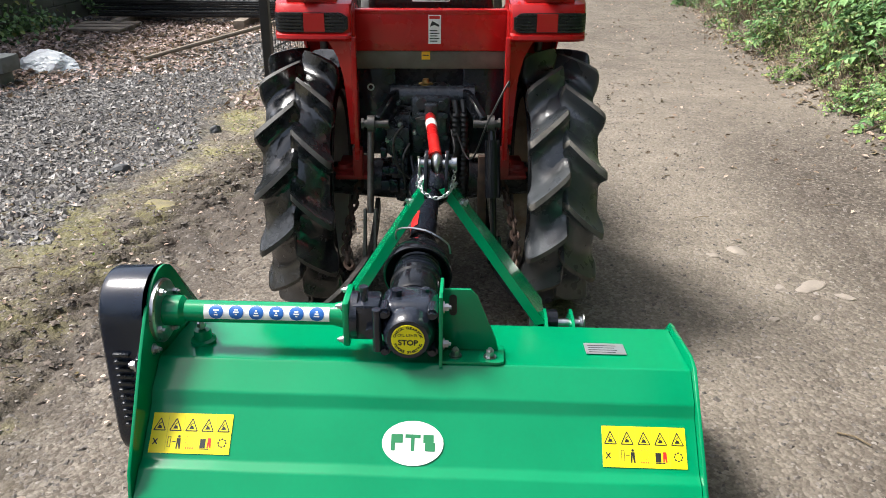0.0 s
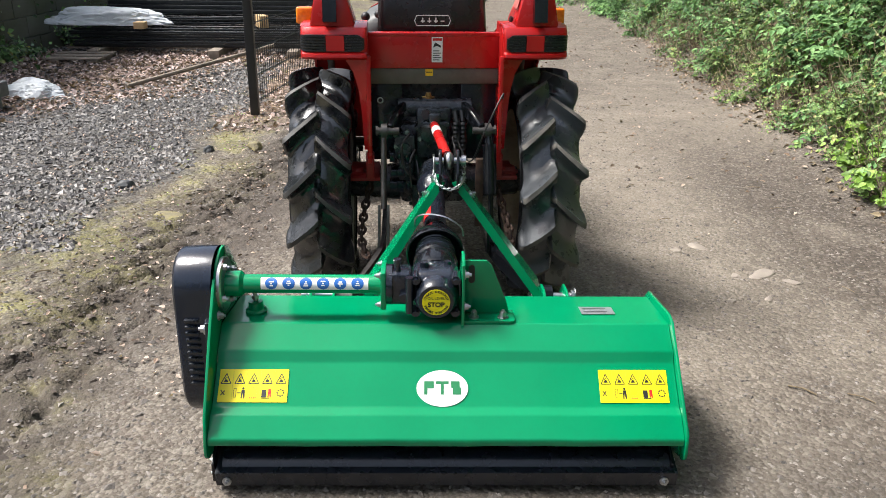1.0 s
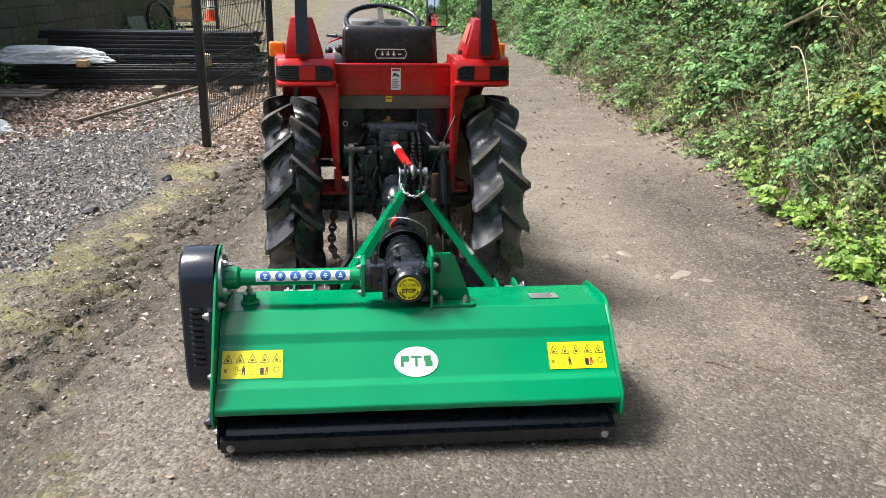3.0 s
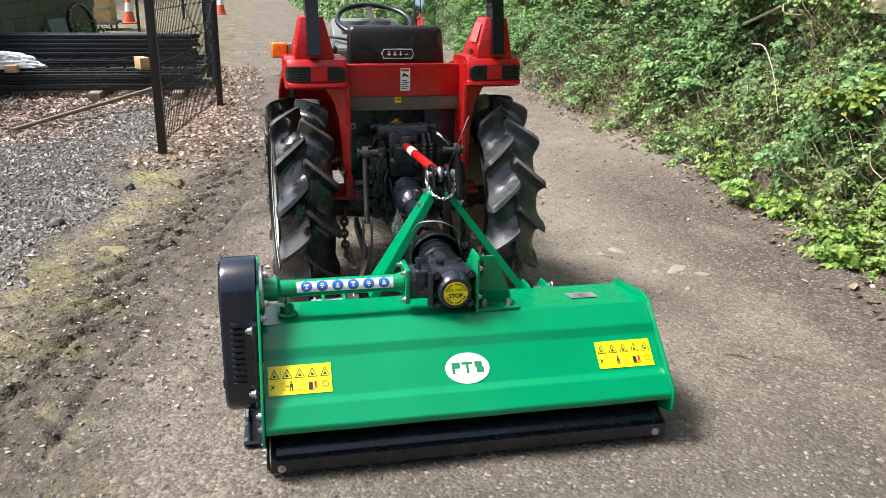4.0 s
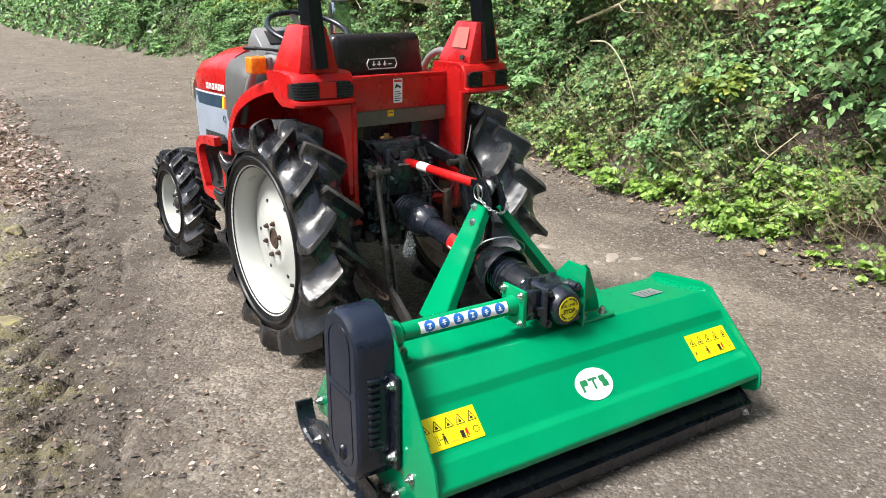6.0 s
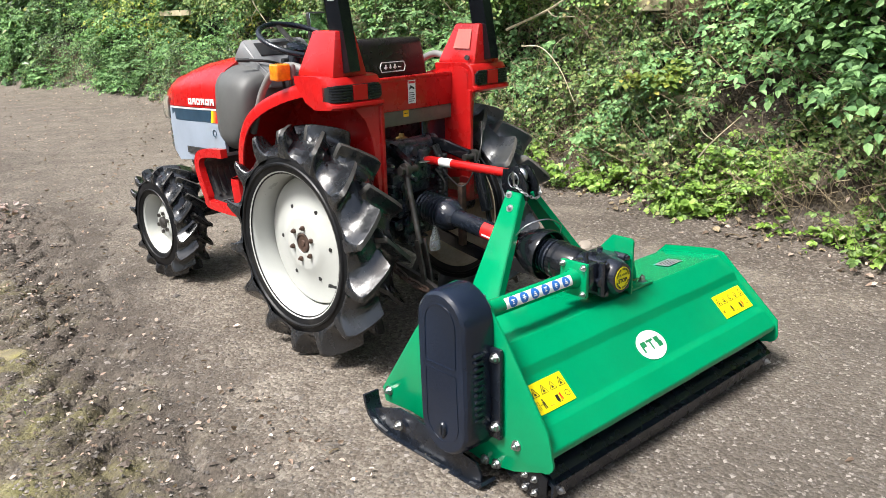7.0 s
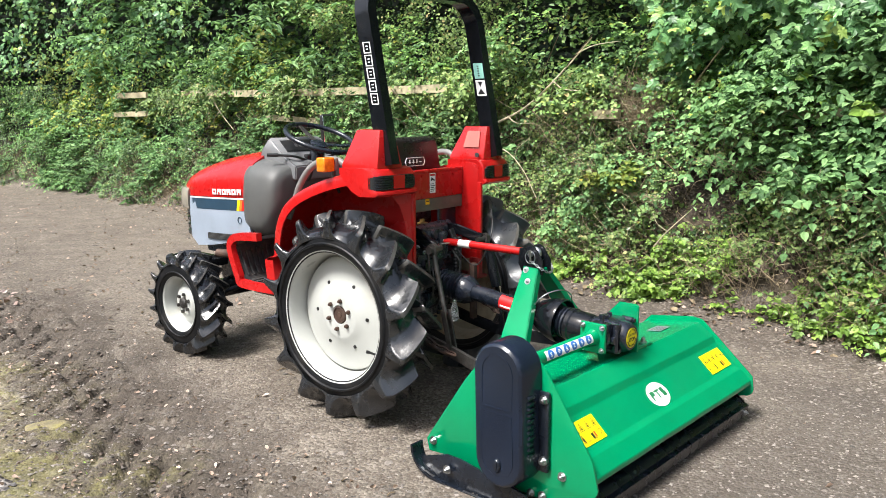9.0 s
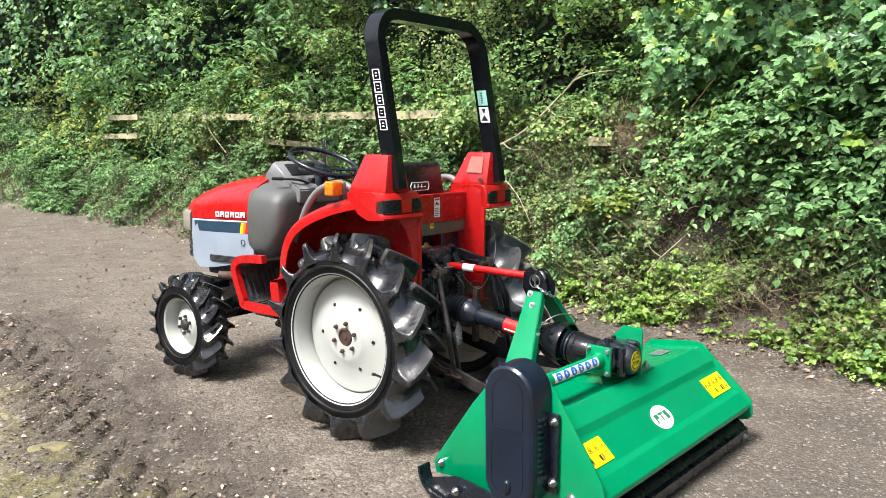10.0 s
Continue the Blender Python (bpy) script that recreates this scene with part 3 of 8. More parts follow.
SHRUB = leaf_material("shrub_leaf", (0.042, 0.11, 0.024), (0.118, 0.255, 0.052), (0.285, 0.480, 0.100), 0.40, 0.2, (0.38, 0.38, 0.05), 0.35)
BANK_LEAF = leaf_material("small_olive_leaf", (0.055, 0.1, 0.022), (0.140, 0.245, 0.052), (0.300, 0.420, 0.108), 0.55, 0.18, (0.42, 0.33, 0.12), 0.36)
YELLOWED = leaf_material("yellowing_leaf", (0.07, 0.13, 0.025), (0.17, 0.26, 0.042), (0.36, 0.40, 0.07), 0.45, 0.3, (0.5, 0.38, 0.06))
# leaf colour darkened almost to black to stand for shade inside the wood
SHADE = leaf_material("shade_dark_leaf", (0.006, 0.018, 0.006), (0.014, 0.042, 0.012), (0.030, 0.080, 0.020), 0.5, 0.10)
DRY = leaf_material("dry_fallen_leaf", (0.085, 0.055, 0.034), (0.26, 0.180, 0.108), (0.54, 0.42, 0.275), 0.6, 0.1)
YARD_LEAF = leaf_material("pale_fallen_leaf", (0.13, 0.080, 0.054), (0.36, 0.255, 0.175), (0.66, 0.53, 0.39), 0.6, 0.1)
STRAW = island_material("dry_stem", [(0.0, (0.05, 0.036, 0.022)), (0.6, (0.15, 0.11, 0.065)), (1.0, (0.36, 0.29, 0.18))])
BARK = surface("dark_bark", (0.06, 0.05, 0.038), 0.9, spread=0.4, scale=10, bumpy=0.6)
GRAVEL = island_material("slate_grey_gravel", [(0.0, (0.012, 0.012, 0.014)), (0.55, (0.029, 0.028, 0.030)), (0.85, (0.085, 0.080, 0.078)), (1.0, (0.30, 0.27, 0.24))], 0.5)
PEBBLE = island_material("track_pebble", [(0.0, (0.022, 0.019, 0.017)), (0.35, (0.085, 0.072, 0.062)), (0.7, (0.155, 0.134, 0.116)), (1.0, (0.29, 0.26, 0.23))], 0.85)
CLOD = island_material("damp_mud_clod", [(0.0, (0.028, 0.020, 0.015)), (0.7, (0.085, 0.064, 0.050)), (1.0, (0.15, 0.118, 0.094))], 0.8)


def on_ground(x, y, lift=0.0):
    return np.stack([x, y, height(x, y) + lift], 1)


# dark gaps in the growth: place along the bank, height, half-width, half-height, depth
HOLLOWS = ((3.95, 1.78, 0.16, 0.10, 0.5), (3.55, 2.08, 0.2, 0.09, 0.5), (4.1, 2.2, 0.18, 0.1, 0.45), (1.95, 1.14, 0.2, 0.06, 0.2), (8.7, 2.6, 0.5, 0.2, 0.6), (7.4, 2.05, 0.5, 0.16, 0.3), (9.9, 2.2, 0.4, 0.2, 0.35), (11.0, 1.02, 0.5, 0.12, 0.3), (9.2, 1.05, 0.4, 0.1, 0.25), (6.3, 2.5, 0.4, 0.16, 0.35))


def gaps(y, z):
    return sum(d * np.exp(-((y - hy) / wy) ** 2 - ((z - hz) / wz) ** 2) for hy, hz, wy, wz, d in HOLLOWS)


def hedge_face(y, z):
    """How far out the growth stands over the bank's foot at a height."""
    prof = np.interp(z, [0.0, 0.3, 0.8, 1.3, 1.8, 2.4, 3.2, 5.0], [-0.02, 0.10, 0.26, 0.40, 0.46, 0.36, 0.26, 0.15])
    big = np.interp(z, [0.2, 0.9, 1.6], [0.07, 0.16, 0.28])
    return gaps(y, z) + edge(y) + prof + big * rough(y, z * 1.3, 1.9, 1.0) + 0.13 * rough(y * 2.1, z * 2.7, 2.6, 4.0) + 0.08 * rough(y, z * 1.1, 9.0, 2.0)


def face_out(n):
    return np.stack([np.full(n, -0.8), np.full(n, -0.35), np.full(n, 0.55)], 1)


def clump(y, z, s, seed):
    return rough(y, z * 1.2, s, seed)


def grow(name, n, ylo, yhi, zlo, zhi, depth, size, shape, material, label, category, keep=None, droop=0.5, kind="stuff", out=0.0):
    y, z = rng.uniform(ylo, yhi, n), rng.uniform(zlo, zhi, n)
    if keep is not None:
        k = keep(y, z) - 2.5 * gaps(y, z) + rng.normal(0, 0.25, n) > 0
        y, z = y[k], z[k]
    n = len(y)
    x = hedge_face(y, z) - out + rng.exponential(depth, n) - depth * 0.4
    ok = z > height(x, y) - 0.02
    x, y, z = x[ok], y[ok], z[ok]
    n = len(x)
    ob = scatter(name, np.stack([x, y, z], 1), face_out(n), rng.uniform(*size, n), shape, material, droop)
    return tagged(ob, label, category, kind=kind)


def shoots(name, n, ylo, yhi, zlo, zhi, depth, size, shape, material, label, category, keep=None, length=(0.12, 0.35), leaves=9, arch=0.5, out=0.0, stem=STRAW):
    """Leafy shoots that stand out of the bank, each with leaves to both sides."""
    y, z = rng.uniform(ylo, yhi, n), rng.uniform(zlo, zhi, n)
    if keep is not None:
        k = keep(y, z) - 2.5 * gaps(y, z) + rng.normal(0, 0.2, n) > 0
        y, z = y[k], z[k]
    n = len(y)
    x = hedge_face(y, z) - out + rng.exponential(depth, n) - depth * 0.3
    z = np.maximum(z, height(x, y) + 0.01)
    p0 = np.stack([x, y, z], 1)
    d = np.stack([-np.abs(rng.normal(0.55, 0.3, n)), rng.normal(-0.1, 0.55, n), rng.normal(0.45, 0.45, n)], 1)
    d /= np.linalg.norm(d, axis=1, keepdims=True)
    L = rng.uniform(*length, n)
    u = np.linspace(0.25, 1.0, leaves)[None, :, None] + rng.normal(0, 0.04, (n, leaves, 1))
    fall = np.array([0.0, 0.0, -1.0]) * arch
    at = p0[:, None] + L[:, None, None] * (d[:, None] * u + fall * u ** 2)
    dirn = d[:, None] + 2 * fall * u
    dirn /= np.linalg.norm(dirn, axis=2, keepdims=True)
    side = np.cross(dirn, np.array([0.0, 0.0, 1.0]))
    side /= np.linalg.norm(side, axis=2, keepdims=True) + 1e-6
    turn = np.where(np.arange(leaves) % 2 == 0, 1.0, -1.0)[None, :, None]
    tip = side * turn * 0.9 + dirn * 0.55 + rng.normal(0, 0.25, at.shape)
    tip[..., 2] -= 0.25
    tip /= np.linalg.norm(tip, axis=2, keepdims=True)
    nrm = np.array([-0.55, -0.25, 0.85]) + rng.normal(0, 0.3, at.shape)
    nrm -= tip * (tip * nrm).sum(2, keepdims=True)
    nrm /= np.linalg.norm(nrm, axis=2, keepdims=True)
    lat = np.cross(tip, nrm)
    sz = (rng.uniform(*size, (n, 1)) * (1.15 - 0.5 * np.abs(u[..., 0] - 0.45)) * rng.uniform(0.75, 1.2, (n, leaves)))[..., None, None]
    p, f = shape
    co = at[:, :, None] + sz * (lat[:, :, None] * p[None, None, :, :1] + tip[:, :, None] * p[None, None, :, 1:2] + nrm[:, :, None] * p[None, None, :, 2:])
    faces = (f[None] + (np.arange(n * leaves) * len(p))[:, None, None]).reshape(-1, f.shape[1])
    ob = new(name, raw_mesh(name, co.reshape(-1, 3), faces, smooth=False))
    ob.data.materials.append(material)
    return tagged(ob, label, category, kind="stuff")


ovate, lobed = shape_ovate(), shape_lobed()
grow("rear_hedge", 9000, -12, -0.6, 0.0, 3.4, 0.2, (0.07, 0.15), ovate, IVY, "dense green hedge running on along the bank", "hedge")


def bare(y, z):
    """Where the lower bank shows earth: high near the camera's end of the bank."""
    near = step01((6.5 - y) / 1.5) * step01((0.95 - z) / 0.3)
    foot = step01((12.5 - y) / 2.0) * step01((0.42 - z) / 0.2)
    return np.maximum(1.05 * near, 1.3 * foot) * (0.40 + 0.6 * clump(y, z, 2.3, 3.3))


grow("ivy", 125000, 0.2, 18, 0.0, 1.75, 0.07, (0.014, 0.040), shape_ovate(0.42), IVY, "dark glossy ivy covering the steep earth bank", "ivy", keep=lambda y, z: 0.05 + clump(y, z, 3.1, 8.0) + 0.4 * (y > 6) - 0.4 * bare(y, z), droop=0.6)
shoots("bank_weeds", 4600, 0.2, 7.5, 0.02, 1.05, 0.05, (0.016, 0.036), shape_ovate(0.42), BANK_LEAF, "small olive-green weeds and ivy shoots on the bank", "weeds", keep=lambda y, z: 0.15 + clump(y, z, 2.9, 2.6) - 0.1 * bare(y, z), length=(0.06, 0.2), leaves=9, arch=0.5)
shoots("nettles", 5200, 5.0, 19, 0.05, 1.45, 0.10, (0.035, 0.075), shape_ovate(0.27), NETTLE, "mid-green nettles and brambles growing on the bank", "nettles", keep=lambda y, z: clump(y, z, 1.7, 2.0) + 0.05 - 0.6 * bare(y, z), arch=0.35)
shoots("brambles", 2600, 0.2, 6.0, 0.1, 1.9, 0.08, (0.024, 0.052), shape_ovate(0.36), NETTLE, "green bramble and nettle leaves on the bank", "brambles", keep=lambda y, z: clump(y, z, 2.3, 5.0) - 0.1 - 0.9 * bare(y, z), arch=0.6, out=0.02)
shoots("tall_nettles", 3000, -0.6, 2.75, 0.6, 1.95, 0.08, (0.028, 0.072), shape_ovate(0.34), NETTLE, "tall leafy nettles hanging over the broken rail", "nettles", keep=lambda y, z: 0.5 - 0.9 * np.abs(z - 1.32) - 0.7 * step01((y - 1.9) / 0.6) - 1.6 * np.maximum(0.95 - z, 0.0) + 0.3 * clump(y, z, 2.0, 1.5) - 0.4 * (np.abs(z - 1.30) < 0.05) * (y < 2.0), length=(0.2, 0.42), arch=0.45, out=0.13)
shoots("ground_herbs", 300, 2.5, 4.5, 0.0, 0.26, 0.05, (0.028, 0.058), shape_ovate(0.42), HERB, "bright yellow-green herbs at the foot of the bank", "herbs", keep=lambda y, z: clump(y, z, 3.0, 1.0) + 0.35 - 0.8 * z - 0.35 * np.abs(y - 3.4), length=(0.07, 0.18), leaves=8, arch=0.3, out=0.03)
shoots("foot_weeds", 1250, -0.8, 2.9, 0.0, 0.42, 0.05, (0.018, 0.045), shape_ovate(0.42), HERB, "yellow-green weeds crowding the foot of the bank", "weeds", keep=lambda y, z: clump(y, z, 2.7, 4.9) + 0.42 - 0.5 * z, length=(0.06, 0.2), leaves=8, arch=0.35, out=0.02)
shoots("low_weeds", 420, 0.3, 9.0, 0.0, 0.4, 0.05, (0.018, 0.045), shape_ovate(0.4), BANK_LEAF, "fresh green weeds at the track edge", "weeds", keep=lambda y, z: clump(y, z, 4.0, 6.0) - 0.35, length=(0.05, 0.18), leaves=7, arch=0.2, out=0.06)
shoots("hawthorn_sprays", 5200, 2.0, 10.5, 1.2, 3.4, 0.16, (0.018, 0.036), shape_ovate(0.42), SHRUB, "small-leaved hawthorn sprays above the old fence", "shrub", keep=lambda y, z: clump(y, z, 1.8, 7.0) + 0.05 - 0.25 * (z > 2.1), length=(0.18, 0.5), leaves=15, arch=0.45)
shoots("elder_sprays", 1150, 6.0, 13.0, 1.7, 3.6, 0.16, (0.07, 0.12), shape_ovate(0.2), NETTLE, "soft green elder leaves over the fence", "shrub", keep=lambda y, z: clump(y, z, 1.4, 4.4) + 0.05 + 0.2 * (z > 2.1), length=(0.25, 0.5), leaves=8, arch=0.5, out=0.06)
shoots("yellow_ivy", 1500, 6.5, 14.5, 0.95, 2.2, 0.10, (0.03, 0.06), shape_ovate(0.42), YELLOWED, "yellowing ivy and briar climbing the old fence", "ivy", keep=lambda y, z: clump(y, z, 1.1, 9.5) - 0.12 + 0.5 * (y > 10.8), length=(0.12, 0.35), leaves=9, arch=0.7)
shoots("yellow_bramble", 46, 3.02, 3.36, 0.74, 0.86, 0.02, (0.03, 0.055), shape_ovate(0.42), YELLOWED, "yellowed bramble leaves on the bank", "bramble", length=(0.08, 0.2), leaves=6, arch=0.3, out=0.07)
shoots("yellow_sprig", 16, 1.45, 1.8, 1.26, 1.5, 0.02, (0.05, 0.085), shape_ovate(0.48), HERB, "bright yellow-green sprig over the broken rail", "leaves", length=(0.08, 0.16), leaves=5, arch=0.3, out=0.2)
shoots("rail_ivy", 900, 2.6, 11.6, 1.36, 1.62, 0.03, (0.025, 0.05), shape_ovate(0.42), BANK_LEAF, "ivy and briar trailing over the fence rails", "ivy", keep=lambda y, z: clump(y, z * 0.2, 2.6, 3.7) + 0.12, length=(0.12, 0.28), leaves=10, arch=0.8, out=0.22)
grow("creeper", 130000, -0.8, 8.0, 0.25, 3.0, 0.12, (0.014, 0.038), shape_ovate(0.42), BANK_LEAF, "small green creeper leaves knitting the hedge together", "creeper", keep=lambda y, z: clump(y, z, 2.4, 6.6) + 0.12 - 0.7 * bare(y, z), droop=0.5, out=-0.05)
grow("shrub_leaves", 45000, 3.2, 20, 1.2, 4.6, 0.30, (0.03, 0.065), shape_ovate(0.36), SHRUB, "leafy green shrubs overhanging the old fence", "shrub", keep=lambda y, z: clump(y, z, 1.5, 7.0) - 0.12 - 0.15 * (z > 2.1))
# two layers in the shade-darkened leaf colour, to blacken the gaps in the growth
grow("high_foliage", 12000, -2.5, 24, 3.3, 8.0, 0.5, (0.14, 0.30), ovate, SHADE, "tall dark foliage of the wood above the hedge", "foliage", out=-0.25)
grow("deep_foliage", 15000, -1.5, 24, 0.9, 6.5, 0.5, (0.10, 0.2), ovate, SHADE, "green foliage deep in the hedge, its shade put into the leaf colour", "foliage", out=-0.85)
# ---- sycamores over the bank ----


def tapered(bm, pts, r0, r1, seg):
    """One closed tube that thins towards its end."""
    rings = []
    for i, p in enumerate(pts):
        d = (pts[min(i + 1, len(pts) - 1)] - pts[max(i - 1, 0)]).normalized()
        u = d.cross(Vector((0.3, 0.9, 0.1))).normalized()
        v = d.cross(u)
        r = r0 + (r1 - r0) * i / (len(pts) - 1)
        rings.append([bm.verts.new(p + (u * math.cos(a) + v * math.sin(a)) * r) for a in np.linspace(0, 2 * np.pi, seg + 1)[:-1]])
    for a, b in zip(rings, rings[1:]):
        for k in range(seg):
            bm.faces.new((a[k], a[(k + 1) % seg], b[(k + 1) % seg], b[k]))
    bm.faces.new(rings[0][::-1]), bm.faces.new(rings[-1])


def sycamore(name, base, top, leaves, zone, label):
    tree = empty(name, Matrix.Translation(base))
    bm = nm()
    b, t = Vector(base), Vector(top)
    line = soft_path([(0, 0, -0.3), (0.05, 0.1, (t.z - b.z) * 0.4), tuple(t - b)], 6)
    tapered(bm, line, 0.11, 0.035, 10)
    part("trunk", bm, BARK, tree)
    r = random.Random(len(name) + leaves)
    for k in range(7):
        bm = nm()
        p = line[4 + k % 8]
        q = Vector(((zone[0] + r.uniform(-0.2, 0.2)), r.uniform(*zone[1]), r.uniform(*zone[2]))) - b
        mid = (p + q) / 2 + Vector((0, 0, 0.25))
        pts = soft_path([p, mid, q], 5)
        tapered(bm, pts, 0.028, 0.010, 7)
        part("limb", bm, BARK, tree)
    y, z = rng.uniform(*zone[1], leaves), rng.uniform(*zone[2], leaves)
    keep = clump(y, z, 2.1, 3.0) + 0.3 - 3.0 * gaps(y, z) + rng.normal(0, 0.25, leaves) > 0
    y, z = y[keep], z[keep]
    n = len(y)
    x = hedge_face(y, z) + zone[3] + rng.exponential(0.30, n) - 0.15 + 0.2 * rough(y * 3, z * 3, 2.0, 2.0)
    crown = scatter("crown", np.stack([x, y, z], 1) - np.array(base), face_out(n), rng.uniform(0.045, 0.105, n), lobed, SYCAMORE, droop=0.9)
    crown.parent = tree
    tagged(tree, label, "tree")
    return tree


sycamore("sycamore", (4.0, 0.6, 1.4), (4.2, 0.8, 6.0), 17000, (2.4, (-0.8, 3.1), (1.42, 4.3), -0.08), "sycamore with broad lobed leaves hanging over the bank")
sycamore("sycamore", (4.6, 6.2, 1.5), (4.4, 6.0, 6.5), 5000, (3.2, (3.0, 9.0), (2.5, 5.2), 0.05), "sycamore behind the fence with broad green leaves")
sycamore("sycamore", (4.4, 13.5, 1.5), (4.2, 13.2, 7.0), 7000, (3.2, (9.5, 18.0), (2.0, 5.5), -0.05), "sycamore rising from dense bushes beside the track")

# ---- old post and rail fence on the bank ----


def rail(y0, y1, z0, z1, off, h=0.085, name="fence_rail"):
    bm = nm()
    n = 10
    pts = [Vector((edge(y0 + (y1 - y0) * i / n) + off, y0 + (y1 - y0) * i / n, z0 + (z1 - z0) * i / n + 0.002 * math.sin(i * 1.7))) for i in range(n + 1)]
    sweep(bm, pts, rect(0.035, h))
    return part(name, bm, TIMBER, old_fence)


old_fence = empty("post_and_rail_fence", Matrix())
tagged(old_fence, "weathered timber post and rail fence overgrown with ivy", "fence")
rail(5.0, 8.0, 1.50, 1.50, 0.27, 0.075)
rail(8.0, 9.9, 1.50, 1.53, 0.24, 0.075)
rail(10.9, 11.9, 1.53, 1.53, 0.22, 0.075)
rail(10.9, 11.95, 1.27, 1.26, 0.20, 0.07)
rail(7.0, 8.0, 1.19, 1.23, 0.31, 0.06)
rail(3.28, 3.62, 1.27, 1.27, 0.30, 0.07)
rail(0.2, 2.0, 1.27, 1.28, 0.24, 0.062)
rail(2.85, 3.2, 0.67, 0.70, 0.20, 0.06)
for fy in (1.2, 5.3, 10.6):
    bm = nm()
    fx = float(edge(fy)) + 0.62
    box(bm, (fx - 0.05, fy - 0.05, float(height(fx, fy)) - 0.2), (fx + 0.05, fy + 0.05, 1.50), 0.008)
    part("post", bm, TIMBER, old_fence)

# ---- dead stems and sticks on the bank ----


def stems(name, n, ylo, yhi, zlo, zhi, length, label):
    bm = nm()
    r = random.Random(n)
    for i in range(n):
        y, z = r.uniform(ylo, yhi), r.uniform(zlo, zhi)
        x = float(hedge_face(np.array([y]), np.array([z]))[0]) - 0.03
        L = r.uniform(*length)
        a = r.uniform(-1.2, 1.2)
        d = Vector((-0.25 + r.uniform(-0.2, 0.2), math.sin(a), math.cos(a) * r.choice((1, 1, -0.6))))
        p = Vector((x, y, z))
        pts = soft_path([p, p + d * L * 0.5 + Vector((-0.04, r.uniform(-0.05, 0.05), 0.03)), p + d * L], 3)
        sweep(bm, pts, circle(r.uniform(0.0009, 0.0022) * (2.4 if length[1] > 0.5 else 1.0), 4))
    return tagged(part(name, bm, STRAW), label, "stems", kind="stuff")


stems("dead_stems", 3000, 0.5, 9.5, 0.05, 1.4, (0.06, 0.30), "dry brown stems and runners tangled in the ivy")
stems("dry_stalks", 1500, -0.4, 11.5, 0.02, 0.5, (0.08, 0.30), "dry brown stalks and dead grass at the foot of the bank")
stems("brown_tangle", 420, 2.95, 3.4, 1.12, 1.42, (0.08, 0.25), "tangle of dead brown stems beside the broken rail")
stems("dead_branches", 10, 2.2, 5.5, 0.8, 1.7, (0.6, 1.1), "pale dead branches lying in the hedge")


def dead_branch(line, r0, twigs, label):
    """A bare branch that lies on the growth, with its side twigs."""
    ob = empty("dead_branch", Matrix.Translation(line[0]))
    o = Vector(line[0])
    bm = nm()
    tapered(bm, soft_path([Vector(p) - o for p in line], 5), r0, r0 * 0.35, 7)
    part("stem", bm, DEADWOOD, ob)
    for tw in twigs:
        bm = nm()
        tapered(bm, soft_path([Vector(p) - o for p in tw], 4), r0 * 0.55, r0 * 0.2, 6)
        part("twig", bm, DEADWOOD, ob)
    tagged(ob, label, "branch")


DEADWOOD = surface("bleached_dead_wood", (0.42, 0.37, 0.25), 0.85, spread=0.35, scale=25, bumpy=0.3)
dead_branch([(2.78, 4.75, 1.10), (2.80, 4.2, 1.31), (2.78, 3.78, 1.62), (2.74, 3.52, 1.84)], 0.011,
            [[(2.79, 3.9, 1.53), (2.74, 3.75, 1.46), (2.76, 3.52, 1.45)], [(2.76, 3.66, 1.73), (2.72, 3.48, 1.78), (2.74, 3.27, 1.80)], [(2.80, 4.35, 1.25), (2.72, 4.2, 1.2), (2.72, 4.02, 1.2)]],
            "long pale dead branch lying across the hedge")
dead_branch([(2.74, 4.55, 0.98), (2.66, 4.28, 0.98), (2.60, 4.05, 0.84), (2.56, 3.88, 0.62)], 0.006,
            [[(2.63, 4.15, 0.92), (2.6, 4.1, 1.0), (2.62, 4.0, 1.08)]], "thin pale dead branch arching out of the ivy")
dead_branch([(2.36, 2.75, 0.38), (2.33, 2.64, 0.50), (2.34, 2.48, 0.66)], 0.006,
            [[(2.33, 2.64, 0.50), (2.30, 2.7, 0.55), (2.31, 2.74, 0.62)]], "short grey dead branch on the earth bank")
dead_branch([(2.92, 9.0, 1.45), (2.88, 8.8, 1.3), (2.9, 8.55, 1.08)], 0.010,
            [[(2.88, 8.8, 1.3), (2.86, 8.9, 1.2), (2.88, 8.92, 1.1)]], "pale dead branch leaning under the fence rail")

# ---- stones and leaves lying about ----
n = 60000
x, y = rng.uniform(-5.0, -1.3, n), 2.4 + 7.1 * rng.uniform(0, 1, n) ** 1.25
k = (x + 0.28 * rough(x, y, 1.6) < -1.58) & (y + 0.3 * rough(x, y, 2.1, 3.0) > 3.05)
x, y = x[k], y[k]
tagged(stones("gravel", on_ground(x, y, 0.002), 0.004 + 0.024 * rng.uniform(0, 1, len(x)) ** 2.6, GRAVEL), "dark grey angular gravel of the yard", "gravel", kind="stuff")
n = 90000
x, y = rng.uniform(-1.9, 2.9, n), 0.2 + 12.8 * rng.uniform(0, 1, n) ** 1.8
k = x < edge(y) - 0.02
x, y = x[k], y[k]
tagged(stones("track_pebbles", on_ground(x, y, 0.0), (0.0022 + 0.009 * rng.uniform(0, 1, len(x)) ** 2.4) * (1 + 1.0 * (rng.uniform(0, 1, len(x)) > 0.985)), PEBBLE, 0.5), "small pale stones bedded in the dirt track", "pebbles", kind="stuff")

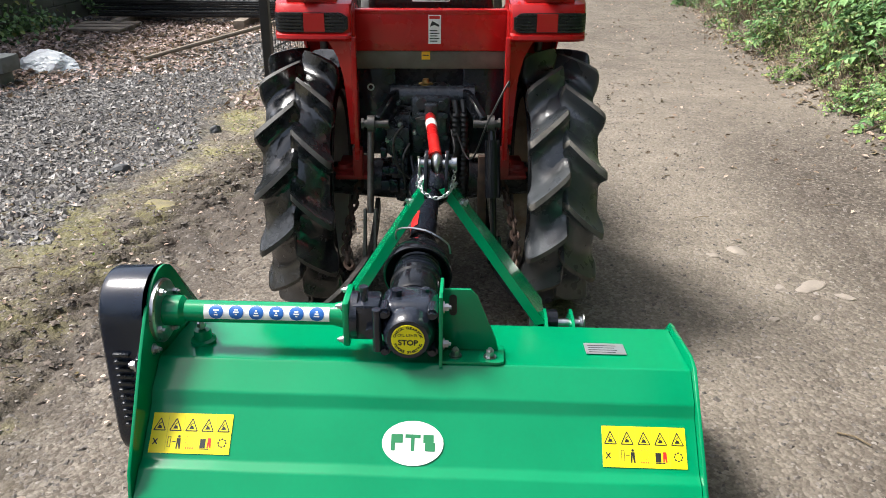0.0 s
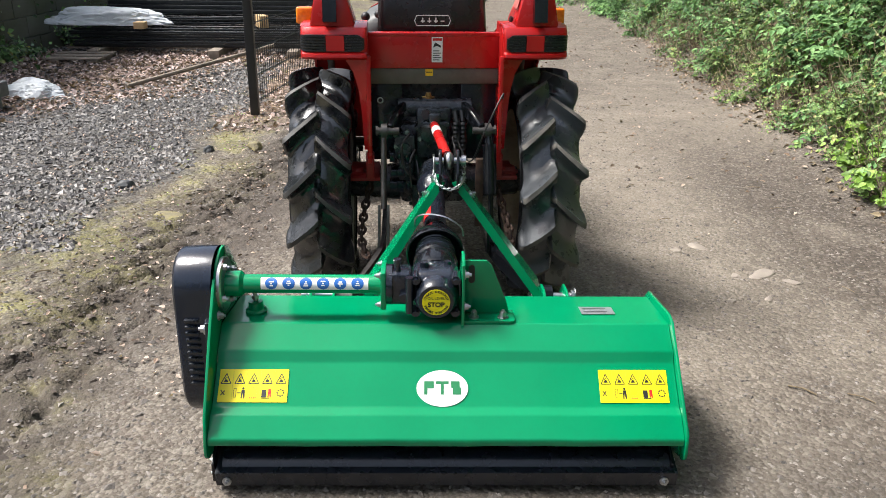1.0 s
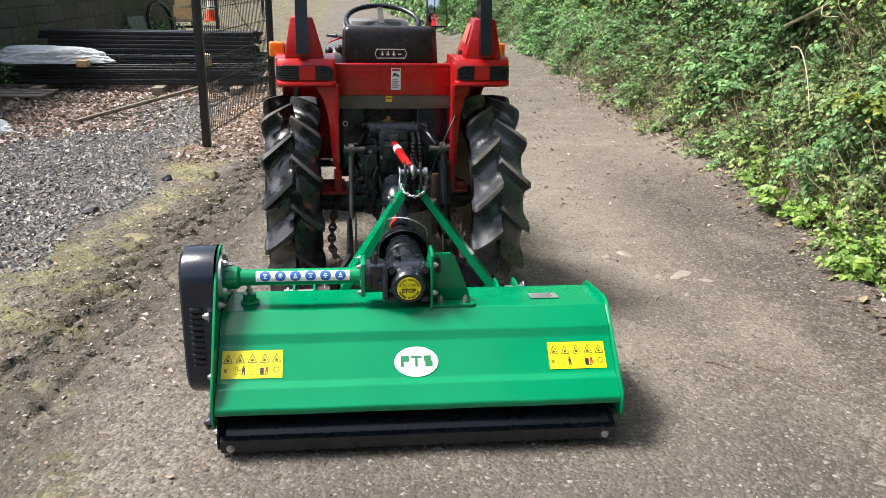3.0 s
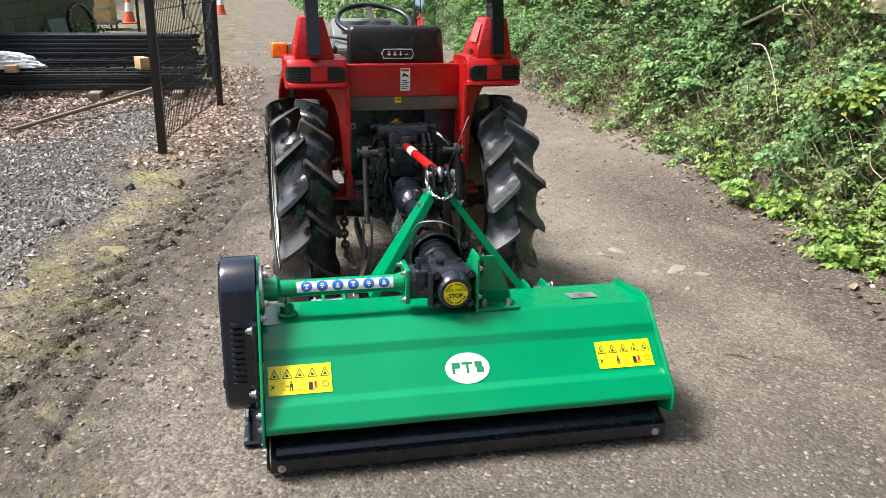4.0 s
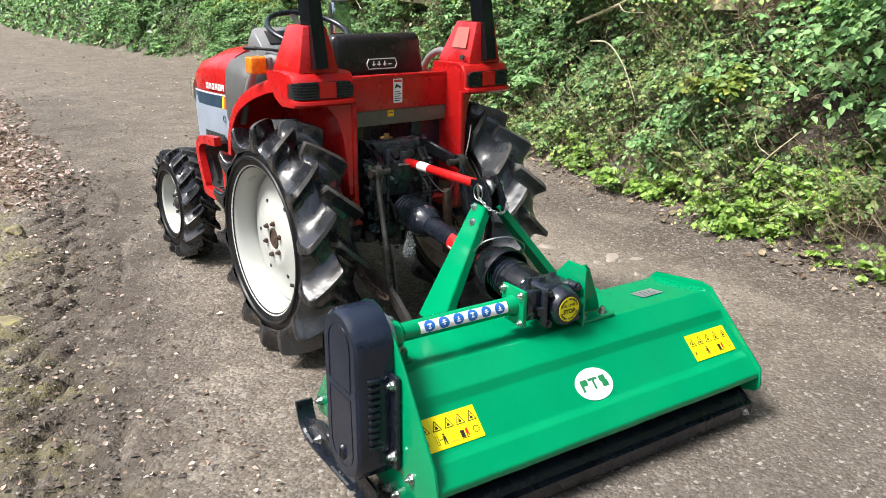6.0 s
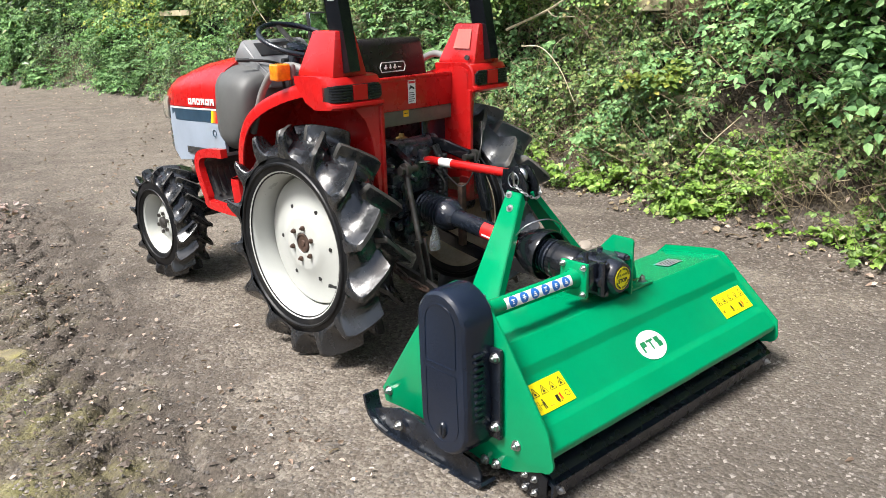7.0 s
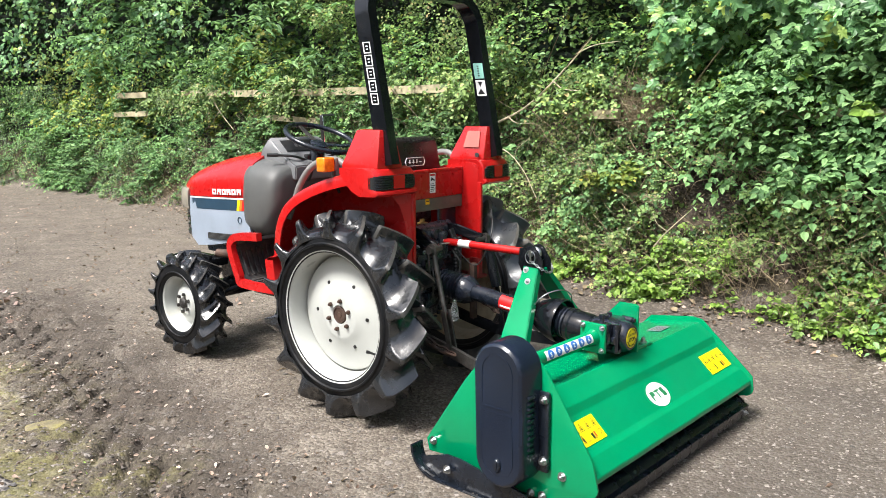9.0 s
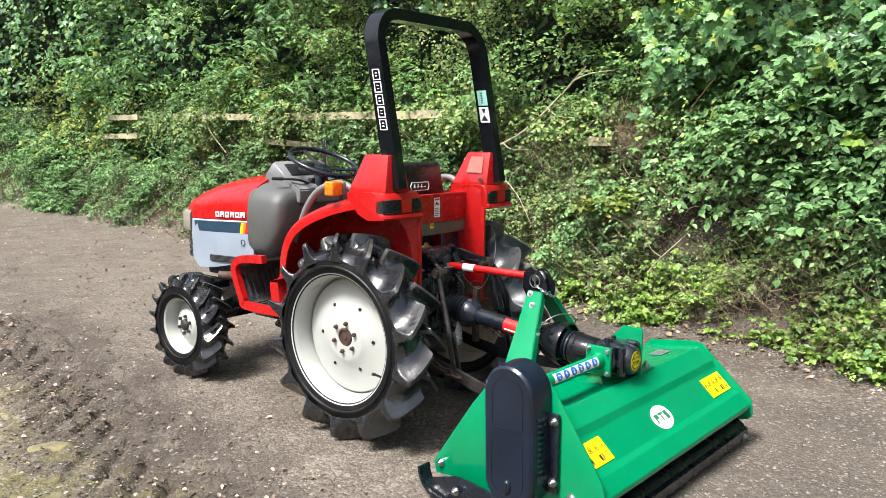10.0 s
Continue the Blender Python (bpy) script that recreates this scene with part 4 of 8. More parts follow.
n = 13000
x, y = rng.uniform(-2.1, -0.5, n), rng.uniform(0.4, 6.0, n)
k = np.abs(x - rut_line(y) + 0.05) + 0.25 * rng.normal(0, 1, n) * 0.6 + 0.12 * rough(x, y, 4.0, 2.0) < 0.26
x, y = x[k], y[k]
tagged(stones("mud_clods", on_ground(x, y, -0.001), 0.004 + 0.014 * rng.uniform(0, 1, len(x)) ** 3, CLOD, 0.45), "dark damp clods of churned mud in the wheel rut", "mud", kind="stuff")
n = 5000
x, y = rng.uniform(-2.2, -0.9, n), rng.uniform(1.0, 8.0, n)
tagged(stones("verge_stones", on_ground(x, y, 0.0), 0.003 + 0.012 * rng.uniform(0, 1, n) ** 3, PEBBLE, 0.5), "loose pale stones in the mossy verge", "stones", kind="stuff")


def litter(name, n, xlo, xhi, ylo, yhi, keep, label, size=(0.03, 0.07), material=DRY):
    x, y = rng.uniform(xlo, xhi, n), rng.uniform(ylo, yhi, n)
    k = keep(x, y)
    x, y = x[k], y[k]
    up = np.tile(np.array([[0.0, 0.0, 1.0]]), (len(x), 1))
    ob = scatter(name, on_ground(x, y, 0.012), up, rng.uniform(*size, len(x)), shape_ovate(0.32), material, droop=0.0)
    return tagged(ob, label, "leaves", kind="stuff")


litter("fallen_leaves", 24000, -5.0, -1.6, 4.0, 9.2, lambda x, y: -0.75 * x + 0.55 * y + 0.5 * rough(x, y, 1.3) + rng.normal(0, 0.3, len(x)) > 6.0, "dry brown fallen leaves covering the yard corner", (0.026, 0.066), YARD_LEAF)
litter("fallen_leaves", 4200, -1.8, -0.6, 5.3, 12.0, lambda x, y: np.abs(x + 1.10) + 0.15 * rough(x, y, 3.0) + 0.08 * rng.normal(0, 1, len(x)) < 0.40, "dry brown leaves under the mesh fence", (0.024, 0.060), YARD_LEAF)
litter("fallen_leaves", 2600, 0.3, 3.4, -0.8, 12.0, lambda x, y: np.abs(x - edge(y) + 0.12) + 0.1 * rough(x, y, 3.0) < 0.2, "dry leaves along the track edge", (0.02, 0.05))
litter("fallen_leaves", 300, -2.0, 2.0, 0.5, 9.0, lambda x, y: rng.uniform(0, 1, len(x)) > 0.45, "scattered dead leaves and twigs on the track", (0.012, 0.035))
n = 420
x, y = rng.uniform(-2.1, -1.15, n), rng.uniform(2.4, 8.5, n)
k = clump(x, y, 3.4, 2.0) > 0.28
x, y = x[k], y[k]
up = np.tile(np.array([[0.0, 0.0, 0.8]]), (len(x), 1))
tagged(scatter("verge_weeds", on_ground(x, y, 0.01), up, rng.uniform(0.006, 0.02, len(x)), shape_ovate(0.3), HERB, droop=-0.3), "tiny green weeds in the mossy verge", "weeds", kind="stuff")

litter("edge_straw", 5600, 0.3, 3.4, -0.8, 9.0, lambda x, y: np.abs(x - edge(y) + 0.06) + 0.1 * rough(x, y, 3.0) + 0.08 * rng.normal(0, 1, len(x)) < 0.12, "pale straw and dead grass at the foot of the bank", (0.03, 0.07), STRAW)
litter("verge_scraps", 3200, -2.3, -0.8, 0.8, 8.5, lambda x, y: 0.3 * rng.normal(0, 1, len(x)) + rough(x, y, 2.1, 3.0) > -0.3, "pale leaf scraps and wood chips on the muddy verge", (0.008, 0.028))
litter("far_scraps", 2500, -1.4, 3.0, 4.0, 20.0, lambda x, y: (x < edge(y) - 0.05) & (rng.uniform(0, 1, len(x)) > 0.2), "leaf scraps blown along the far track", (0.012, 0.04))
litter("bank_litter", 14000, 1.7, 3.8, 0.4, 12.0, lambda x, y: (x > edge(y) - 0.12) & (x < edge(y) + 0.55), "dead brown leaves and earth on the bank", (0.015, 0.04))
litter("gravel_litter", 1600, -4.5, -1.5, 2.0, 9.0, lambda x, y: rng.uniform(0, 1, len(x)) > 0.3, "brown leaf scraps strewn over the gravel", (0.010, 0.028))

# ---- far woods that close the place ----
# upright sheet behind the hedge, its near-black colour stands for deep shade
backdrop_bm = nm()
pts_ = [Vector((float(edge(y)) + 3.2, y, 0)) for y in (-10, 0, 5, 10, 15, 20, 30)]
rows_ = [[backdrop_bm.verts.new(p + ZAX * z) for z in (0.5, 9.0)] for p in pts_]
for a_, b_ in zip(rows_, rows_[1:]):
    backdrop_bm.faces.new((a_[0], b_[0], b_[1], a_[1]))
tagged(part("backdrop_wood", backdrop_bm, surface("wood_shade", (0.008, 0.016, 0.006), 0.9, spread=0.6, scale=0.8)), "flat sheet behind the hedge, painted dark as the wood's shade", "backdrop", kind="structure")



def far_wood(name, xs, ys, zs, count, size, label):
    n = count
    at = np.stack([rng.uniform(*xs, n), rng.uniform(*ys, n), rng.uniform(*zs, n)], 1)
    at[:, 2] *= 0.75 + 0.25 * rough(at[:, 0], at[:, 1], 0.35, 1.0)
    out = np.tile(np.array([[0.0, -0.6, 0.6]]), (n, 1))
    ob = scatter(name, at, out, rng.uniform(*size, n), ovate, SHADE, droop=0.6)
    return tagged(ob, label, "trees", kind="stuff")


far_wood("far_trees", (-16, 14), (56, 64), (0, 10), 4500, (0.5, 1.1), "dark distant trees closing the end of the track")
# added out of view behind the wall, to close the horizon in reflections
far_wood("yard_trees", (-16, -11), (-10, 50), (0, 8), 4500, (0.4, 0.9), "unseen dark trees added beyond the yard wall")
grow("track_hedge", 26000, 16.5, 58, 0.0, 5.0, 0.25, (0.07, 0.20), ovate, NETTLE, "green hedge along the far track", "hedge")
grow("track_ivy", 9000, 16.0, 45, 0.0, 1.6, 0.15, (0.06, 0.14), ovate, IVY, "ivy and weeds on the far bank", "ivy")
# out of view too: added behind the camera to close the surroundings
far_wood("rear_trees", (-16, 14), (-24, -19), (0, 9), 3500, (0.5, 1.0), "unseen dark trees added far behind the camera")
# ---- tractor ----
tractor = empty("tractor", pose(-0.012, 2.51, 0, 0, 0, 3.1))
tagged(tractor, "small red compact tractor with white wheels and black roll bar", "tractor")


def tp(name, bm, material, parent=None, label="", smooth=38):
    return part(name, bm, material, parent or tractor, label, smooth)


def loft(bm, rings, closed_ends=True, slot=0):
    """Joins rings of equal count into a skin."""
    vs = [[bm.verts.new(p) for p in r] for r in rings]
    for a, b in zip(vs, vs[1:]):
        for k in range(len(a)):
            bm.faces.new((a[k], a[(k + 1) % len(a)], b[(k + 1) % len(a)], b[k])).material_index = slot
    if closed_ends:
        bm.faces.new(vs[0][::-1]).material_index = slot
        bm.faces.new(vs[-1]).material_index = slot
    bmesh.ops.recalc_face_normals(bm, faces=bm.faces)


def tyre_mesh(R, half, bead, carc, lugs, lag, sgn):
    """A tractor tyre: rounded body and deep curved bars set as a chevron. sgn: which side is outside."""
    bm = nm()
    k = R / 0.44
    prof = [(-half * 0.84, bead), (-half * 0.92, bead + 0.016 * k), (-half * 0.95, bead + 0.040 * k), (-half * 0.90, carc - 0.052 * k), (-half * 0.72, carc - 0.024 * k), (-half * 0.38, carc - 0.005), (0, carc)]
    prof = prof + [(-a, r) for a, r in prof[-2::-1]]
    lathe(bm, prof, (0, 0, 0), "x", 72, [1, 1, 1, 1, 0, 0, 0, 0, 1, 1, 1, 1])
    # raised moulding rings on the sidewalls
    for s in (-1, 1):
        lathe(bm, [(s * half * 0.94, bead + 0.030 * k), (s * (half * 0.985 + 0.002), bead + 0.034 * k), (s * (half * 0.985 + 0.002), bead + 0.040 * k), (s * half * 0.96, bead + 0.044 * k)], (0, 0, 0), "x", 72, [1, 1, 1])
    # the bars rise out of the body in smooth hollows: gentle on one flank, steep on the other
    flank = [(-0.44, 0.0), (-0.36, 0.05), (-0.28, 0.14), (-0.20, 0.31), (-0.13, 0.60), (-0.075, 0.93), (-0.058, 1.0), (0.050, 1.0), (0.064, 0.92), (0.090, 0.50), (0.130, 0.24), (0.20, 0.09), (0.32, 0.02)]
    stations = [(-0.12, 0.0), (-0.05, 0.80), (0.0, 0.97), (0.10, 1.0), (0.28, 1.0), (0.48, 1.0), (0.68, 1.0), (0.86, 1.0), (1.0, 0.97), (1.06, 0.86), (1.085, 0.62), (1.06, 0.25), (1.0, 0.0)]
    pitch = 2 * math.pi / lugs
    for side in (-1, 1):
        rows = []
        for n_, (s, env) in enumerate(stations):
            row = []
            su = min(s, 1.0)
            low = float(np.interp(abs(su), [0, 0.38, 0.72, 0.90, 1.0], [carc, carc - 0.005, carc - 0.020 * k, carc - 0.038 * k, carc - 0.046 * k])) - 0.002
            if n_ >= 11:
                low = carc - (0.050 if n_ == 11 else 0.055) * k
            top = R - 0.012 * k * max(0.0, su) ** 2
            for i in range(lugs):
                th0 = pitch * (i + (0.5 if side > 0 else 0.0)) + lag * max(0.0, su) ** 0.9
                for p, f in flank:
                    wide = 0.80 + 0.2 * max(0.0, su)
                    a = th0 + pitch * p * (wide if abs(p) < 0.12 else 1.0)
                    r = low + (top - low) * f * env
                    x = half * (min(s, 0.93) + (s - min(s, 0.93)) * min(1.0, f * 1.6))
                    row.append(bm.verts.new((side * x, -r * math.sin(a), r * math.cos(a))))
            rows.append(row)
        m = len(rows[0])
        for a, b in zip(rows, rows[1:]):
            for q in range(m):
                w = (q + 1) % m
                f = bm.faces.new((a[q], a[w], b[w], b[q]))
                f.material_index = 2 if q % len(flank) == 6 and a is not rows[-2] and a is not rows[-3] and a is not rows[-4] else 0
    bmesh.ops.recalc_face_normals(bm, faces=bm.faces)
    return bm


def rear_wheel(s, rim_mat, turn):
    cx, cy, cz = 0.415 * s, 0.227, 0.465
    bm = nm()
    o = s
    # barrel open to the outside, with rolled lips and a dished disc
    prof = [(0.095, 0.290), (0.099, 0.286), (0.097, 0.279), (0.088, 0.270), (0.072, 0.263), (0.050, 0.258), (0.010, 0.254), (-0.012, 0.2525), (-0.013, 0.246), (0.006, 0.245), (0.010, 0.242), (0.0125, 0.236), (0.014, 0.222), (0.022, 0.190), (0.031, 0.150), (0.040, 0.116), (0.046, 0.104), (0.048, 0.092), (0.048, 0.042), (0.042, 0.038), (0.042, 0.0005)]
    lathe(bm, [(o * a, r) for a, r in prof], (0, 0, 0), "x", 64)
    back = [(-0.008, 0.236), (-0.014, 0.247), (-0.050, 0.250), (-0.072, 0.258), (-0.090, 0.268), (-0.098, 0.279), (-0.094, 0.286), (-0.08, 0.274), (0.0, 0.258), (0.080, 0.272), (0.094, 0.286)]
    lathe(bm, [(o * a, r) for a, r in back], (0, 0, 0), "x", 64)
    lathe(bm, [(o * a, r) for a, r in [(-0.008, 0.238), (0.004, 0.215), (0.022, 0.15), (0.038, 0.10), (0.038, 0.0005)]], (0, 0, 0), "x", 48)
    bmesh.ops.recalc_face_normals(bm, faces=bm.faces)
    wheel = tp("rear_wheel", bm, rim_mat, label="white-painted steel rear wheel" if s < 0 else "rear wheel with stained cream inner rim", smooth=30)
    wheel.matrix_local = Matrix.Translation((cx, cy, cz)) @ Matrix.Rotation(turn, 4, "X")
    tp("tyre", tyre_mesh(0.442, 0.110, 0.272, 0.388, 14, 0.23, s), [RUBBER if s < 0 else RUBBER_DUSTY, SIDEWALL, RUBBER_WORN if s > 0 else RUBBER_SCUFFED], wheel, "black rubber tractor tyre with deep worn bars", smooth=48)
    bm = nm()
    lathe(bm, [(o * a, r) for a, r in ((0.042, 0.037), (0.048, 0.036), (0.050, 0.033), (0.046, 0.031), (0.0455, 0.012), (0.049, 0.010), (0.049, 0.0005))], (0, 0, 0), "x", 24)
    tp("hub", bm, RUST, wheel)
    for i in range(6):
        a = 2 * math.pi * i / 6
        bm = nm()
        p = Vector((o * 0.046, 0.062 * math.cos(a), 0.062 * math.sin(a)))
        rod(bm, p, p + Vector((o * 0.012, 0, 0)), 0.0098, 0.009, seg=6)
        rod(bm, p, p + Vector((o * 0.018, 0, 0)), 0.0055, seg=8)
        tp("wheel_nut", bm, RUST, wheel)
        a += 0.35
        bm = nm()
        p = Vector((o * 0.0315, 0.148 * math.cos(a), 0.148 * math.sin(a)))
        rod(bm, p - Vector((o * 0.004, 0, 0)), p + Vector((o * 0.003, 0, 0)), 0.0078, seg=10)
        tp("bolt_hole", bm, DECAL_BLACK, wheel)
    bm = nm()
    pipe(bm, [(o * 0.040, 0.252, -0.03), (o * 0.052, 0.236, -0.029), (o * 0.064, 0.224, -0.028)], 0.005, 8)
    rod(bm, (o * 0.064, 0.224, -0.028), (o * 0.076, 0.216, -0.028), 0.0068, seg=8)
    tp("valve", bm, DECAL_BLACK, wheel)
    return wheel


rear_wheel(-1, RIM, 3.847)
rear_wheel(1, RIM_OLD, 0.327)


def front_wheel(s, turn):
    bm = nm()
    o = s
    prof = [(0.064, 0.150), (0.067, 0.146), (0.061, 0.138), (0.048, 0.134), (0.010, 0.130), (-0.008, 0.125), (-0.010, 0.118), (0.004, 0.098), (0.022, 0.080), (0.030, 0.070), (0.034, 0.055), (0.034, 0.030), (0.028, 0.028), (0.028, 0.0005)]
    lathe(bm, [(o * a, r) for a, r in prof], (0, 0, 0), "x", 48)
    back = [(-0.012, 0.120), (-0.046, 0.134), (-0.064, 0.146), (-0.064, 0.150), (0.0, 0.140), (0.064, 0.150)]
    lathe(bm, [(o * a, r) for a, r in back], (0, 0, 0), "x", 48)
    bmesh.ops.recalc_face_normals(bm, faces=bm.faces)
    wheel = tp("front_wheel", bm, RIM, label="white-painted steel front wheel", smooth=30)
    wheel.matrix_local = Matrix.Translation((0.402 * s, 1.411, 0.335)) @ Matrix.Rotation(turn, 4, "X")
    tp("tyre", tyre_mesh(0.268, 0.080, 0.145, 0.238, 16, 0.26, s), [RUBBER, SIDEWALL, RUBBER_SCUFFED], wheel, "black rubber front tyre with deep bars", smooth=48)
    bm = nm()
    lathe(bm, [(o * a, r) for a, r in ((0.030, 0.030), (0.044, 0.028), (0.050, 0.020), (0.050, 0.0005))], (0, 0, 0), "x", 20)
    tp("hub", bm, DARK_STEEL, wheel)
    for i in range(6):
        a = 2 * math.pi * i / 6
        bm = nm()
        p = Vector((o * 0.033, 0.046 * math.cos(a), 0.046 * math.sin(a)))
        rod(bm, p, p + Vector((o * 0.012, 0, 0)), 0.009, seg=6)
        tp("wheel_nut", bm, DARK_STEEL, wheel)


front_wheel(-1, 0.7)
front_wheel(1, 0.2)

# rear fenders with lamps
ARCH = [(0.640, 0.545), (0.652, 0.65), (0.640, 0.775), (0.602, 0.866), (0.536, 0.934), (0.430, 0.990), (0.300, 1.034), (0.170, 1.064), (0.060, 1.080)]


def fender(s):
    bm = nm()
    line = [Vector((0, p.x, p.y)) for p in soft_path([(a, b, 0) for a, b in ARCH], 4)]
    inner, outer = 0.240, 0.462
    rows = []
    for i, p in enumerate(line):
        d = (line[min(i + 1, len(line) - 1)] - line[max(i - 1, 0)]).normalized()
        n = Vector((0, -d.z, d.y))
        if n.z < 0 and n.y < 0:
            n = -n
        q = []
        for x, h in ((inner, 0.0), (outer - 0.030, 0.0), (outer - 0.008, -0.006), (outer, -0.022), (outer, -0.052), (outer - 0.008, -0.052), (outer - 0.010, -0.022), (outer - 0.03, -0.010), (inner, -0.010)):
            q.append(Vector((s * x, 0, 0)) + p + n * h)
        rows.append(q)
    loft(bm, rows)
    fend = tp("fender", bm, RED, label="glossy red rear mudguard", smooth=40)
    # inner wall of the wheel arch
    bm = nm()
    wall = [(0.02, 0.63), (0.10, 0.62), (0.62, 0.54), (0.640, 0.560)] + [(p.y, p.z - 0.004) for p in line] + [(0.02, 1.06)]
    plate(bm, wall, 0.006, in_x(s * 0.238 - 0.003), 0.001)
    tp("inner_wall", bm, RED, fend)
    bm = nm()
    quad = [(0.240, 0.010, 0.650), (0.254, 0.014, 0.650), (0.262, 0.018, 0.790), (0.270, 0.024, 0.860), (0.286, 0.034, 0.920), (0.312, 0.050, 0.962), (0.338, 0.066, 0.985), (0.240, 0.010, 0.985)]
    sides = len(quad)
    near = [bm.verts.new((s * x, y, z)) for x, y, z in quad]
    deep = [bm.verts.new((s * x, y + 0.008, z)) for x, y, z in quad]
    bm.faces.new(near), bm.faces.new(deep[::-1])
    for k in range(sides):
        bm.faces.new((near[k], deep[k], deep[(k + 1) % sides], near[(k + 1) % sides]))
    bmesh.ops.recalc_face_normals(bm, faces=bm.faces)
    tp("rear_flange", bm, RED, fend)
    bm = nm()
    box(bm, (min(s * 0.226, s * 0.243), -0.002, 0.600), (max(s * 0.226, s * 0.243), 0.020, 0.985), 0.004)
    tp("strut", bm, RED, fend)
    # block that carries the lamp: rounded in plan, with a lip under the lamp
    bm = nm()
    rows = []
    side_line = [(0.20, 1.060), (0.20, 1.084), (0.030, 1.086), (0.008, 1.080), (-0.004, 1.066), (-0.010, 1.052), (-0.012, 1.000), (-0.024, 0.994), (-0.026, 0.984), (-0.014, 0.975), (0.050, 0.972), (0.10, 0.995)]
    for x, back in ((0.237, 0.010), (0.242, 0.003), (0.252, 0.0), (0.330, 0.0), (0.410, 0.003), (0.445, 0.010), (0.460, 0.022), (0.466, 0.040)):
        rows.append([Vector((s * x, min(y + back, 0.20), z)) for y, z in side_line])
    loft(bm, rows)
    tp("lamp_block", bm, RED, fend, smooth=32)

    def lamp_y(x):
        return float(np.interp(x, [0.236, 0.25, 0.41, 0.445, 0.460, 0.468], [0.004, 0.0, 0.003, 0.010, 0.024, 0.046])) - 0.013

    def lamp_shape(bm, xs, z_of, out, deep):
        """A band across the block's back that follows its rounding."""
        loft(bm, [[Vector((s * x, lamp_y(x) - out, z_of(x)[0])), Vector((s * x, lamp_y(x) - out, z_of(x)[1])), Vector((s * x, lamp_y(x) + deep, z_of(x)[1])), Vector((s * x, lamp_y(x) + deep, z_of(x)[0]))] for x in xs])

    bm = nm()
    ends = lambda x: (1.001 + 0.010 * step01((0.262 - x) / 0.016) + 0.004 * step01((x - 0.452) / 0.014), 1.058 - 0.012 * step01((0.268 - x) / 0.022) - 0.006 * step01((x - 0.440) / 0.026))
    lamp_shape(bm, (0.246, 0.250, 0.256, 0.262, 0.272, 0.300, 0.350, 0.400, 0.430, 0.445, 0.454, 0.460, 0.466), ends, 0.002, 0.012)
    lamp = tp("tail_lamp", bm, DECAL_BLACK, fend, "black ribbed tail lamp with red lens", smooth=32)
    for k in range(6):
        z = 1.006 + k * 0.0095
        for xs in ((0.252, 0.268, 0.290, 0.312), (0.378, 0.410, 0.430, 0.445, 0.454, 0.462)):
            bm = nm()
            a0 = 0.008 if k in (0, 5) and xs[0] < 0.3 else 0.0
            lamp_shape(bm, [max(x, 0.252 + a0) if q == 0 else x for q, x in enumerate(xs)], lambda x: (z - 0.0026, z + 0.0026), 0.0065, 0.0)
            tp("rib", bm, BLACK_PLASTIC, lamp)
    bm = nm()
    lamp_shape(bm, (0.314, 0.330, 0.360, 0.376), lambda x: (1.004, 1.056), 0.0075, 0.0)
    tp("red_lens", bm, GLASSY_RED, lamp)
    # tapered roll bar mount
    bm = nm()
    b0 = [(0.280, 0.022), (0.430, 0.022), (0.430, 0.225), (0.280, 0.225)]
    t0 = [(0.318, 0.030), (0.404, 0.030), (0.398, 0.165), (0.324, 0.165)]
    loft(bm, [[Vector((s * x, y, 1.080)) for x, y in b0], [Vector((s * x, y, 1.092)) for x, y in b0], [Vector((s * x, y, 1.236)) for x, y in t0]])
    bmesh.ops.bevel(bm, geom=list(bm.edges), offset=0.007, segments=2, affect="EDGES", profile=0.5)
    mount = tp("roll_bar_mount", bm, RED, fend)
    if s > 0:
        bm = nm()
        f = lambda u, v, w: Vector((0.3135 - (1.225 - v) * 0.31 - w, u, v))
        plate(bm, [(0.055, 1.14), (0.145, 1.14), (0.135, 1.215), (0.062, 1.215)], 0.001, f)
        st = tp("mount_sticker", bm, surface("faded_pink_sticker", (0.62, 0.16, 0.13), 0.5), mount)
        bm = nm()
        rod(bm, (0.270, 0.05, 1.105), (0.262, 0.048, 1.107), 0.010, seg=18)
        tp("socket", bm, DECAL_BLACK, mount)
    return fend


fender(-1)
fender(1)

# roll bar
bm = nm()
rp_ = []
W, BASE, TOPZ, RR = 0.361, 1.094, 1.812, 0.125
for z in (BASE, 1.2, 1.45, TOPZ - RR):
    rp_.append((-W, z))
rp_ += [(-W + RR - RR * math.cos(radians(a)), TOPZ - RR + RR * math.sin(radians(a))) for a in range(12, 91, 13)]
rp_ += [(-a, z) for a, z in rp_[::-1]]
lean = lambda z: 0.042 + (z - 1.2) * 0.19
sweep(bm, [Vector((x, lean(z), z)) for x, z in rp_], rect(0.046, 0.074), up=Vector((0, 1, 0)))
bmesh.ops.bevel(bm, geom=[e for e in bm.edges if len(e.link_faces) == 2 and e.calc_face_angle(0) > 0.9], offset=0.006, segments=2, affect="EDGES")
bar_ob = tp("roll_bar", bm, BLACK, label="glossy black roll bar with chipped paint", smooth=30)


def on_bar(x, out):
    return lambda u, v, w: Vector((x + out * w, lean(v) + u, v))


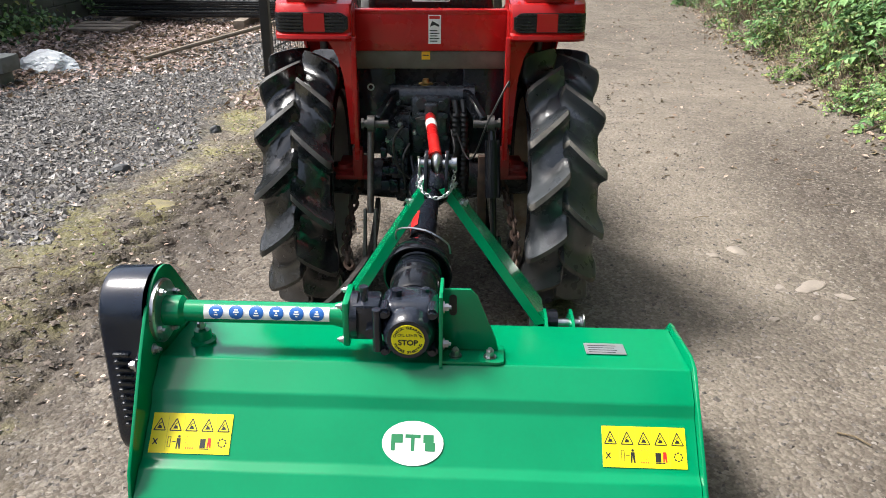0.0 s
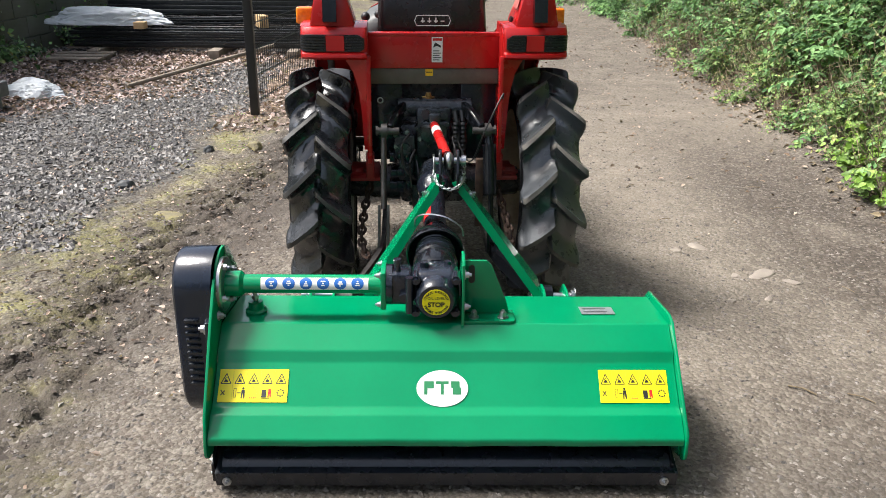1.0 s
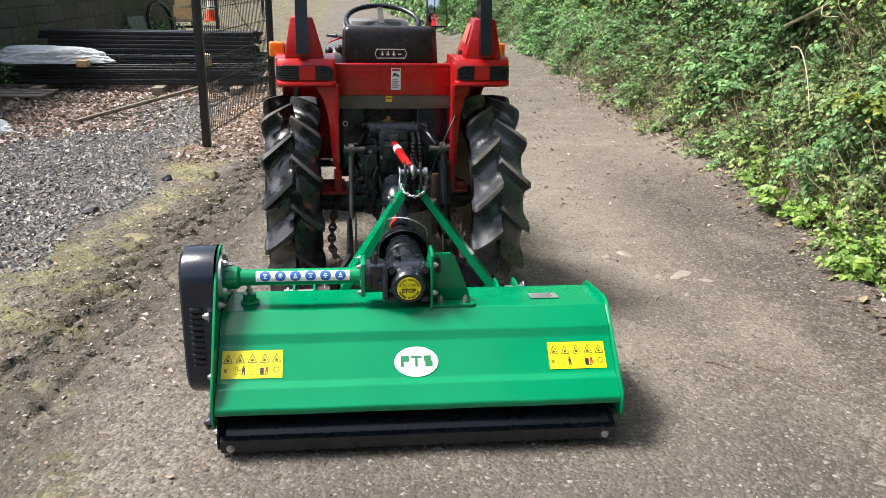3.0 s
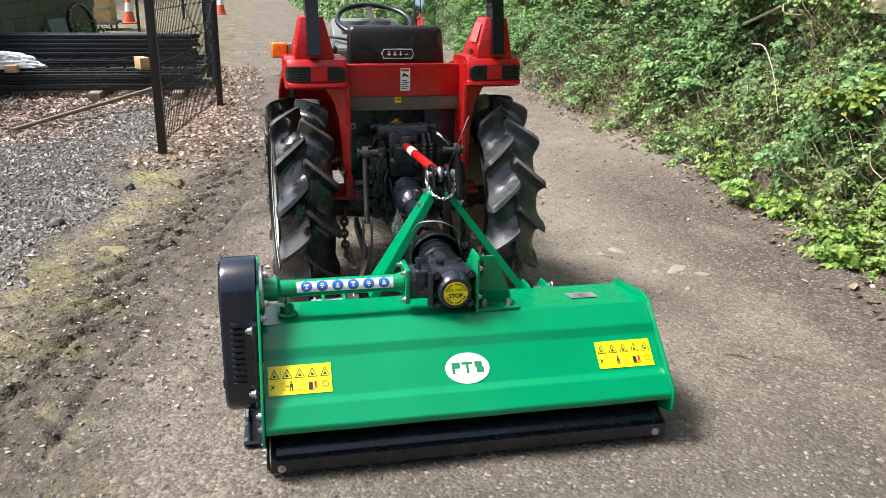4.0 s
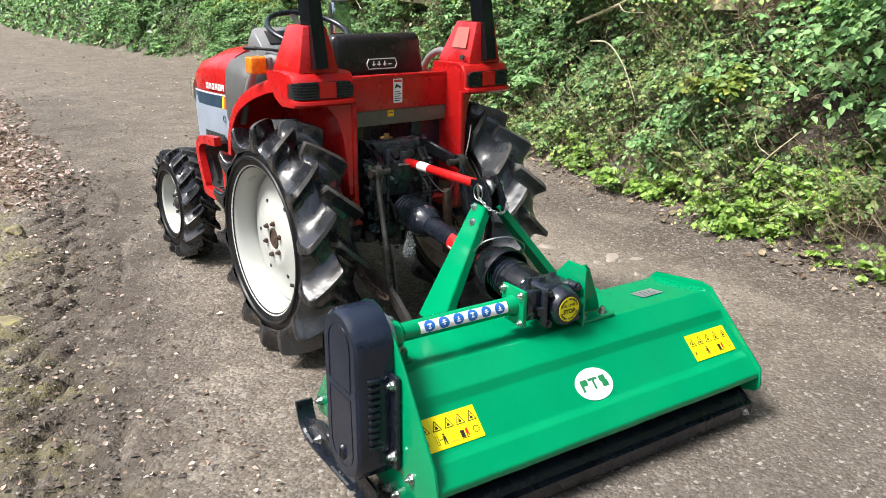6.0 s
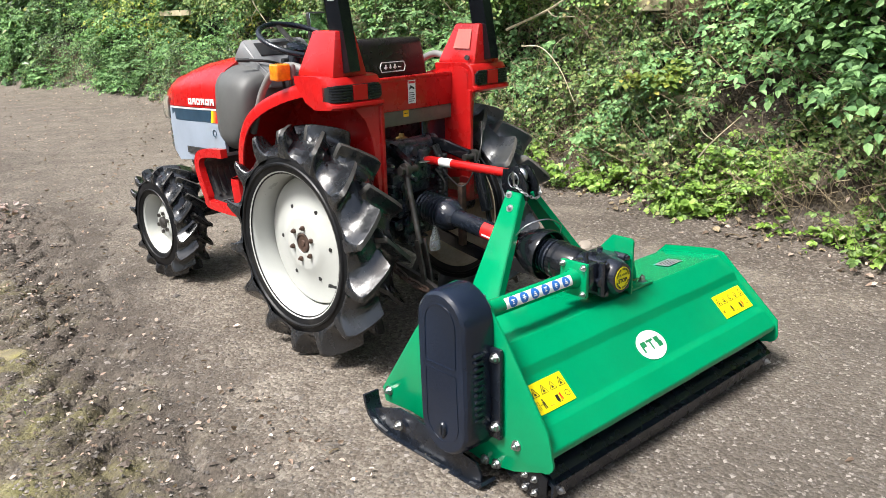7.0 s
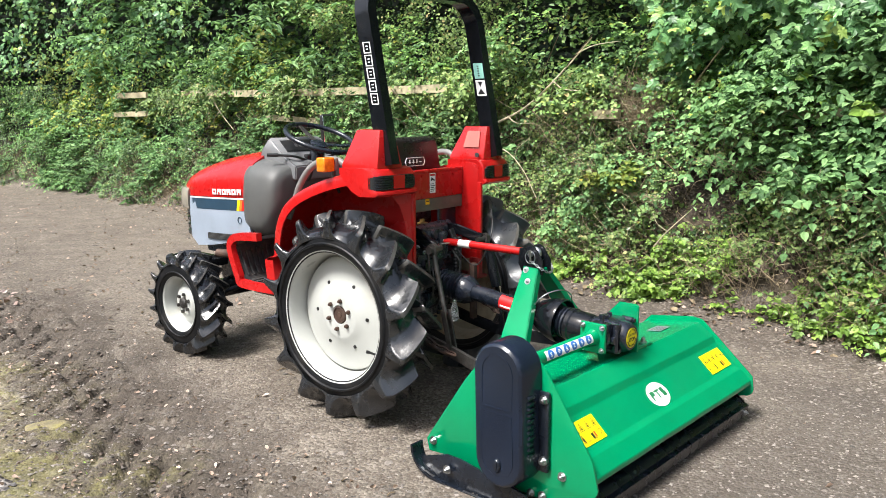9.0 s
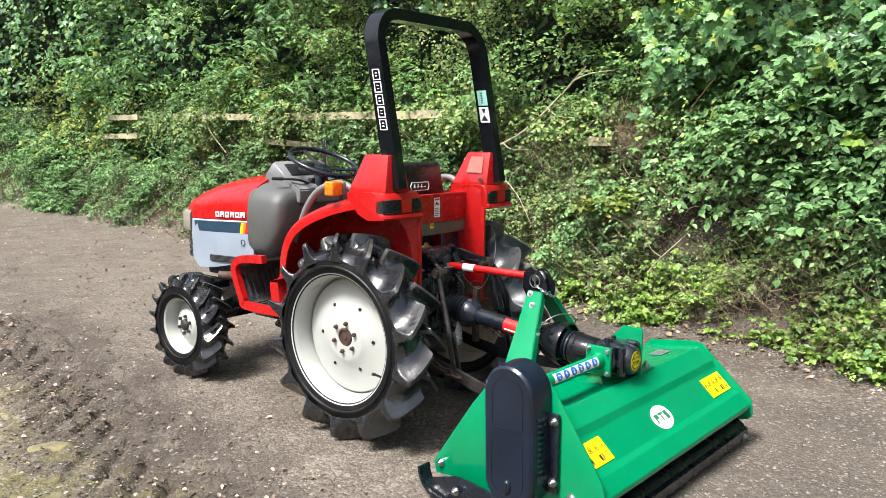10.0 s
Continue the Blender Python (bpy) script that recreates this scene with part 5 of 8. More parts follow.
# white outlined shapes down the outer face of the bar
for k in range(5):
    bm = nm()
    z0, z1 = 1.335 + k * 0.050, 1.335 + k * 0.050 + 0.044
    f = on_bar(-W - 0.0235, -1)
    for a, b, c, d in ((-0.020, -0.015, z0, z1), (0.015, 0.020, z0, z1), (-0.015, 0.015, z0, z0 + 0.004), (-0.015, 0.015, z1 - 0.004, z1), (-0.006, 0.006, (z0 + z1) / 2 - 0.008, (z0 + z1) / 2 - 0.004), (-0.006, 0.006, (z0 + z1) / 2 + 0.004, (z0 + z1) / 2 + 0.008)):
        plate(bm, [(a, c), (b, c), (b, d), (a, d)], 0.0006, f)
    tp("white_shape", bm, WHITE, bar_ob)
for z0, z1, m_ in ((1.455, 1.525, DECAL_MINT), (1.375, 1.448, WHITE)):
    bm = nm()
    plate(bm, [(-0.030, z0), (0.024, z0), (0.024, z1), (-0.030, z1)], 0.0006, on_bar(W - 0.0235, -1))
    st = tp("bar_sticker", bm, m_, bar_ob)
    bm = nm()
    if m_ is WHITE:
        plate(bm, [(-0.022, z0 + 0.008), (0.018, z0 + 0.008), (-0.002, z0 + 0.035)], 0.0003, on_bar(W - 0.0243, -1))
        plate(bm, [(-0.015, z1 - 0.008), (0.010, z1 - 0.008), (-0.002, z0 + 0.040)], 0.0003, on_bar(W - 0.0243, -1))
    else:
        for i in range(5):
            plate(bm, [(-0.006, z0 + 0.010 + i * 0.011), (0.004, z0 + 0.010 + i * 0.011), (0.004, z0 + 0.015 + i * 0.011), (-0.006, z0 + 0.015 + i * 0.011)], 0.0003, on_bar(W - 0.0243, -1))
    tp("print_bar", bm, DECAL_BLACK, st)

# rear panel, cross beam, seat
bm = nm()
box(bm, (-0.238, 0.108, 0.925), (0.238, 0.120, 1.050), 0.004)
box(bm, (-0.238, 0.106, 1.036), (0.238, 0.140, 1.053), 0.005)
panel = tp("rear_panel", bm, RED)
for x in (-0.16, -0.06, 0.09, 0.16):
    for z in (0.936, 1.026):
        bm = nm()
        rod(bm, (x, 0.109, z), (x, 0.104, z), 0.005, seg=8)
        tp("rivet", bm, RED, panel)
bm = nm()
plate(bm, [(-0.008, 0.948), (0.031, 0.948), (0.031, 1.036), (-0.008, 1.036)], 0.001, in_y(0.1055))
warn = tp("warning_label", bm, WHITE, panel, "white warning label with a red heading")
bm = nm()
plate(bm, [(-0.005, 1.024), (0.028, 1.024), (0.028, 1.033), (-0.005, 1.033)], 0.0004, in_y(0.1048))
for i in range(3):
    plate(bm, [(-0.003 + i * 0.010, 1.026), (0.003 + i * 0.010, 1.026), (0.003 + i * 0.010, 1.031), (-0.003 + i * 0.010, 1.031)], 0.0003, in_y(0.1043))
tp("heading", bm, DECAL_RED, warn)
bm = nm()
plate(bm, [(-0.003, 1.000), (0.010, 1.006), (0.024, 1.000), (0.026, 1.006), (0.014, 1.013), (0.004, 1.018), (0.000, 1.010)], 0.0004, in_y(0.1048))
for i in range(5):
    plate(bm, [(-0.004, 0.955 + i * 0.008), (0.020 + 0.006 * (i % 2), 0.955 + i * 0.008), (0.020 + 0.006 * (i % 2), 0.958 + i * 0.008), (-0.004, 0.958 + i * 0.008)], 0.0004, in_y(0.1048))
tp("print_bar", bm, DECAL_BLACK, warn)
bm = nm()
box(bm, (-0.238, 0.114, 0.868), (0.238, 0.150, 0.925), 0.004)
beam = tp("cross_beam", bm, OLIVE, label="grimy olive steel cross beam")
bm = nm()
plate(bm, [(-0.030, 0.898), (-0.003, 0.898), (-0.003, 0.923), (-0.030, 0.923)], 0.001, in_y(0.1125))
yst = tp("yellow_label", bm, surface("amber_label", (0.80, 0.45, 0.01), 0.45), beam)
bm = nm()
plate(bm, [(-0.027, 0.910), (-0.006, 0.910), (-0.006, 0.913), (-0.027, 0.913)], 0.0004, in_y(0.1118))
tp("print_bar", bm, DECAL_BLACK, yst)
bm = nm()
box(bm, (-0.203, 0.200, 1.00), (0.203, 0.275, 1.192), 0.028, 4)
for v in bm.verts:
    if v.co.z > 1.1:
        v.co.x *= 0.965
        v.co.y += 0.02
seat = tp("seat_backrest", bm, VINYL, label="dark vinyl seat back")
bm = nm()
box(bm, (-0.21, 0.27, 0.92), (0.21, 0.62, 1.00), 0.03, 3)
tp("seat_cushion", bm, VINYL)
bm = nm()
hexa = [(-0.066, 1.084), (-0.058, 1.066), (0.058, 1.066), (0.066, 1.084), (0.058, 1.102), (-0.058, 1.102)]
seat_m = lambda u, v, w: Vector((u, 0.198 + max(0, v - 1.1) * 0.1 + w, v))
ring_ = [seat_m(u, v, -0.001) for u, v in hexa]
sweep(bm, ring_, rect(0.003, 0.003), closed=True, up=Vector((0, 1, 0)))
plq = tp("seat_badge", bm, WHITE, seat, "white outlined badge with pale bars")
for k in range(4):
    bm = nm()
    cx = -0.036 + k * 0.024
    box(bm, (cx - 0.007, 0.1955, 1.080), (cx + 0.007, 0.1985, 1.084))
    if k != 3:
        box(bm, (cx - 0.002, 0.1955, 1.076), (cx + 0.002, 0.1985, 1.094))
    tp("badge_bar", bm, WHITE, plq)

# hood, side panels, nose
HS = [(1.05, 0.272, 1.118, 0.990), (1.20, 0.270, 1.104, 0.985), (1.38, 0.263, 1.076, 0.972), (1.54, 0.247, 1.035, 0.952), (1.66, 0.216, 0.985, 0.925), (1.735, 0.172, 0.935, 0.900)]
SILL = lambda y: 0.888 - 0.03 * (y - 1.05) / 0.7
bm = nm()
rings = []
for y, w, t, sh in HS:
    half = [(w, SILL(y)), (w * 1.004, (SILL(y) + sh) / 2), (w * 0.985, sh), (w * 0.86, sh + (t - sh) * 0.52), (w * 0.55, sh + (t - sh) * 0.86), (w * 0.2, t)]
    rings.append([Vector((-x, y, z)) for x, z in half] + [Vector((x, y, z)) for x, z in half[::-1]])
y, w, t, sh = HS[-1]
rings.append([Vector((p.x * 0.8, 1.765, SILL(1.74) + (p.z - SILL(1.74)) * 0.55)) for p in rings[-1]])
loft(bm, rings)
hood = tp("hood", bm, RED, label="rounded red engine hood", smooth=50)
for s in (-1, 1):
    bm = nm()
    top = [(y, w + 0.001, SILL(y) - 0.003) for y, w, t, sh in HS[:4]] + [(1.61, 0.233, SILL(1.61) - 0.003)]
    bot = [(y, w - 0.004, z) for (y, w, t, sh), z in zip(HS[:4] + [(1.585, 0.236, 0, 0)], (0.682, 0.652, 0.620, 0.600, 0.640))]
    rows = []
    for (y, w, z), (y2, w2, z2) in zip(top, bot):
        rows.append([Vector((s * w, y, z)), Vector((s * (w + 0.004), y, z * 0.6 + z2 * 0.4)), Vector((s * w2, y, z2)), Vector((s * (w2 - 0.012), y, z2)), Vector((s * (w - 0.012), y, z))])
    loft(bm, rows)
    sidep = tp("side_panel", bm, SILVER, label="silver-blue engine side panel with navy stripe", smooth=50)

    def hw(y):
        return float(np.interp(y, [h[0] for h in HS], [h[1] for h in HS]))

    def skin(bm, y0, y1, z0, z1, lift, n=8, lean_=0.0):
        cols = []
        for i in range(n + 1):
            y = y0 + (y1 - y0) * i / n
            dz = SILL(y) - SILL(1.05)
            cols.append([bm.verts.new((s * (hw(y) + 0.003 + lift), y + (lean_ if j else 0), z + dz)) for j, z in enumerate((z0, z1))])
        for a, b in zip(cols, cols[1:]):
            bm.faces.new((a[0], b[0], b[1], a[1]))

    bm = nm()
    skin(bm, 1.06, 1.575, 0.822, 0.876, 0.0015)
    stripe = tp("navy_stripe", bm, DECAL_NAVY, sidep)
    bm = nm()
    skin(bm, 1.055, 1.60, 0.879, 0.886, 0.0015)
    tp("white_stripe", bm, WHITE, sidep)
    for k, m_ in enumerate((DECAL_RED, DECAL_ORANGE, YELLOW)):
        bm = nm()
        skin(bm, 1.088 + k * 0.020, 1.108 + k * 0.020, 0.822, 0.876, 0.0025, 1, -0.012)
        tp("slash", bm, m_, sidep)
    for k in range(6):
        bm = nm()
        y1 = 1.352 - k * 0.0425
        skin(bm, y1, y1 - 0.034, 0.901, 0.930, 0.0025, 1)
        tp("white_shape", bm, WHITE, hood)
        bm = nm()
        skin(bm, y1 - 0.010, y1 - 0.024, 0.901 if k % 2 else 0.911, 0.913 if k % 2 else 0.922, 0.0035, 1)
        tp("red_gap", bm, RED, hood)
    bm = nm()
    c = [(1.125 + 0.015 * math.cos(t), 0.772 + 0.015 * math.sin(t)) for t in np.linspace(0, 2 * np.pi, 17)[:-1]]
    sweep(bm, [Vector((s * (hw(u) + 0.006), u, v)) for u, v in c], rect(0.003, 0.002), closed=True, up=Vector((1, 0, 0)))
    tp("round_emblem", bm, DECAL_NAVY, sidep)
    # mesh strip along the panel's lower edge
    bm = nm()
    skin(bm, 1.14, 1.42, 0.668, 0.700, 0.0015, 6)
    mesh_strip = tp("lower_grille", bm, DECAL_BLACK, sidep)
    for k in range(5):
        bm = nm()
        skin(bm, 1.142, 1.418, 0.671 + k * 0.006, 0.673 + k * 0.006, 0.0028, 6)
        tp("grille_wire", bm, GREY_PLASTIC, mesh_strip)
    # headlamp and nose grille
    bm = nm()
    rows = []
    for z, k in ((0.792, 0.96), (0.815, 1.0), (0.880, 0.99), (0.903, 0.95)):
        rows.append([Vector((s * 0.243 * k, 1.618, z)), Vector((s * 0.232 * k, 1.690, z)), Vector((s * 0.190 * k, 1.762, z)), Vector((s * 0.09, 1.785, z)), Vector((s * 0.09, 1.62, z))])
    loft(bm, rows)
    tp("headlamp", bm, LENS_CLEAR, hood, "clouded plastic headlamp", smooth=50)
    for k in range(4):
        bm = nm()
        z = 0.648 + k * 0.036
        rows = []
        for zz, g in ((z, 0.98), (z + 0.020, 1.0)):
            rows.append([Vector((s * 0.234 * g, 1.605, zz)), Vector((s * 0.216 * g, 1.668, zz)), Vector((s * 0.166 * g, 1.735, zz)), Vector((s * 0.02, 1.757, zz)), Vector((s * 0.02, 1.60, zz))])
        loft(bm, rows)
        tp("grille_slat", bm, BLACK_PLASTIC, hood)
bm = nm()
box(bm, (-0.205, 1.45, 0.62), (0.205, 1.62, 0.86), 0.02)
tp("radiator", bm, BLACK)

# dash cowl
bm = nm()
rings = []
for y, w, z0, z1, e in ((1.100, 0.262, 0.74, 1.060, 5.0), (1.078, 0.284, 0.705, 1.080, 5.0), (1.03, 0.294, 0.690, 1.082, 5.0), (0.95, 0.294, 0.695, 1.072, 5.0), (0.905, 0.292, 0.725, 1.064, 5.0), (0.872, 0.286, 0.77, 1.056, 4.5), (0.850, 0.268, 0.82, 1.042, 4.0), (0.842, 0.225, 0.88, 1.01, 3.5)):
    ring = []
    for t in np.linspace(0, 2 * np.pi, 33)[:-1]:
        c, s_ = math.cos(t), math.sin(t)
        zc, zh = (z0 + z1) / 2, (z1 - z0) / 2
        px, pz = math.copysign(abs(c) ** (2 / e), c), math.copysign(abs(s_) ** (2 / e), s_)
        shrink = 1 - 0.16 * max(0, pz) ** 3
        ring.append(Vector((px * w * shrink, y, zc + pz * zh)))
    rings.append(ring)
loft(bm, rings)
cowl = tp("dash_cowl", bm, GREY_PLASTIC, label="faded grey plastic dashboard cowl with stains", smooth=60)
bm = nm()
side_line = [(1.085, 1.00), (1.085, 1.085), (1.070, 1.120), (1.020, 1.178), (0.998, 1.180), (0.905, 1.096), (0.850, 1.064), (0.815, 1.048), (0.815, 0.98)]
loft(bm, [[Vector((x, y, z if abs(x) < 0.16 else min(z, 1.17))) for y, z in side_line] for x in (-0.165, -0.155, 0.155, 0.165)])
bmesh.ops.bevel(bm, geom=[e for e in bm.edges], offset=0.006, segments=2, affect="EDGES")
tp("dash_binnacle", bm, DASH_GREY, cowl, smooth=60)
m_ = Matrix.Translation((0, 0.950, 1.139)) @ Matrix.Rotation(radians(42), 4, "X")
bm = nm()
box(bm, (-0.125, -0.038, 0.0), (0.125, 0.038, 0.004), 0.003, m=m_)
part("instrument_face", bm, DECAL_BLACK, cowl)
for k in range(5):
    bm = nm()
    box(bm, (-0.055 + k * 0.024, -0.012, 0.004), (-0.040 + k * 0.024, 0.010, 0.0055), 0.001, m=m_)
    part("dial_mark", bm, GREY_PIPE, cowl)
bm = nm()
box(bm, (-0.05, 0.86, 1.072), (0.07, 0.89, 1.10), 0.008, 2)
tp("switch_pod", bm, DECAL_BLACK, cowl)
# column, wheel, levers
bm = nm()
sc, tilt = Vector((0.020, 0.835, 1.176)), radians(22)
sm = Matrix.Translation(sc) @ Matrix.Rotation(tilt, 4, "X")
ring = [sm @ Vector((0.176 * math.cos(t), 0.176 * math.sin(t), 0)) for t in np.linspace(0, 2 * np.pi, 49)[:-1]]
sweep(bm, ring, circle(0.0125, 10), closed=True, up=sm.to_3x3() @ ZAX)
swheel = tp("steering_wheel", bm, BLACK_PLASTIC, label="black three-spoke steering wheel", smooth=60)
bm = nm()
lathe(bm, [(-0.075, 0.034), (-0.05, 0.05), (-0.028, 0.048), (-0.02, 0.03), (-0.018, 0.0005)], (0, 0, 0), "z", 20)
bm.transform(sm)
tp("wheel_hub", bm, BLACK_PLASTIC, swheel)
for a in (90, 215, 325):
    bm = nm()
    d = Vector((math.cos(radians(a)), math.sin(radians(a)), 0))
    sweep(bm, [sm @ (d * 0.02 + Vector((0, 0, -0.03))), sm @ (d * 0.1 + Vector((0, 0, -0.018))), sm @ (d * 0.174)], rect(0.026, 0.006), up=sm.to_3x3() @ ZAX)
    tp("spoke", bm, BLACK_PLASTIC if a != 90 else DARK_STEEL, swheel)
bm = nm()
rod(bm, sm @ Vector((0, 0, -0.05)), (0.0, 0.88, 1.02), 0.032, 0.045, seg=16)
tp("steering_column", bm, BLACK_PLASTIC)
for pts in ([(-0.05, 0.87, 1.07), (-0.13, 0.86, 1.092), (-0.20, 0.90, 1.100)], [(0.05, 0.87, 1.07), (0.14, 0.86, 1.092), (0.20, 0.90, 1.10)]):
    bm = nm()
    pipe(bm, pts, 0.006, 8)
    rod(bm, pts[-1], Vector(pts[-1]) + Vector((math.copysign(0.045, pts[-1][0]), 0.03, 0.002)), 0.010, 0.008, seg=10)
    tp("lever", bm, DECAL_BLACK)
for pts in ([(-0.10, 0.80, 0.98), (-0.17, 0.70, 1.02), (-0.20, 0.66, 1.06)], [(-0.26, 0.42, 0.95), (-0.265, 0.44, 1.03), (-0.25, 0.46, 1.07)]):
    bm = nm()
    pipe(bm, pts, 0.007, 8)
    ball(bm, pts[-1], 0.018, 12)
    tp("gear_lever", bm, DECAL_BLACK)

# indicators, grab rails, mirror
for s in (-1, 1):
    bm = nm()
    lo, hi = min(s * 0.438, s * 0.500), max(s * 0.438, s * 0.500)
    box(bm, (lo, 0.252, 1.064), (hi, 0.302, 1.124), 0.008, 3)
    ind = tp("indicator", bm, AMBER, label="amber indicator lamp")
    bm = nm()
    lo, hi = min(s * 0.412, s * 0.438), max(s * 0.412, s * 0.438)
    box(bm, (lo, 0.254, 1.066), (hi, 0.300, 1.122), 0.010, 2)
    tp("lamp_base", bm, GREY_PIPE, ind)
    bm = nm()
    rod(bm, (s * 0.425, 0.278, 1.01), (s * 0.425, 0.278, 1.07), 0.008, seg=10)
    tp("stalk", bm, DARK_STEEL, ind)
    bm = nm()
    pipe(bm, [(s * 0.400, 0.60, 0.84), (s * 0.400, 0.56, 0.915), (s * 0.398, 0.515, 1.000), (s * 0.392, 0.455, 1.068), (s * 0.385, 0.375, 1.104), (s * 0.375, 0.300, 1.104), (s * 0.365, 0.24, 1.07)], 0.0145, 12)
    tp("grab_rail", bm, GREY_PIPE, label="pale grey plastic grab rail")
bm = nm()
mir_m = Matrix.Translation((0.329, 1.097, 1.212)) @ Matrix.Rotation(radians(-4), 4, "X")
box(bm, (-0.056, 0.0, -0.080), (0.056, 0.024, 0.080), 0.016, 3, m=mir_m)
mirror = tp("mirror", bm, DECAL_BLACK, label="black rear-view mirror on a stalk")
bm = nm()
box(bm, (-0.049, -0.003, -0.072), (0.049, 0.002, 0.072), 0.002, m=mir_m)
tp("mirror_glass", bm, MIRROR, mirror)
bm = nm()
pipe(bm, [(0.24, 1.02, 1.05), (0.29, 1.08, 1.07), (0.329, 1.112, 1.14)], 0.006, 8)
tp("stalk", bm, DECAL_BLACK, mirror)

# foot steps
for s in (-1, 1):
    bm = nm()
    fr = [(0.600, 0.512), (0.870, 0.512), (0.905, 0.545), (0.955, 0.665), (0.940, 0.715), (0.880, 0.738), (0.745, 0.748)]
    pts = [Vector((s * 0.458, p.x, p.y)) for p in soft_path([(a, b, 0) for a, b in fr], 4)]
    sweep(bm, pts, [(-0.020, -0.015), (0.016, -0.015), (0.016, 0.015), (-0.020, 0.015)], up=Vector((1, 0, 0)))
    bmesh.ops.bevel(bm, geom=[e for e in bm.edges if len(e.link_faces) == 2 and e.calc_face_angle(0) > 1.2], offset=0.006, segments=2, affect="EDGES")
    step = tp("foot_step", bm, RED, label="red-edged foot step with black rubber mat", smooth=40)
    bm = nm()
    rows = []
    for y, z in ((0.60, 0.528), (0.865, 0.528), (0.90, 0.562), (0.945, 0.665), (0.930, 0.705), (0.87, 0.725)):
        rows.append([Vector((s * 0.446, y, z)), Vector((s * 0.20, y, z)), Vector((s * 0.20, y - 0.004, z - 0.014)), Vector((s * 0.446, y - 0.004, z - 0.014))])
    loft(bm, rows)
    tp("floor_mat", bm, MAT, step)
    for k in range(7):
        bm = nm()
        x = 0.42 - k * 0.03
        sweep(bm, [Vector((s * x, y, z + 0.004)) for y, z in ((0.875, 0.545), (0.892, 0.562), (0.937, 0.665))], rect(0.008, 0.006))
        tp("mat_rib", bm, MAT, step)
    for k in range(6):
        bm = nm()
        box(bm, (min(s * 0.25, s * 0.435), 0.625 + k * 0.040, 0.527), (max(s * 0.25, s * 0.435), 0.640 + k * 0.040, 0.535), 0.002)
        tp("mat_rib", bm, MAT, step)

# engine, transmission, axles underneath
bm = nm()
box(bm, (-0.15, 0.60, 0.40), (0.15, 1.50, 0.66), 0.03)
box(bm, (-0.10, 0.9, 0.34), (0.10, 1.3, 0.42), 0.03)
box(bm, (-0.19, 1.05, 0.56), (0.19, 1.55, 0.70), 0.02)
tp("engine_block", bm, GREASY, label="greasy black engine and clutch housing")
bm = nm()
box(bm, (-0.33, 1.36, 0.33), (0.33, 1.46, 0.42), 0.02)
for s in (-1, 1):
    rod(bm, (s * 0.30, 1.411, 0.335), (s * 0.40, 1.411, 0.335), 0.065, 0.05, seg=16)
    box(bm, (min(s * 0.28, s * 0.34), 1.36, 0.35), (max(s * 0.28, s * 0.34), 1.46, 0.54), 0.02)
    box(bm, (min(s * 0.17, s * 0.30), 1.38, 0.50), (max(s * 0.17, s * 0.30), 1.70, 0.545), 0.01)
    rod(bm, (s * 0.30, 1.30, 0.37), (s * 0.05, 1.28, 0.42), 0.014, seg=10)
tp("front_axle", bm, BLACK)
bm = nm()
rod(bm, (-0.33, 1.25, 0.60), (-0.22, 0.98, 0.60), 0.022, seg=12)
rod(bm, (-0.22, 0.98, 0.60), (-0.20, 0.9, 0.57), 0.026, seg=12)
tp("exhaust", bm, RUST)
bm = nm()
box(bm, (-0.13, 0.13, 0.40), (0.13, 0.75, 0.72), 0.03)
box(bm, (-0.19, 0.30, 0.60), (0.24, 0.40, 0.86), 0.012)
tp("transmission", bm, GREASY)
for s in (-1, 1):
    bm = nm()
    rod(bm, (s * 0.10, 0.227, 0.465), (s * 0.34, 0.227, 0.465), 0.075, 0.055, seg=20)
    rod(bm, (s * 0.33, 0.227, 0.465), (s * 0.45, 0.227, 0.465), 0.045, seg=16)
    tp("axle_tube", bm, GREASY)
    bm = nm()
    box(bm, (min(s * 0.20, s * 0.31), 0.02, 0.528), (max(s * 0.20, s * 0.31), 0.24, 0.543), 0.004)
    box(bm, (min(s * 0.22, s * 0.25), 0.003, 0.541), (max(s * 0.22, s * 0.25), 0.06, 0.632), 0.004)
    lathe(bm, [(0.541, 0.036), (0.549, 0.036), (0.553, 0.026), (0.566, 0.022), (0.566, 0.0005)], (s * 0.285, 0.08, 0), "z", 18)
    tp("fender_bracket", bm, RED_DARK)
# lift housing and rear castings
bm = nm()
box(bm, (-0.065, 0.07, 0.60), (0.065, 0.30, 0.790), 0.016)
box(bm, (-0.050, 0.045, 0.655), (0.050, 0.10, 0.745), 0.010)
rod(bm, (-0.130, 0.125, 0.780), (0.140, 0.125, 0.780), 0.034, seg=18)
rod(bm, (-0.03, 0.08, 0.77), (-0.03, 0.05, 0.77), 0.018, seg=12)
rod(bm, (0.035, 0.08, 0.765), (0.035, 0.05, 0.765), 0.014, seg=12)
box(bm, (-0.02, 0.03, 0.73), (0.02, 0.06, 0.775), 0.006)
for x, z in ((-0.045, 0.735), (0.045, 0.735), (-0.045, 0.665), (0.045, 0.665), (0, 0.70)):
    rod(bm, (x, 0.045, z), (x, 0.034, z), 0.009, seg=6)
lift = tp("lift_housing", bm, GREASY, label="oily black cast lift housing")
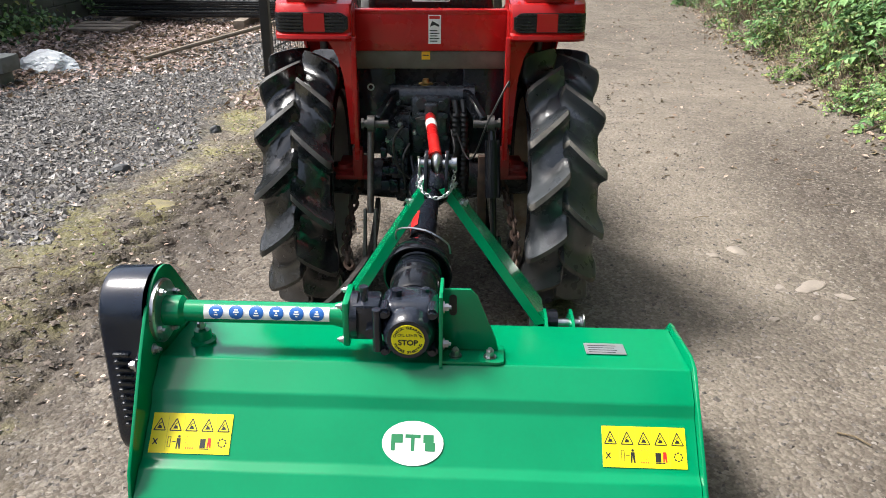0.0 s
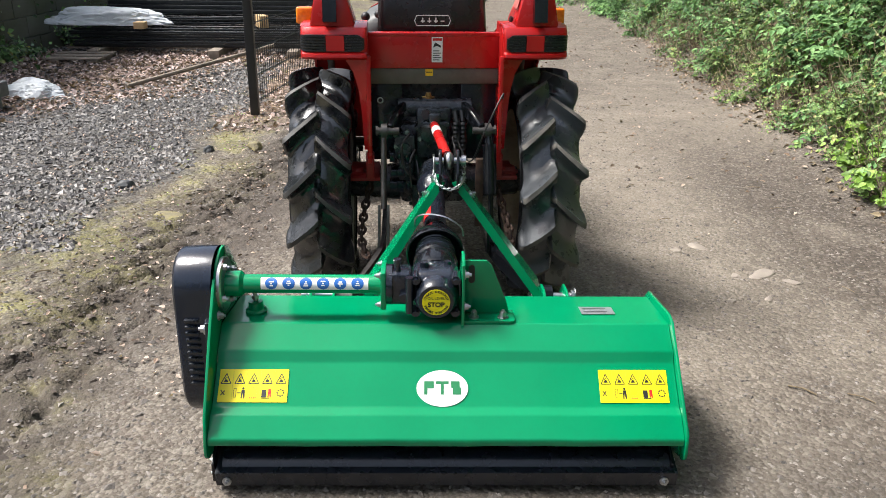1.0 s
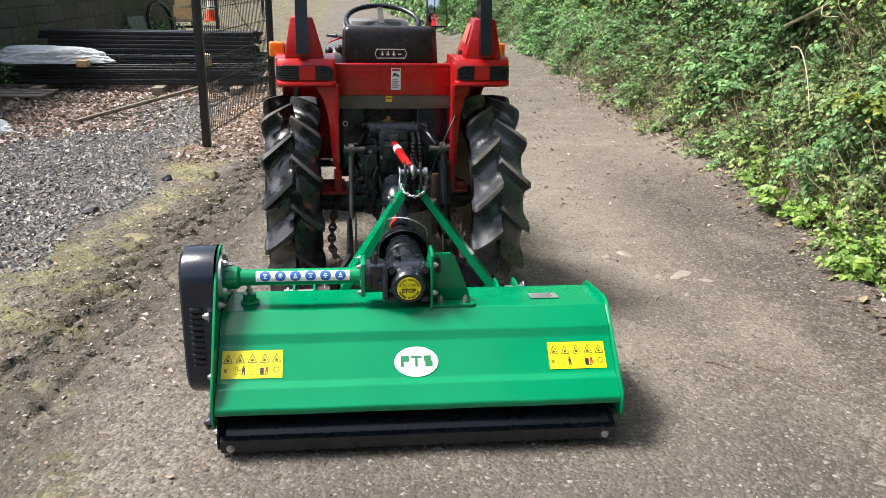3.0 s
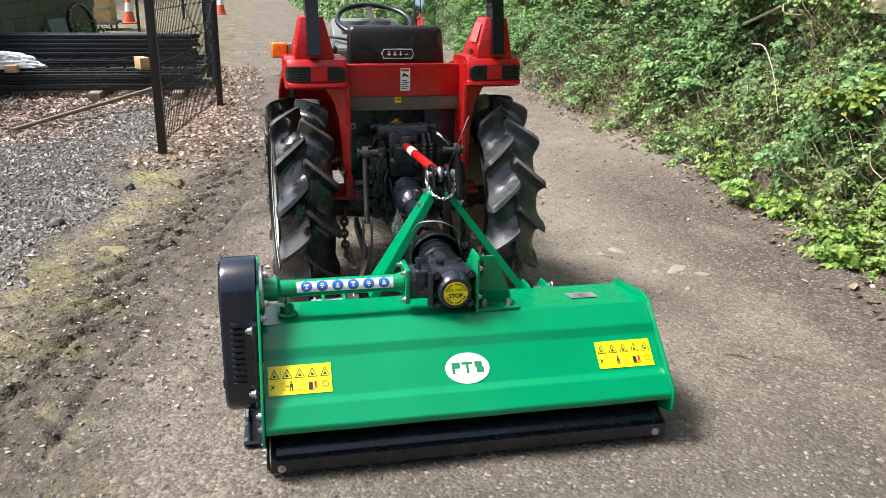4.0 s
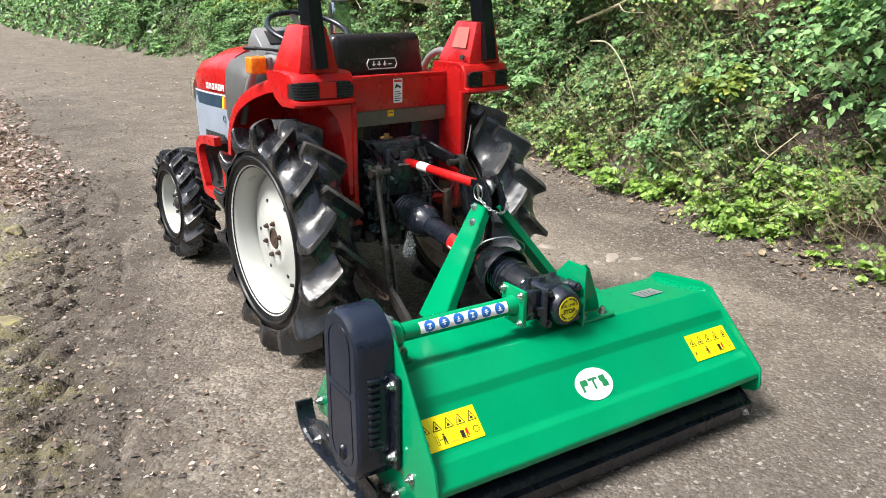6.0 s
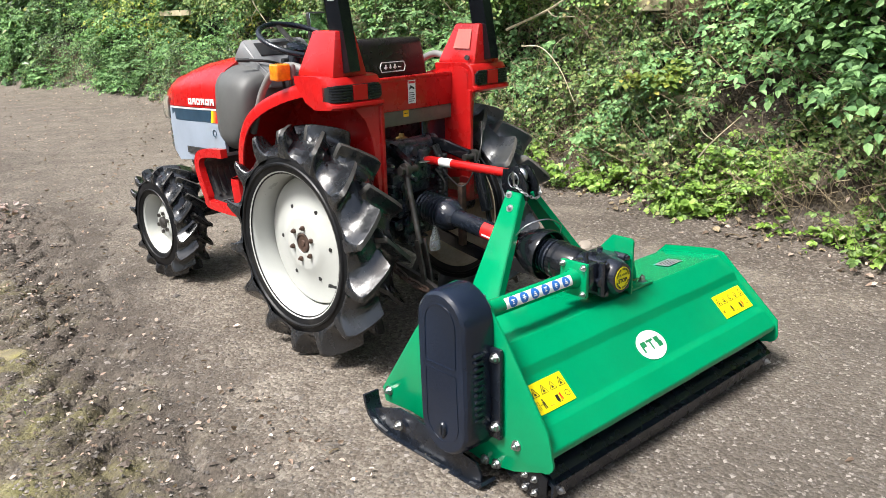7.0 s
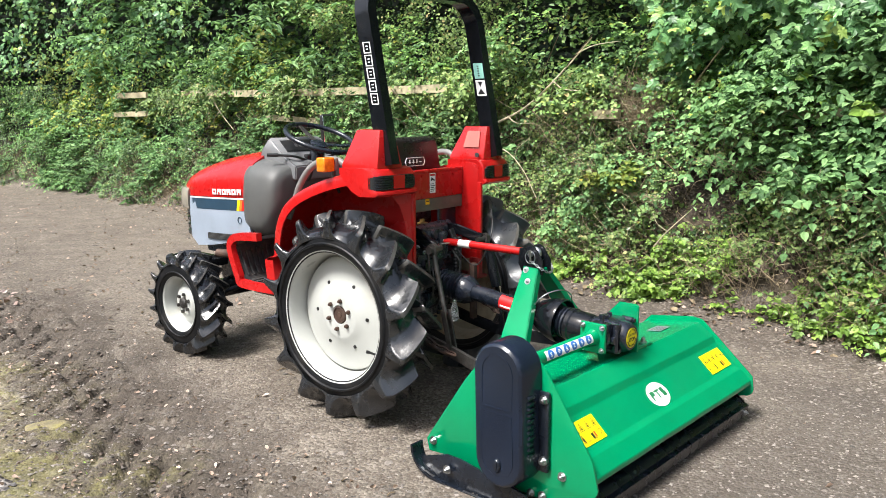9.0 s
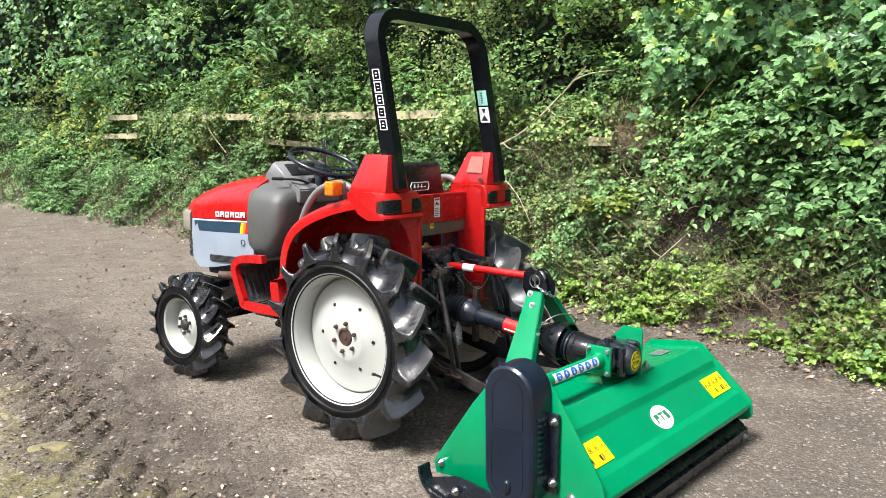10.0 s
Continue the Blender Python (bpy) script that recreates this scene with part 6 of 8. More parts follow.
for x0, x1 in ((-0.236, -0.115), (0.105, 0.236)):
    bm = nm()
    box(bm, (x0, 0.150, 0.575), (x1, 0.158, 0.868), 0.004)
    plate_ob = tp("back_panel", bm, CASTING, label="blue-black painted steel panel")
    if x0 < 0:
        bm = nm()
        lathe(bm, [(0.1498, 0.011), (0.147, 0.012), (0.147, 0.008), (0.1498, 0.007)], (-0.196, 0, 0.802), "y", 18)
        tp("hose_end", bm, STEEL, plate_ob)
bm = nm()
lathe(bm, [(0.785, 0.016), (0.800, 0.018), (0.802, 0.024), (0.815, 0.024), (0.818, 0.012), (0.83, 0.010), (0.832, 0.0005)], (-0.017, 0.143, 0), "z", 14)
tp("filler_cap", bm, BRASS, lift)
bm = nm()
box(bm, (-0.145, 0.06, 0.60), (-0.070, 0.16, 0.69), 0.008)
box(bm, (-0.130, 0.05, 0.52), (-0.075, 0.14, 0.60), 0.008)
box(bm, (-0.085, 0.07, 0.40), (0.010, 0.16, 0.50), 0.016)
rod(bm, (-0.110, 0.05, 0.645), (-0.110, 0.03, 0.645), 0.022, seg=16)
rod(bm, (-0.095, 0.05, 0.56), (-0.095, 0.035, 0.56), 0.016, seg=12)
for i in range(14):
    a = i * 0.449
    rod(bm, (-0.037 + 0.055 * math.cos(a), 0.07, 0.45 + 0.055 * math.sin(a)), (-0.037 + 0.055 * math.cos(a), 0.060, 0.45 + 0.055 * math.sin(a)), 0.007, seg=6)
for i in range(4):
    rod(bm, (-0.115 + 0.012 * i, 0.058, 0.605), (-0.115 + 0.012 * i, 0.052, 0.605), 0.004, seg=6)
    box(bm, (-0.118 + 0.012 * i, 0.048, 0.612), (-0.112 + 0.012 * i, 0.056, 0.640), 0.001)
box(bm, (0.02, 0.08, 0.42), (0.12, 0.2, 0.60), 0.02)
tp("rear_casting", bm, GREASY)
# valve block, studs, pipes and nuts crowded round the gearbox
r4 = random.Random(12)
for k in range(9):
    bm = nm()
    x, z = -0.15 + 0.028 * (k % 3) + r4.uniform(-0.006, 0.006), 0.50 + 0.055 * (k // 3) + r4.uniform(-0.01, 0.01)
    w, h = r4.uniform(0.009, 0.017), r4.uniform(0.014, 0.026)
    box(bm, (x - w, r4.uniform(0.035, 0.06), z - h), (x + w, 0.12, z + h), 0.004)
    tp("valve_section", bm, CASTING, lift)
for k in range(22):
    bm = nm()
    x, z = r4.uniform(-0.15, 0.12), r4.uniform(0.40, 0.80)
    y = 0.052 if abs(x) < 0.06 and z > 0.6 else 0.062
    d = r4.uniform(0.006, 0.010)
    rod(bm, (x, 0.10, z), (x, y, z), d, seg=6)
    rod(bm, (x, y + 0.002, z), (x, y - 0.008, z), d * 0.5, seg=8)
    tp("stud_nut", bm, (DARK_STEEL, GREASY, STEEL)[k % 3], lift)
for pts in ([(-0.09, 0.05, 0.70), (-0.12, 0.02, 0.66), (-0.11, 0.02, 0.58), (-0.07, 0.03, 0.53)], [(-0.07, 0.05, 0.64), (-0.09, 0.02, 0.60), (-0.085, 0.03, 0.50)], [(0.065, 0.04, 0.69), (0.075, 0.0, 0.63), (0.06, 0.02, 0.56)]):
    bm = nm()
    pipe(bm, pts, 0.0045, 8)
    tp("steel_pipe", bm, DARK_STEEL, lift)
for hx in (0.078, 0.104):
    bm = nm()
    lathe(bm, [(0.50 + 0.008 * q, 0.0095 if q % 2 else 0.0125) for q in range(32)], (hx, 0.028, 0), "z", 10)
    tp("ribbed_hose", bm, DECAL_BLACK, lift)
for k, pts in enumerate(([(0.075, 0.06, 0.78), (0.085, 0.03, 0.70), (0.080, 0.03, 0.60), (0.06, 0.06, 0.54)], [(0.100, 0.07, 0.78), (0.108, 0.03, 0.68), (0.098, 0.04, 0.58), (0.10, 0.08, 0.5)], [(-0.065, 0.05, 0.60), (-0.055, 0.02, 0.53), (-0.05, 0.03, 0.47), (-0.06, 0.07, 0.44)])):
    bm = nm()
    pipe(bm, pts, 0.010 if k < 2 else 0.006, 8)
    tp("hydraulic_hose", bm, DECAL_BLACK)
# lift arms, rods and lower links
for s in (-1, 1):
    bm = nm()
    sweep(bm, [Vector((s * 0.105, 0.125, 0.785)), Vector((s * 0.125, 0.06, 0.778)), Vector((s * 0.160, -0.055, 0.738))], rect(0.026, 0.045), up=Vector((s * 0.1, 0, 1)))
    bmesh.ops.bevel(bm, geom=list(bm.edges), offset=0.005, segments=1, affect="EDGES")
    arm = tp("lift_arm", bm, BLACK)
    bm = nm()
    rod(bm, (s * 0.130, -0.055, 0.735), (s * 0.205, -0.055, 0.735), 0.013, seg=12)
    rod(bm, (s * 0.172, -0.055, 0.735), (s * 0.194, -0.055, 0.735), 0.026, seg=16)
    rod(bm, (s * 0.205, -0.055, 0.735), (s * 0.212, -0.055, 0.735), 0.018, seg=6)
    tp("arm_pin", bm, DARK_STEEL, arm)
    bm = nm()
    if s < 0:
        rod(bm, (s * 0.184, -0.056, 0.735), (s * 0.188, -0.125, 0.470), 0.0105, seg=12)
        for dx in (-0.016, 0.016):
            sweep(bm, [Vector((s * 0.188 + dx, -0.125, 0.485)), Vector((s * 0.190 + dx, -0.150, 0.385)), Vector((s * 0.192 + dx, -0.165, 0.320))], rect(0.008, 0.024))
    else:
        rod(bm, (s * 0.184, -0.056, 0.735), (s * 0.188, -0.075, 0.685), 0.014, seg=12)
        rod(bm, (s * 0.188, -0.075, 0.690), (s * 0.192, -0.120, 0.520), 0.024, seg=18)
        rod(bm, (s * 0.192, -0.120, 0.525), (s * 0.196, -0.150, 0.38), 0.010, seg=12)
        for dx in (-0.016, 0.016):
            sweep(bm, [Vector((s * 0.196 + dx, -0.150, 0.40)), Vector((s * 0.198 + dx, -0.165, 0.315))], rect(0.008, 0.024))
    tp("lift_rod", bm, BLACK if s > 0 else DARK_STEEL)
    bm = nm()
    bmx = [Vector((s * 0.185, 0.18, 0.385)), Vector((s * 0.188, 0.0, 0.345)), Vector((s * 0.200, -0.16, 0.318)), Vector((s * 0.262, -0.36, 0.300)), Vector((s * 0.318, -0.50, 0.306))]
    sweep(bm, soft_path(bmx, 4), rect(0.016, 0.048))
    rod(bm, (s * 0.29, -0.525, 0.308), (s * 0.345, -0.525, 0.308), 0.034, seg=18)
    bmesh.ops.translate(bm, verts=bm.verts, vec=(0.0, 0, 0))
    tp("lower_link", bm, DARK_STEEL if s < 0 else BLACK)
    bm = nm()
    chain(bm, [(s * 0.235, 0.10, 0.50), (s * 0.258, 0.02, 0.43), (s * 0.270, -0.12, 0.36), (s * 0.250, -0.22, 0.325)], 0.045, 0.006)
    tp("check_chain", bm, RUST)
bm = nm()
box(bm, (0.150, -0.02, 0.36), (0.178, 0.005, 0.62), 0.003)
tp("stay_plate", bm, RUST)
bm = nm()
pipe(bm, [(0.06, 0.06, 0.74), (0.12, -0.05, 0.62), (0.17, -0.10, 0.75), (0.23, -0.06, 0.86), (0.235, -0.04, 0.845)], 0.003, 6)
tp("pull_cable", bm, DECAL_BLACK)

# top link between tractor and mower
link = empty("top_link", pose(0, 2.3, 0.74))
tagged(link, "red tubular top link with white label and steel ball ends", "top link")


def lpart(name, bm, material, parent, label=""):
    bmesh.ops.translate(bm, verts=bm.verts, vec=(0, -2.3, -0.74))
    return part(name, bm, material, parent, label)


A0, A1 = Vector((0.028, 2.075, 0.733)), Vector((-0.024, 2.61, 0.740))
ax = (A1 - A0)
bm = nm()
rod(bm, A0 + ax * 0.10, A0 + ax * 0.82, 0.0165, seg=18)
rod(bm, A0 + ax * 0.82, A0 + ax * 0.86, 0.0165, 0.011, seg=18)
body = lpart("tube", bm, RED, link)
bm = nm()
rod(bm, A0 + ax * 0.60, A0 + ax * 0.71, 0.0172, seg=18)
lpart("label_band", bm, WHITE, body)
bm = nm()
rod(bm, A0 + ax * 0.02, A0 + ax * 0.12, 0.011, seg=12)
ball(bm, A0, 0.028, 16, (0.62, 1, 1))
lpart("ball_end", bm, STEEL, link)
bm = nm()
rod(bm, A0 + ax * 0.84, A0 + ax * 0.98, 0.011, seg=12)
ball(bm, A1, 0.024, 14, (0.7, 1, 1))
sweep(bm, [A0 + ax * 0.80 + Vector((0, 0, 0.0)), A0 + ax * 0.86 + Vector((-0.035, 0, -0.006))], rect(0.03, 0.004))
lpart("threaded_end", bm, STEEL, link)

# drive shaft
shaft = empty("drive_shaft", pose(0, 2.2, 0.5))
tagged(shaft, "black guarded drive shaft with ribbed cones and red label", "drive shaft")


def spart(name, bm, material, parent, label=""):
    bmesh.ops.translate(bm, verts=bm.verts, vec=(0, -2.2, -0.5))
    return part(name, bm, material, parent, label, 30)


B0, B1 = Vector((-0.013, 1.82, 0.474)), Vector((-0.012, 2.62, 0.560))
bx = (B1 - B0)
turn_ = bx.to_track_quat("Z", "Y").to_matrix().to_4x4()


def along(profile, seg=32):
    bm = nm()
    lathe(bm, profile, (0, 0, 0), "z", seg)
    bm.transform(Matrix.Translation(B0) @ turn_)
    return bm


tube_ = spart("guard_tube", along([(0.10, 0.001), (0.10, 0.036), (0.66, 0.034), (0.66, 0.001)]), BLACK_PLASTIC, shaft)


def shaft_patch(z0, z1, a0, a1, r):
    bm = nm()
    rows = [[bm.verts.new((r * math.cos(radians(a)), r * math.sin(radians(a)), z)) for z in (z0, z1)] for a in np.linspace(a0, a1, 12)]
    for p, q in zip(rows, rows[1:]):
        bm.faces.new((p[0], p[1], q[1], q[0]))
    bm.transform(Matrix.Translation(B0) @ turn_)
    return bm


facing = turn_.to_3x3().inverted() @ Vector((-0.95, 0.0, 0.32))
lean = math.degrees(math.atan2(facing.y, facing.x))
spart("red_label", shaft_patch(0.305, 0.390, lean - 48, lean + 48, 0.0376), DECAL_RED, tube_)
spart("white_print", shaft_patch(0.315, 0.380, lean - 34, lean - 22, 0.0382), WHITE, tube_)
spart("gearbox_sleeve", along([(-0.045, 0.044), (-0.045, 0.060), (-0.036, 0.063), (0.030, 0.062), (0.036, 0.066), (0.052, 0.066), (0.058, 0.060), (0.058, 0.030)], 40), BLACK, shaft, "smooth glossy black shaft guard sleeve")
ribs = [(0.050, 0.044)]
for i in range(6):
    ribs += [(0.058 + i * 0.017, 0.053), (0.062 + i * 0.017, 0.063 - i * 0.001), (0.068 + i * 0.017, 0.063 - i * 0.001), (0.072 + i * 0.017, 0.053)]
ribs += [(0.165, 0.042)]
spart("bellows", along(ribs, 40), CASTING, shaft, "black ribbed rubber bellows")
spart("mower_cone", along([(0.120, 0.050), (0.112, 0.070), (0.096, 0.080), (0.088, 0.083), (0.088, 0.087), (0.096, 0.089), (0.120, 0.087), (0.145, 0.080), (0.170, 0.070), (0.192, 0.060), (0.208, 0.048), (0.246, 0.043), (0.250, 0.036)], 48), BLACK, shaft, "wide black bell-shaped guard cone")
ribs = [(0.545, 0.037), (0.556, 0.046), (0.574, 0.056), (0.592, 0.063), (0.606, 0.064)]
for i in range(7):
    ribs += [(0.612 + i * 0.019, 0.055), (0.616 + i * 0.019, 0.065 - i * 0.001), (0.622 + i * 0.019, 0.065 - i * 0.001), (0.627 + i * 0.019, 0.055)]
ribs += [(0.755, 0.05), (0.80, 0.048), (0.80, 0.001)]
spart("tractor_cone", along(ribs), CASTING, shaft, "black ribbed guard cone")
bm = nm()
lathe(bm, [(0.248, 0.036), (0.248, 0.039), (0.252, 0.039), (0.252, 0.036)], (0, 0, 0), "z", 24)
bm.transform(Matrix.Translation(B0) @ turn_)
spart("clip_ring", bm, STEEL, tube_)
bm = nm()
pipe(bm, [(-0.075, 2.05, 0.49), (-0.07, 1.97, 0.585), (0.0, 1.93, 0.605), (0.060, 1.92, 0.575), (0.070, 1.93, 0.54)], 0.0025, 6)
spart("tether", bm, STEEL, tube_)

# bag of pins hung on the shaft
bag = empty("parts_bag", pose(-0.06, 2.44, 0.42))
tagged(bag, "small clear plastic bag of metal pins", "bag")
bm = nm()
rows = []
for z, w, d in ((0.085, 0.006, 0.004), (0.06, 0.012, 0.008), (0.03, 0.022, 0.013), (0.0, 0.027, 0.014), (-0.02, 0.022, 0.009)):
    rows.append([Vector((w * math.cos(t) * (1 + 0.15 * math.sin(3 * t)), d * math.sin(t), z)) for t in np.linspace(0, 2 * np.pi, 15)[:-1]])
loft(bm, rows)
part("pouch", bm, CLEAR, bag)
bm = nm()
r = random.Random(3)
for i in range(16):
    p = Vector((r.uniform(-0.017, 0.017), r.uniform(-0.006, 0.006), r.uniform(-0.014, 0.016)))
    d = Vector((r.uniform(-1, 1), r.uniform(-1, 1), r.uniform(-1, 1))).normalized() * 0.008
    rod(bm, p - d, p + d, 0.0022, seg=6)
part("pins", bm, STEEL, bag)
bm = nm()
rod(bm, (0, 0, 0.08), (0.02, 0.0, 0.125), 0.0015, seg=6)
part("tie", bm, WHITE, bag)
# ---- flail mower ----
MY = 1.65
mower = empty("flail_mower", pose(0, MY, 0))
tagged(mower, "green flail mower with black belt cover hitched to the tractor", "mower")


def mpart(name, bm, material, parent=None, label="", smooth=38):
    bmesh.ops.translate(bm, verts=bm.verts, vec=(0, -MY, 0))
    return part(name, bm, material, parent or mower, label, smooth)


XL, XR = -0.600, 0.632
SHELL = [(1.86, 0.372), (1.632, 0.398), (1.565, 0.349), (1.551, 0.322), (1.462, 0.240), (1.438, 0.231), (1.392, 0.188), (1.390, 0.174)]


bm = nm()
soft = []
for i, p in enumerate(SHELL):
    if 0 < i < len(SHELL) - 1:
        a, b, c = Vector(SHELL[i - 1]), Vector(p), Vector(SHELL[i + 1])
        r = min(0.0035, (a - b).length * 0.3, (c - b).length * 0.3)
        da, dc = (a - b).normalized(), (c - b).normalized()
        q0, q1 = b + da * r, b + dc * r
        soft += [tuple(b + da * r * 1.5), tuple(q0), tuple((q0 + q1 + b * 2) / 4), tuple(q1), tuple(b + dc * r * 1.5)]
    else:
        soft.append(p)
outline = soft + [(y + 0.004, z - 0.007) for y, z in soft[::-1]]
nx = 24
cols = []
for i in range(nx + 1):
    x = XL + 0.006 + (XR - XL - 0.012) * i / nx
    cols.append([bm.verts.new((x, y, z + 0.0006 * math.sin(i * 0.9) + 0.0004 * math.sin(i * 2.3))) for k, (y, z) in enumerate(outline)])
for a, b in zip(cols, cols[1:]):
    for k in range(len(outline)):
        j = (k + 1) % len(outline)
        bm.faces.new((a[k], a[j], b[j], b[k]))
bm.faces.new(cols[0])
bm.faces.new(cols[-1][::-1])
bmesh.ops.recalc_face_normals(bm, faces=bm.faces)
mpart("hood_shell", bm, GREEN, smooth=50)

# side plates
left_side = [(2.10, 0.13), (2.088, 0.085), (1.96, 0.095), (1.89, 0.09), (1.63, 0.058), (1.52, 0.079)] + arc(1.415, 0.155, 0.034, 275, 175, 5) + [(1.404, 0.245), (1.548, 0.455), (1.610, 0.535)] + arc(1.712, 0.487, 0.100, 150, 35, 10) + [(1.92, 0.390)]
bm = nm()
plate(bm, left_side, 0.008, in_x(XL - 0.004), 0.0015)
sp = mpart("side_plate", bm, GREEN)
right_side = [(2.08, 0.13), (2.06, 0.09), (1.63, 0.07), (1.50, 0.09)] + arc(1.415, 0.150, 0.034, 275, 175, 5) + [(1.388, 0.205), (1.618, 0.412), (1.66, 0.418), (1.86, 0.392), (1.92, 0.33)]
bm = nm()
plate(bm, right_side, 0.008, in_x(XR - 0.004), 0.0015)
mpart("side_plate", bm, GREEN)
# front sheet and underside, dark inside
bm = nm()
plate(bm, [(XL, 0.37), (XR, 0.37), (XR, 0.16), (XL, 0.16)], 0.006, in_y(1.86), 0.001)
mpart("front_sheet", bm, GREEN)
bm = nm()
rod(bm, (XL + 0.02, 1.66, 0.19), (XR - 0.02, 1.66, 0.19), 0.055, seg=20)
for i in range(18):
    a = i * 2.4
    x = XL + 0.06 + i * 0.066
    d = Vector((0, math.cos(a), math.sin(a)))
    box(bm, (-0.02, -0.006, 0), (0.02, 0.006, 0.075), 0.002, m=Matrix.Translation(Vector((x, 1.66, 0.19)) + d * 0.05) @ d.to_track_quat("Z", "X").to_matrix().to_4x4())
mpart("flail_rotor", bm, BLACK)
# rear flap: folded plate with end brackets
bm = nm()
prof = [(1.56, 0.135), (1.405, 0.088), (1.392, 0.084), (1.397, 0.042), (1.404, 0.042), (1.402, 0.074), (1.41, 0.080), (1.56, 0.127)]
cols = [[bm.verts.new((x, y, z)) for y, z in prof] for x in (-0.585, 0.0, 0.622)]
for a, b in zip(cols, cols[1:]):
    for k in range(len(prof)):
        bm.faces.new((a[k], a[(k + 1) % len(prof)], b[(k + 1) % len(prof)], b[k]))
bm.faces.new(cols[0]), bm.faces.new(cols[-1][::-1])
bmesh.ops.recalc_face_normals(bm, faces=bm.faces)
flap = mpart("rear_flap", bm, BLACK_PLASTIC, label="black folded steel rear flap with scuffed paint")
bm = nm()
rod(bm, (-0.57, 1.452, 0.068), (0.605, 1.452, 0.068), 0.047, seg=20)
mpart("rear_roller", bm, BLACK_PLASTIC)
for x in (-0.597, 0.606):
    bm = nm()
    plate(bm, [(1.575, 0.075), (1.50, 0.030), (1.455, 0.022), (1.41, 0.045), (1.408, 0.10), (1.46, 0.135), (1.57, 0.13)], 0.008, in_x(x), 0.001)
    br = mpart("roller_bracket", bm, BLACK)
    sx = -1 if x < 0 else 1
    for y, z in ((1.485, 0.085), (1.45, 0.085), (1.485, 0.045), (1.45, 0.043)):
        bm = nm()
        bolt(bm, (x + (0.008 if sx > 0 else 0), y, z), (sx, 0, 0), 0.007, 0.006)
        mpart("bolt", bm, STEEL, br)
for x in (-0.556, 0.588):
    bm = nm()
    bolt(bm, (x, 1.394, 0.058), (0, -1, 0), 0.008, 0.006)
    mpart("bolt", bm, STEEL, flap)

# belt cover
CY, CT, CB = 1.694, 0.494, 0.205


def stadium(r0, r1, n=12):
    return arc(CY, CT, r0, 0, 180, n) + arc(CY - 0.006, CB, r1, 180, 360, n)


bm = nm()
rings = []
for x, r in ((-0.606, 0.1), (-0.692, 0.098), (-0.704, 0.094), (-0.711, 0.086)):
    rings.append([bm.verts.new((x, y, z)) for y, z in stadium(r, r)])
for a, b in zip(rings, rings[1:]):
    for k in range(len(a)):
        bm.faces.new((a[k], a[(k + 1) % len(a)], b[(k + 1) % len(a)], b[k]))
bm.faces.new(rings[-1])
bmesh.ops.recalc_face_normals(bm, faces=bm.faces)
cover = mpart("belt_cover", bm, COVER, label="moulded black plastic belt cover with louvred edge", smooth=30)
bm = nm()
ridge = [(-0.7115, y, z) for y, z in arc(CY, CT, 0.060, 0, 180, 12) + [(CY - 0.06, 0.385), (CY - 0.052, 0.378), (CY + 0.052, 0.378), (CY + 0.06, 0.385)]]
sweep(bm, ridge, rect(0.005, 0.003), closed=True, up=Vector((1, 0, 0)))
ridge = [(-0.7115, y, z) for y, z in [(CY - 0.06, 0.36), (CY + 0.06, 0.36)] + arc(CY - 0.003, CB + 0.005, 0.063, 0, -180, 12)]
sweep(bm, ridge, rect(0.004, 0.002), closed=True, up=Vector((1, 0, 0)))
mpart("panel_ridge", bm, COVER, cover)
for i in range(11):
    bm = nm()
    z = 0.235 + i * 0.019
    box(bm, (-0.684, CY - 0.110, z - 0.005), (-0.645, CY - 0.092, z + 0.005), 0.0045)
    mpart("louvre", bm, BLACK_PLASTIC, cover)
bm = nm()
box(bm, (-0.622, 1.555, 0.165), (-0.606, 1.602, 0.435), 0.006)
mpart("flange", bm, BLACK_PLASTIC, cover)
bm = nm()
lathe(bm, [(-0.719, 0.001), (-0.719, 0.015), (-0.714, 0.019), (-0.708, 0.020)], (0, CY - 0.005, 0.185), "x", 20)
bmesh.ops.scale(bm, vec=(1, 0.8, 1.25), space=Matrix.Translation((0, -(CY - 0.005), -0.185)), verts=bm.verts)
box(bm, (-0.722, CY - 0.009, 0.170), (-0.717, CY - 0.001, 0.200), 0.002)
mpart("lock_knob", bm, BLACK_PLASTIC, cover)
for y, z, x in ((1.572, 0.41, -0.622), (1.572, 0.205, -0.622), (1.51, 0.165, -0.604), (1.585, 0.075, -0.604), (1.63, 0.07, -0.604), (2.065, 0.13, -0.604), (1.945, 0.075, -0.665)):
    bm = nm()
    bolt(bm, (x, y, z), (-1, 0, 0), 0.0105, 0.010)
    mpart("bolt", bm, STEEL, label="zinc-plated hexagon bolt")
for y, z in ((1.60, 0.43), (1.575, 0.20), (1.50, 0.155), (1.60, 0.09)):
    bm = nm()
    bolt(bm, (XL + 0.004, y + 0.01, z), (1, 0, 0), 0.009, 0.010)
    mpart("bolt", bm, STEEL)

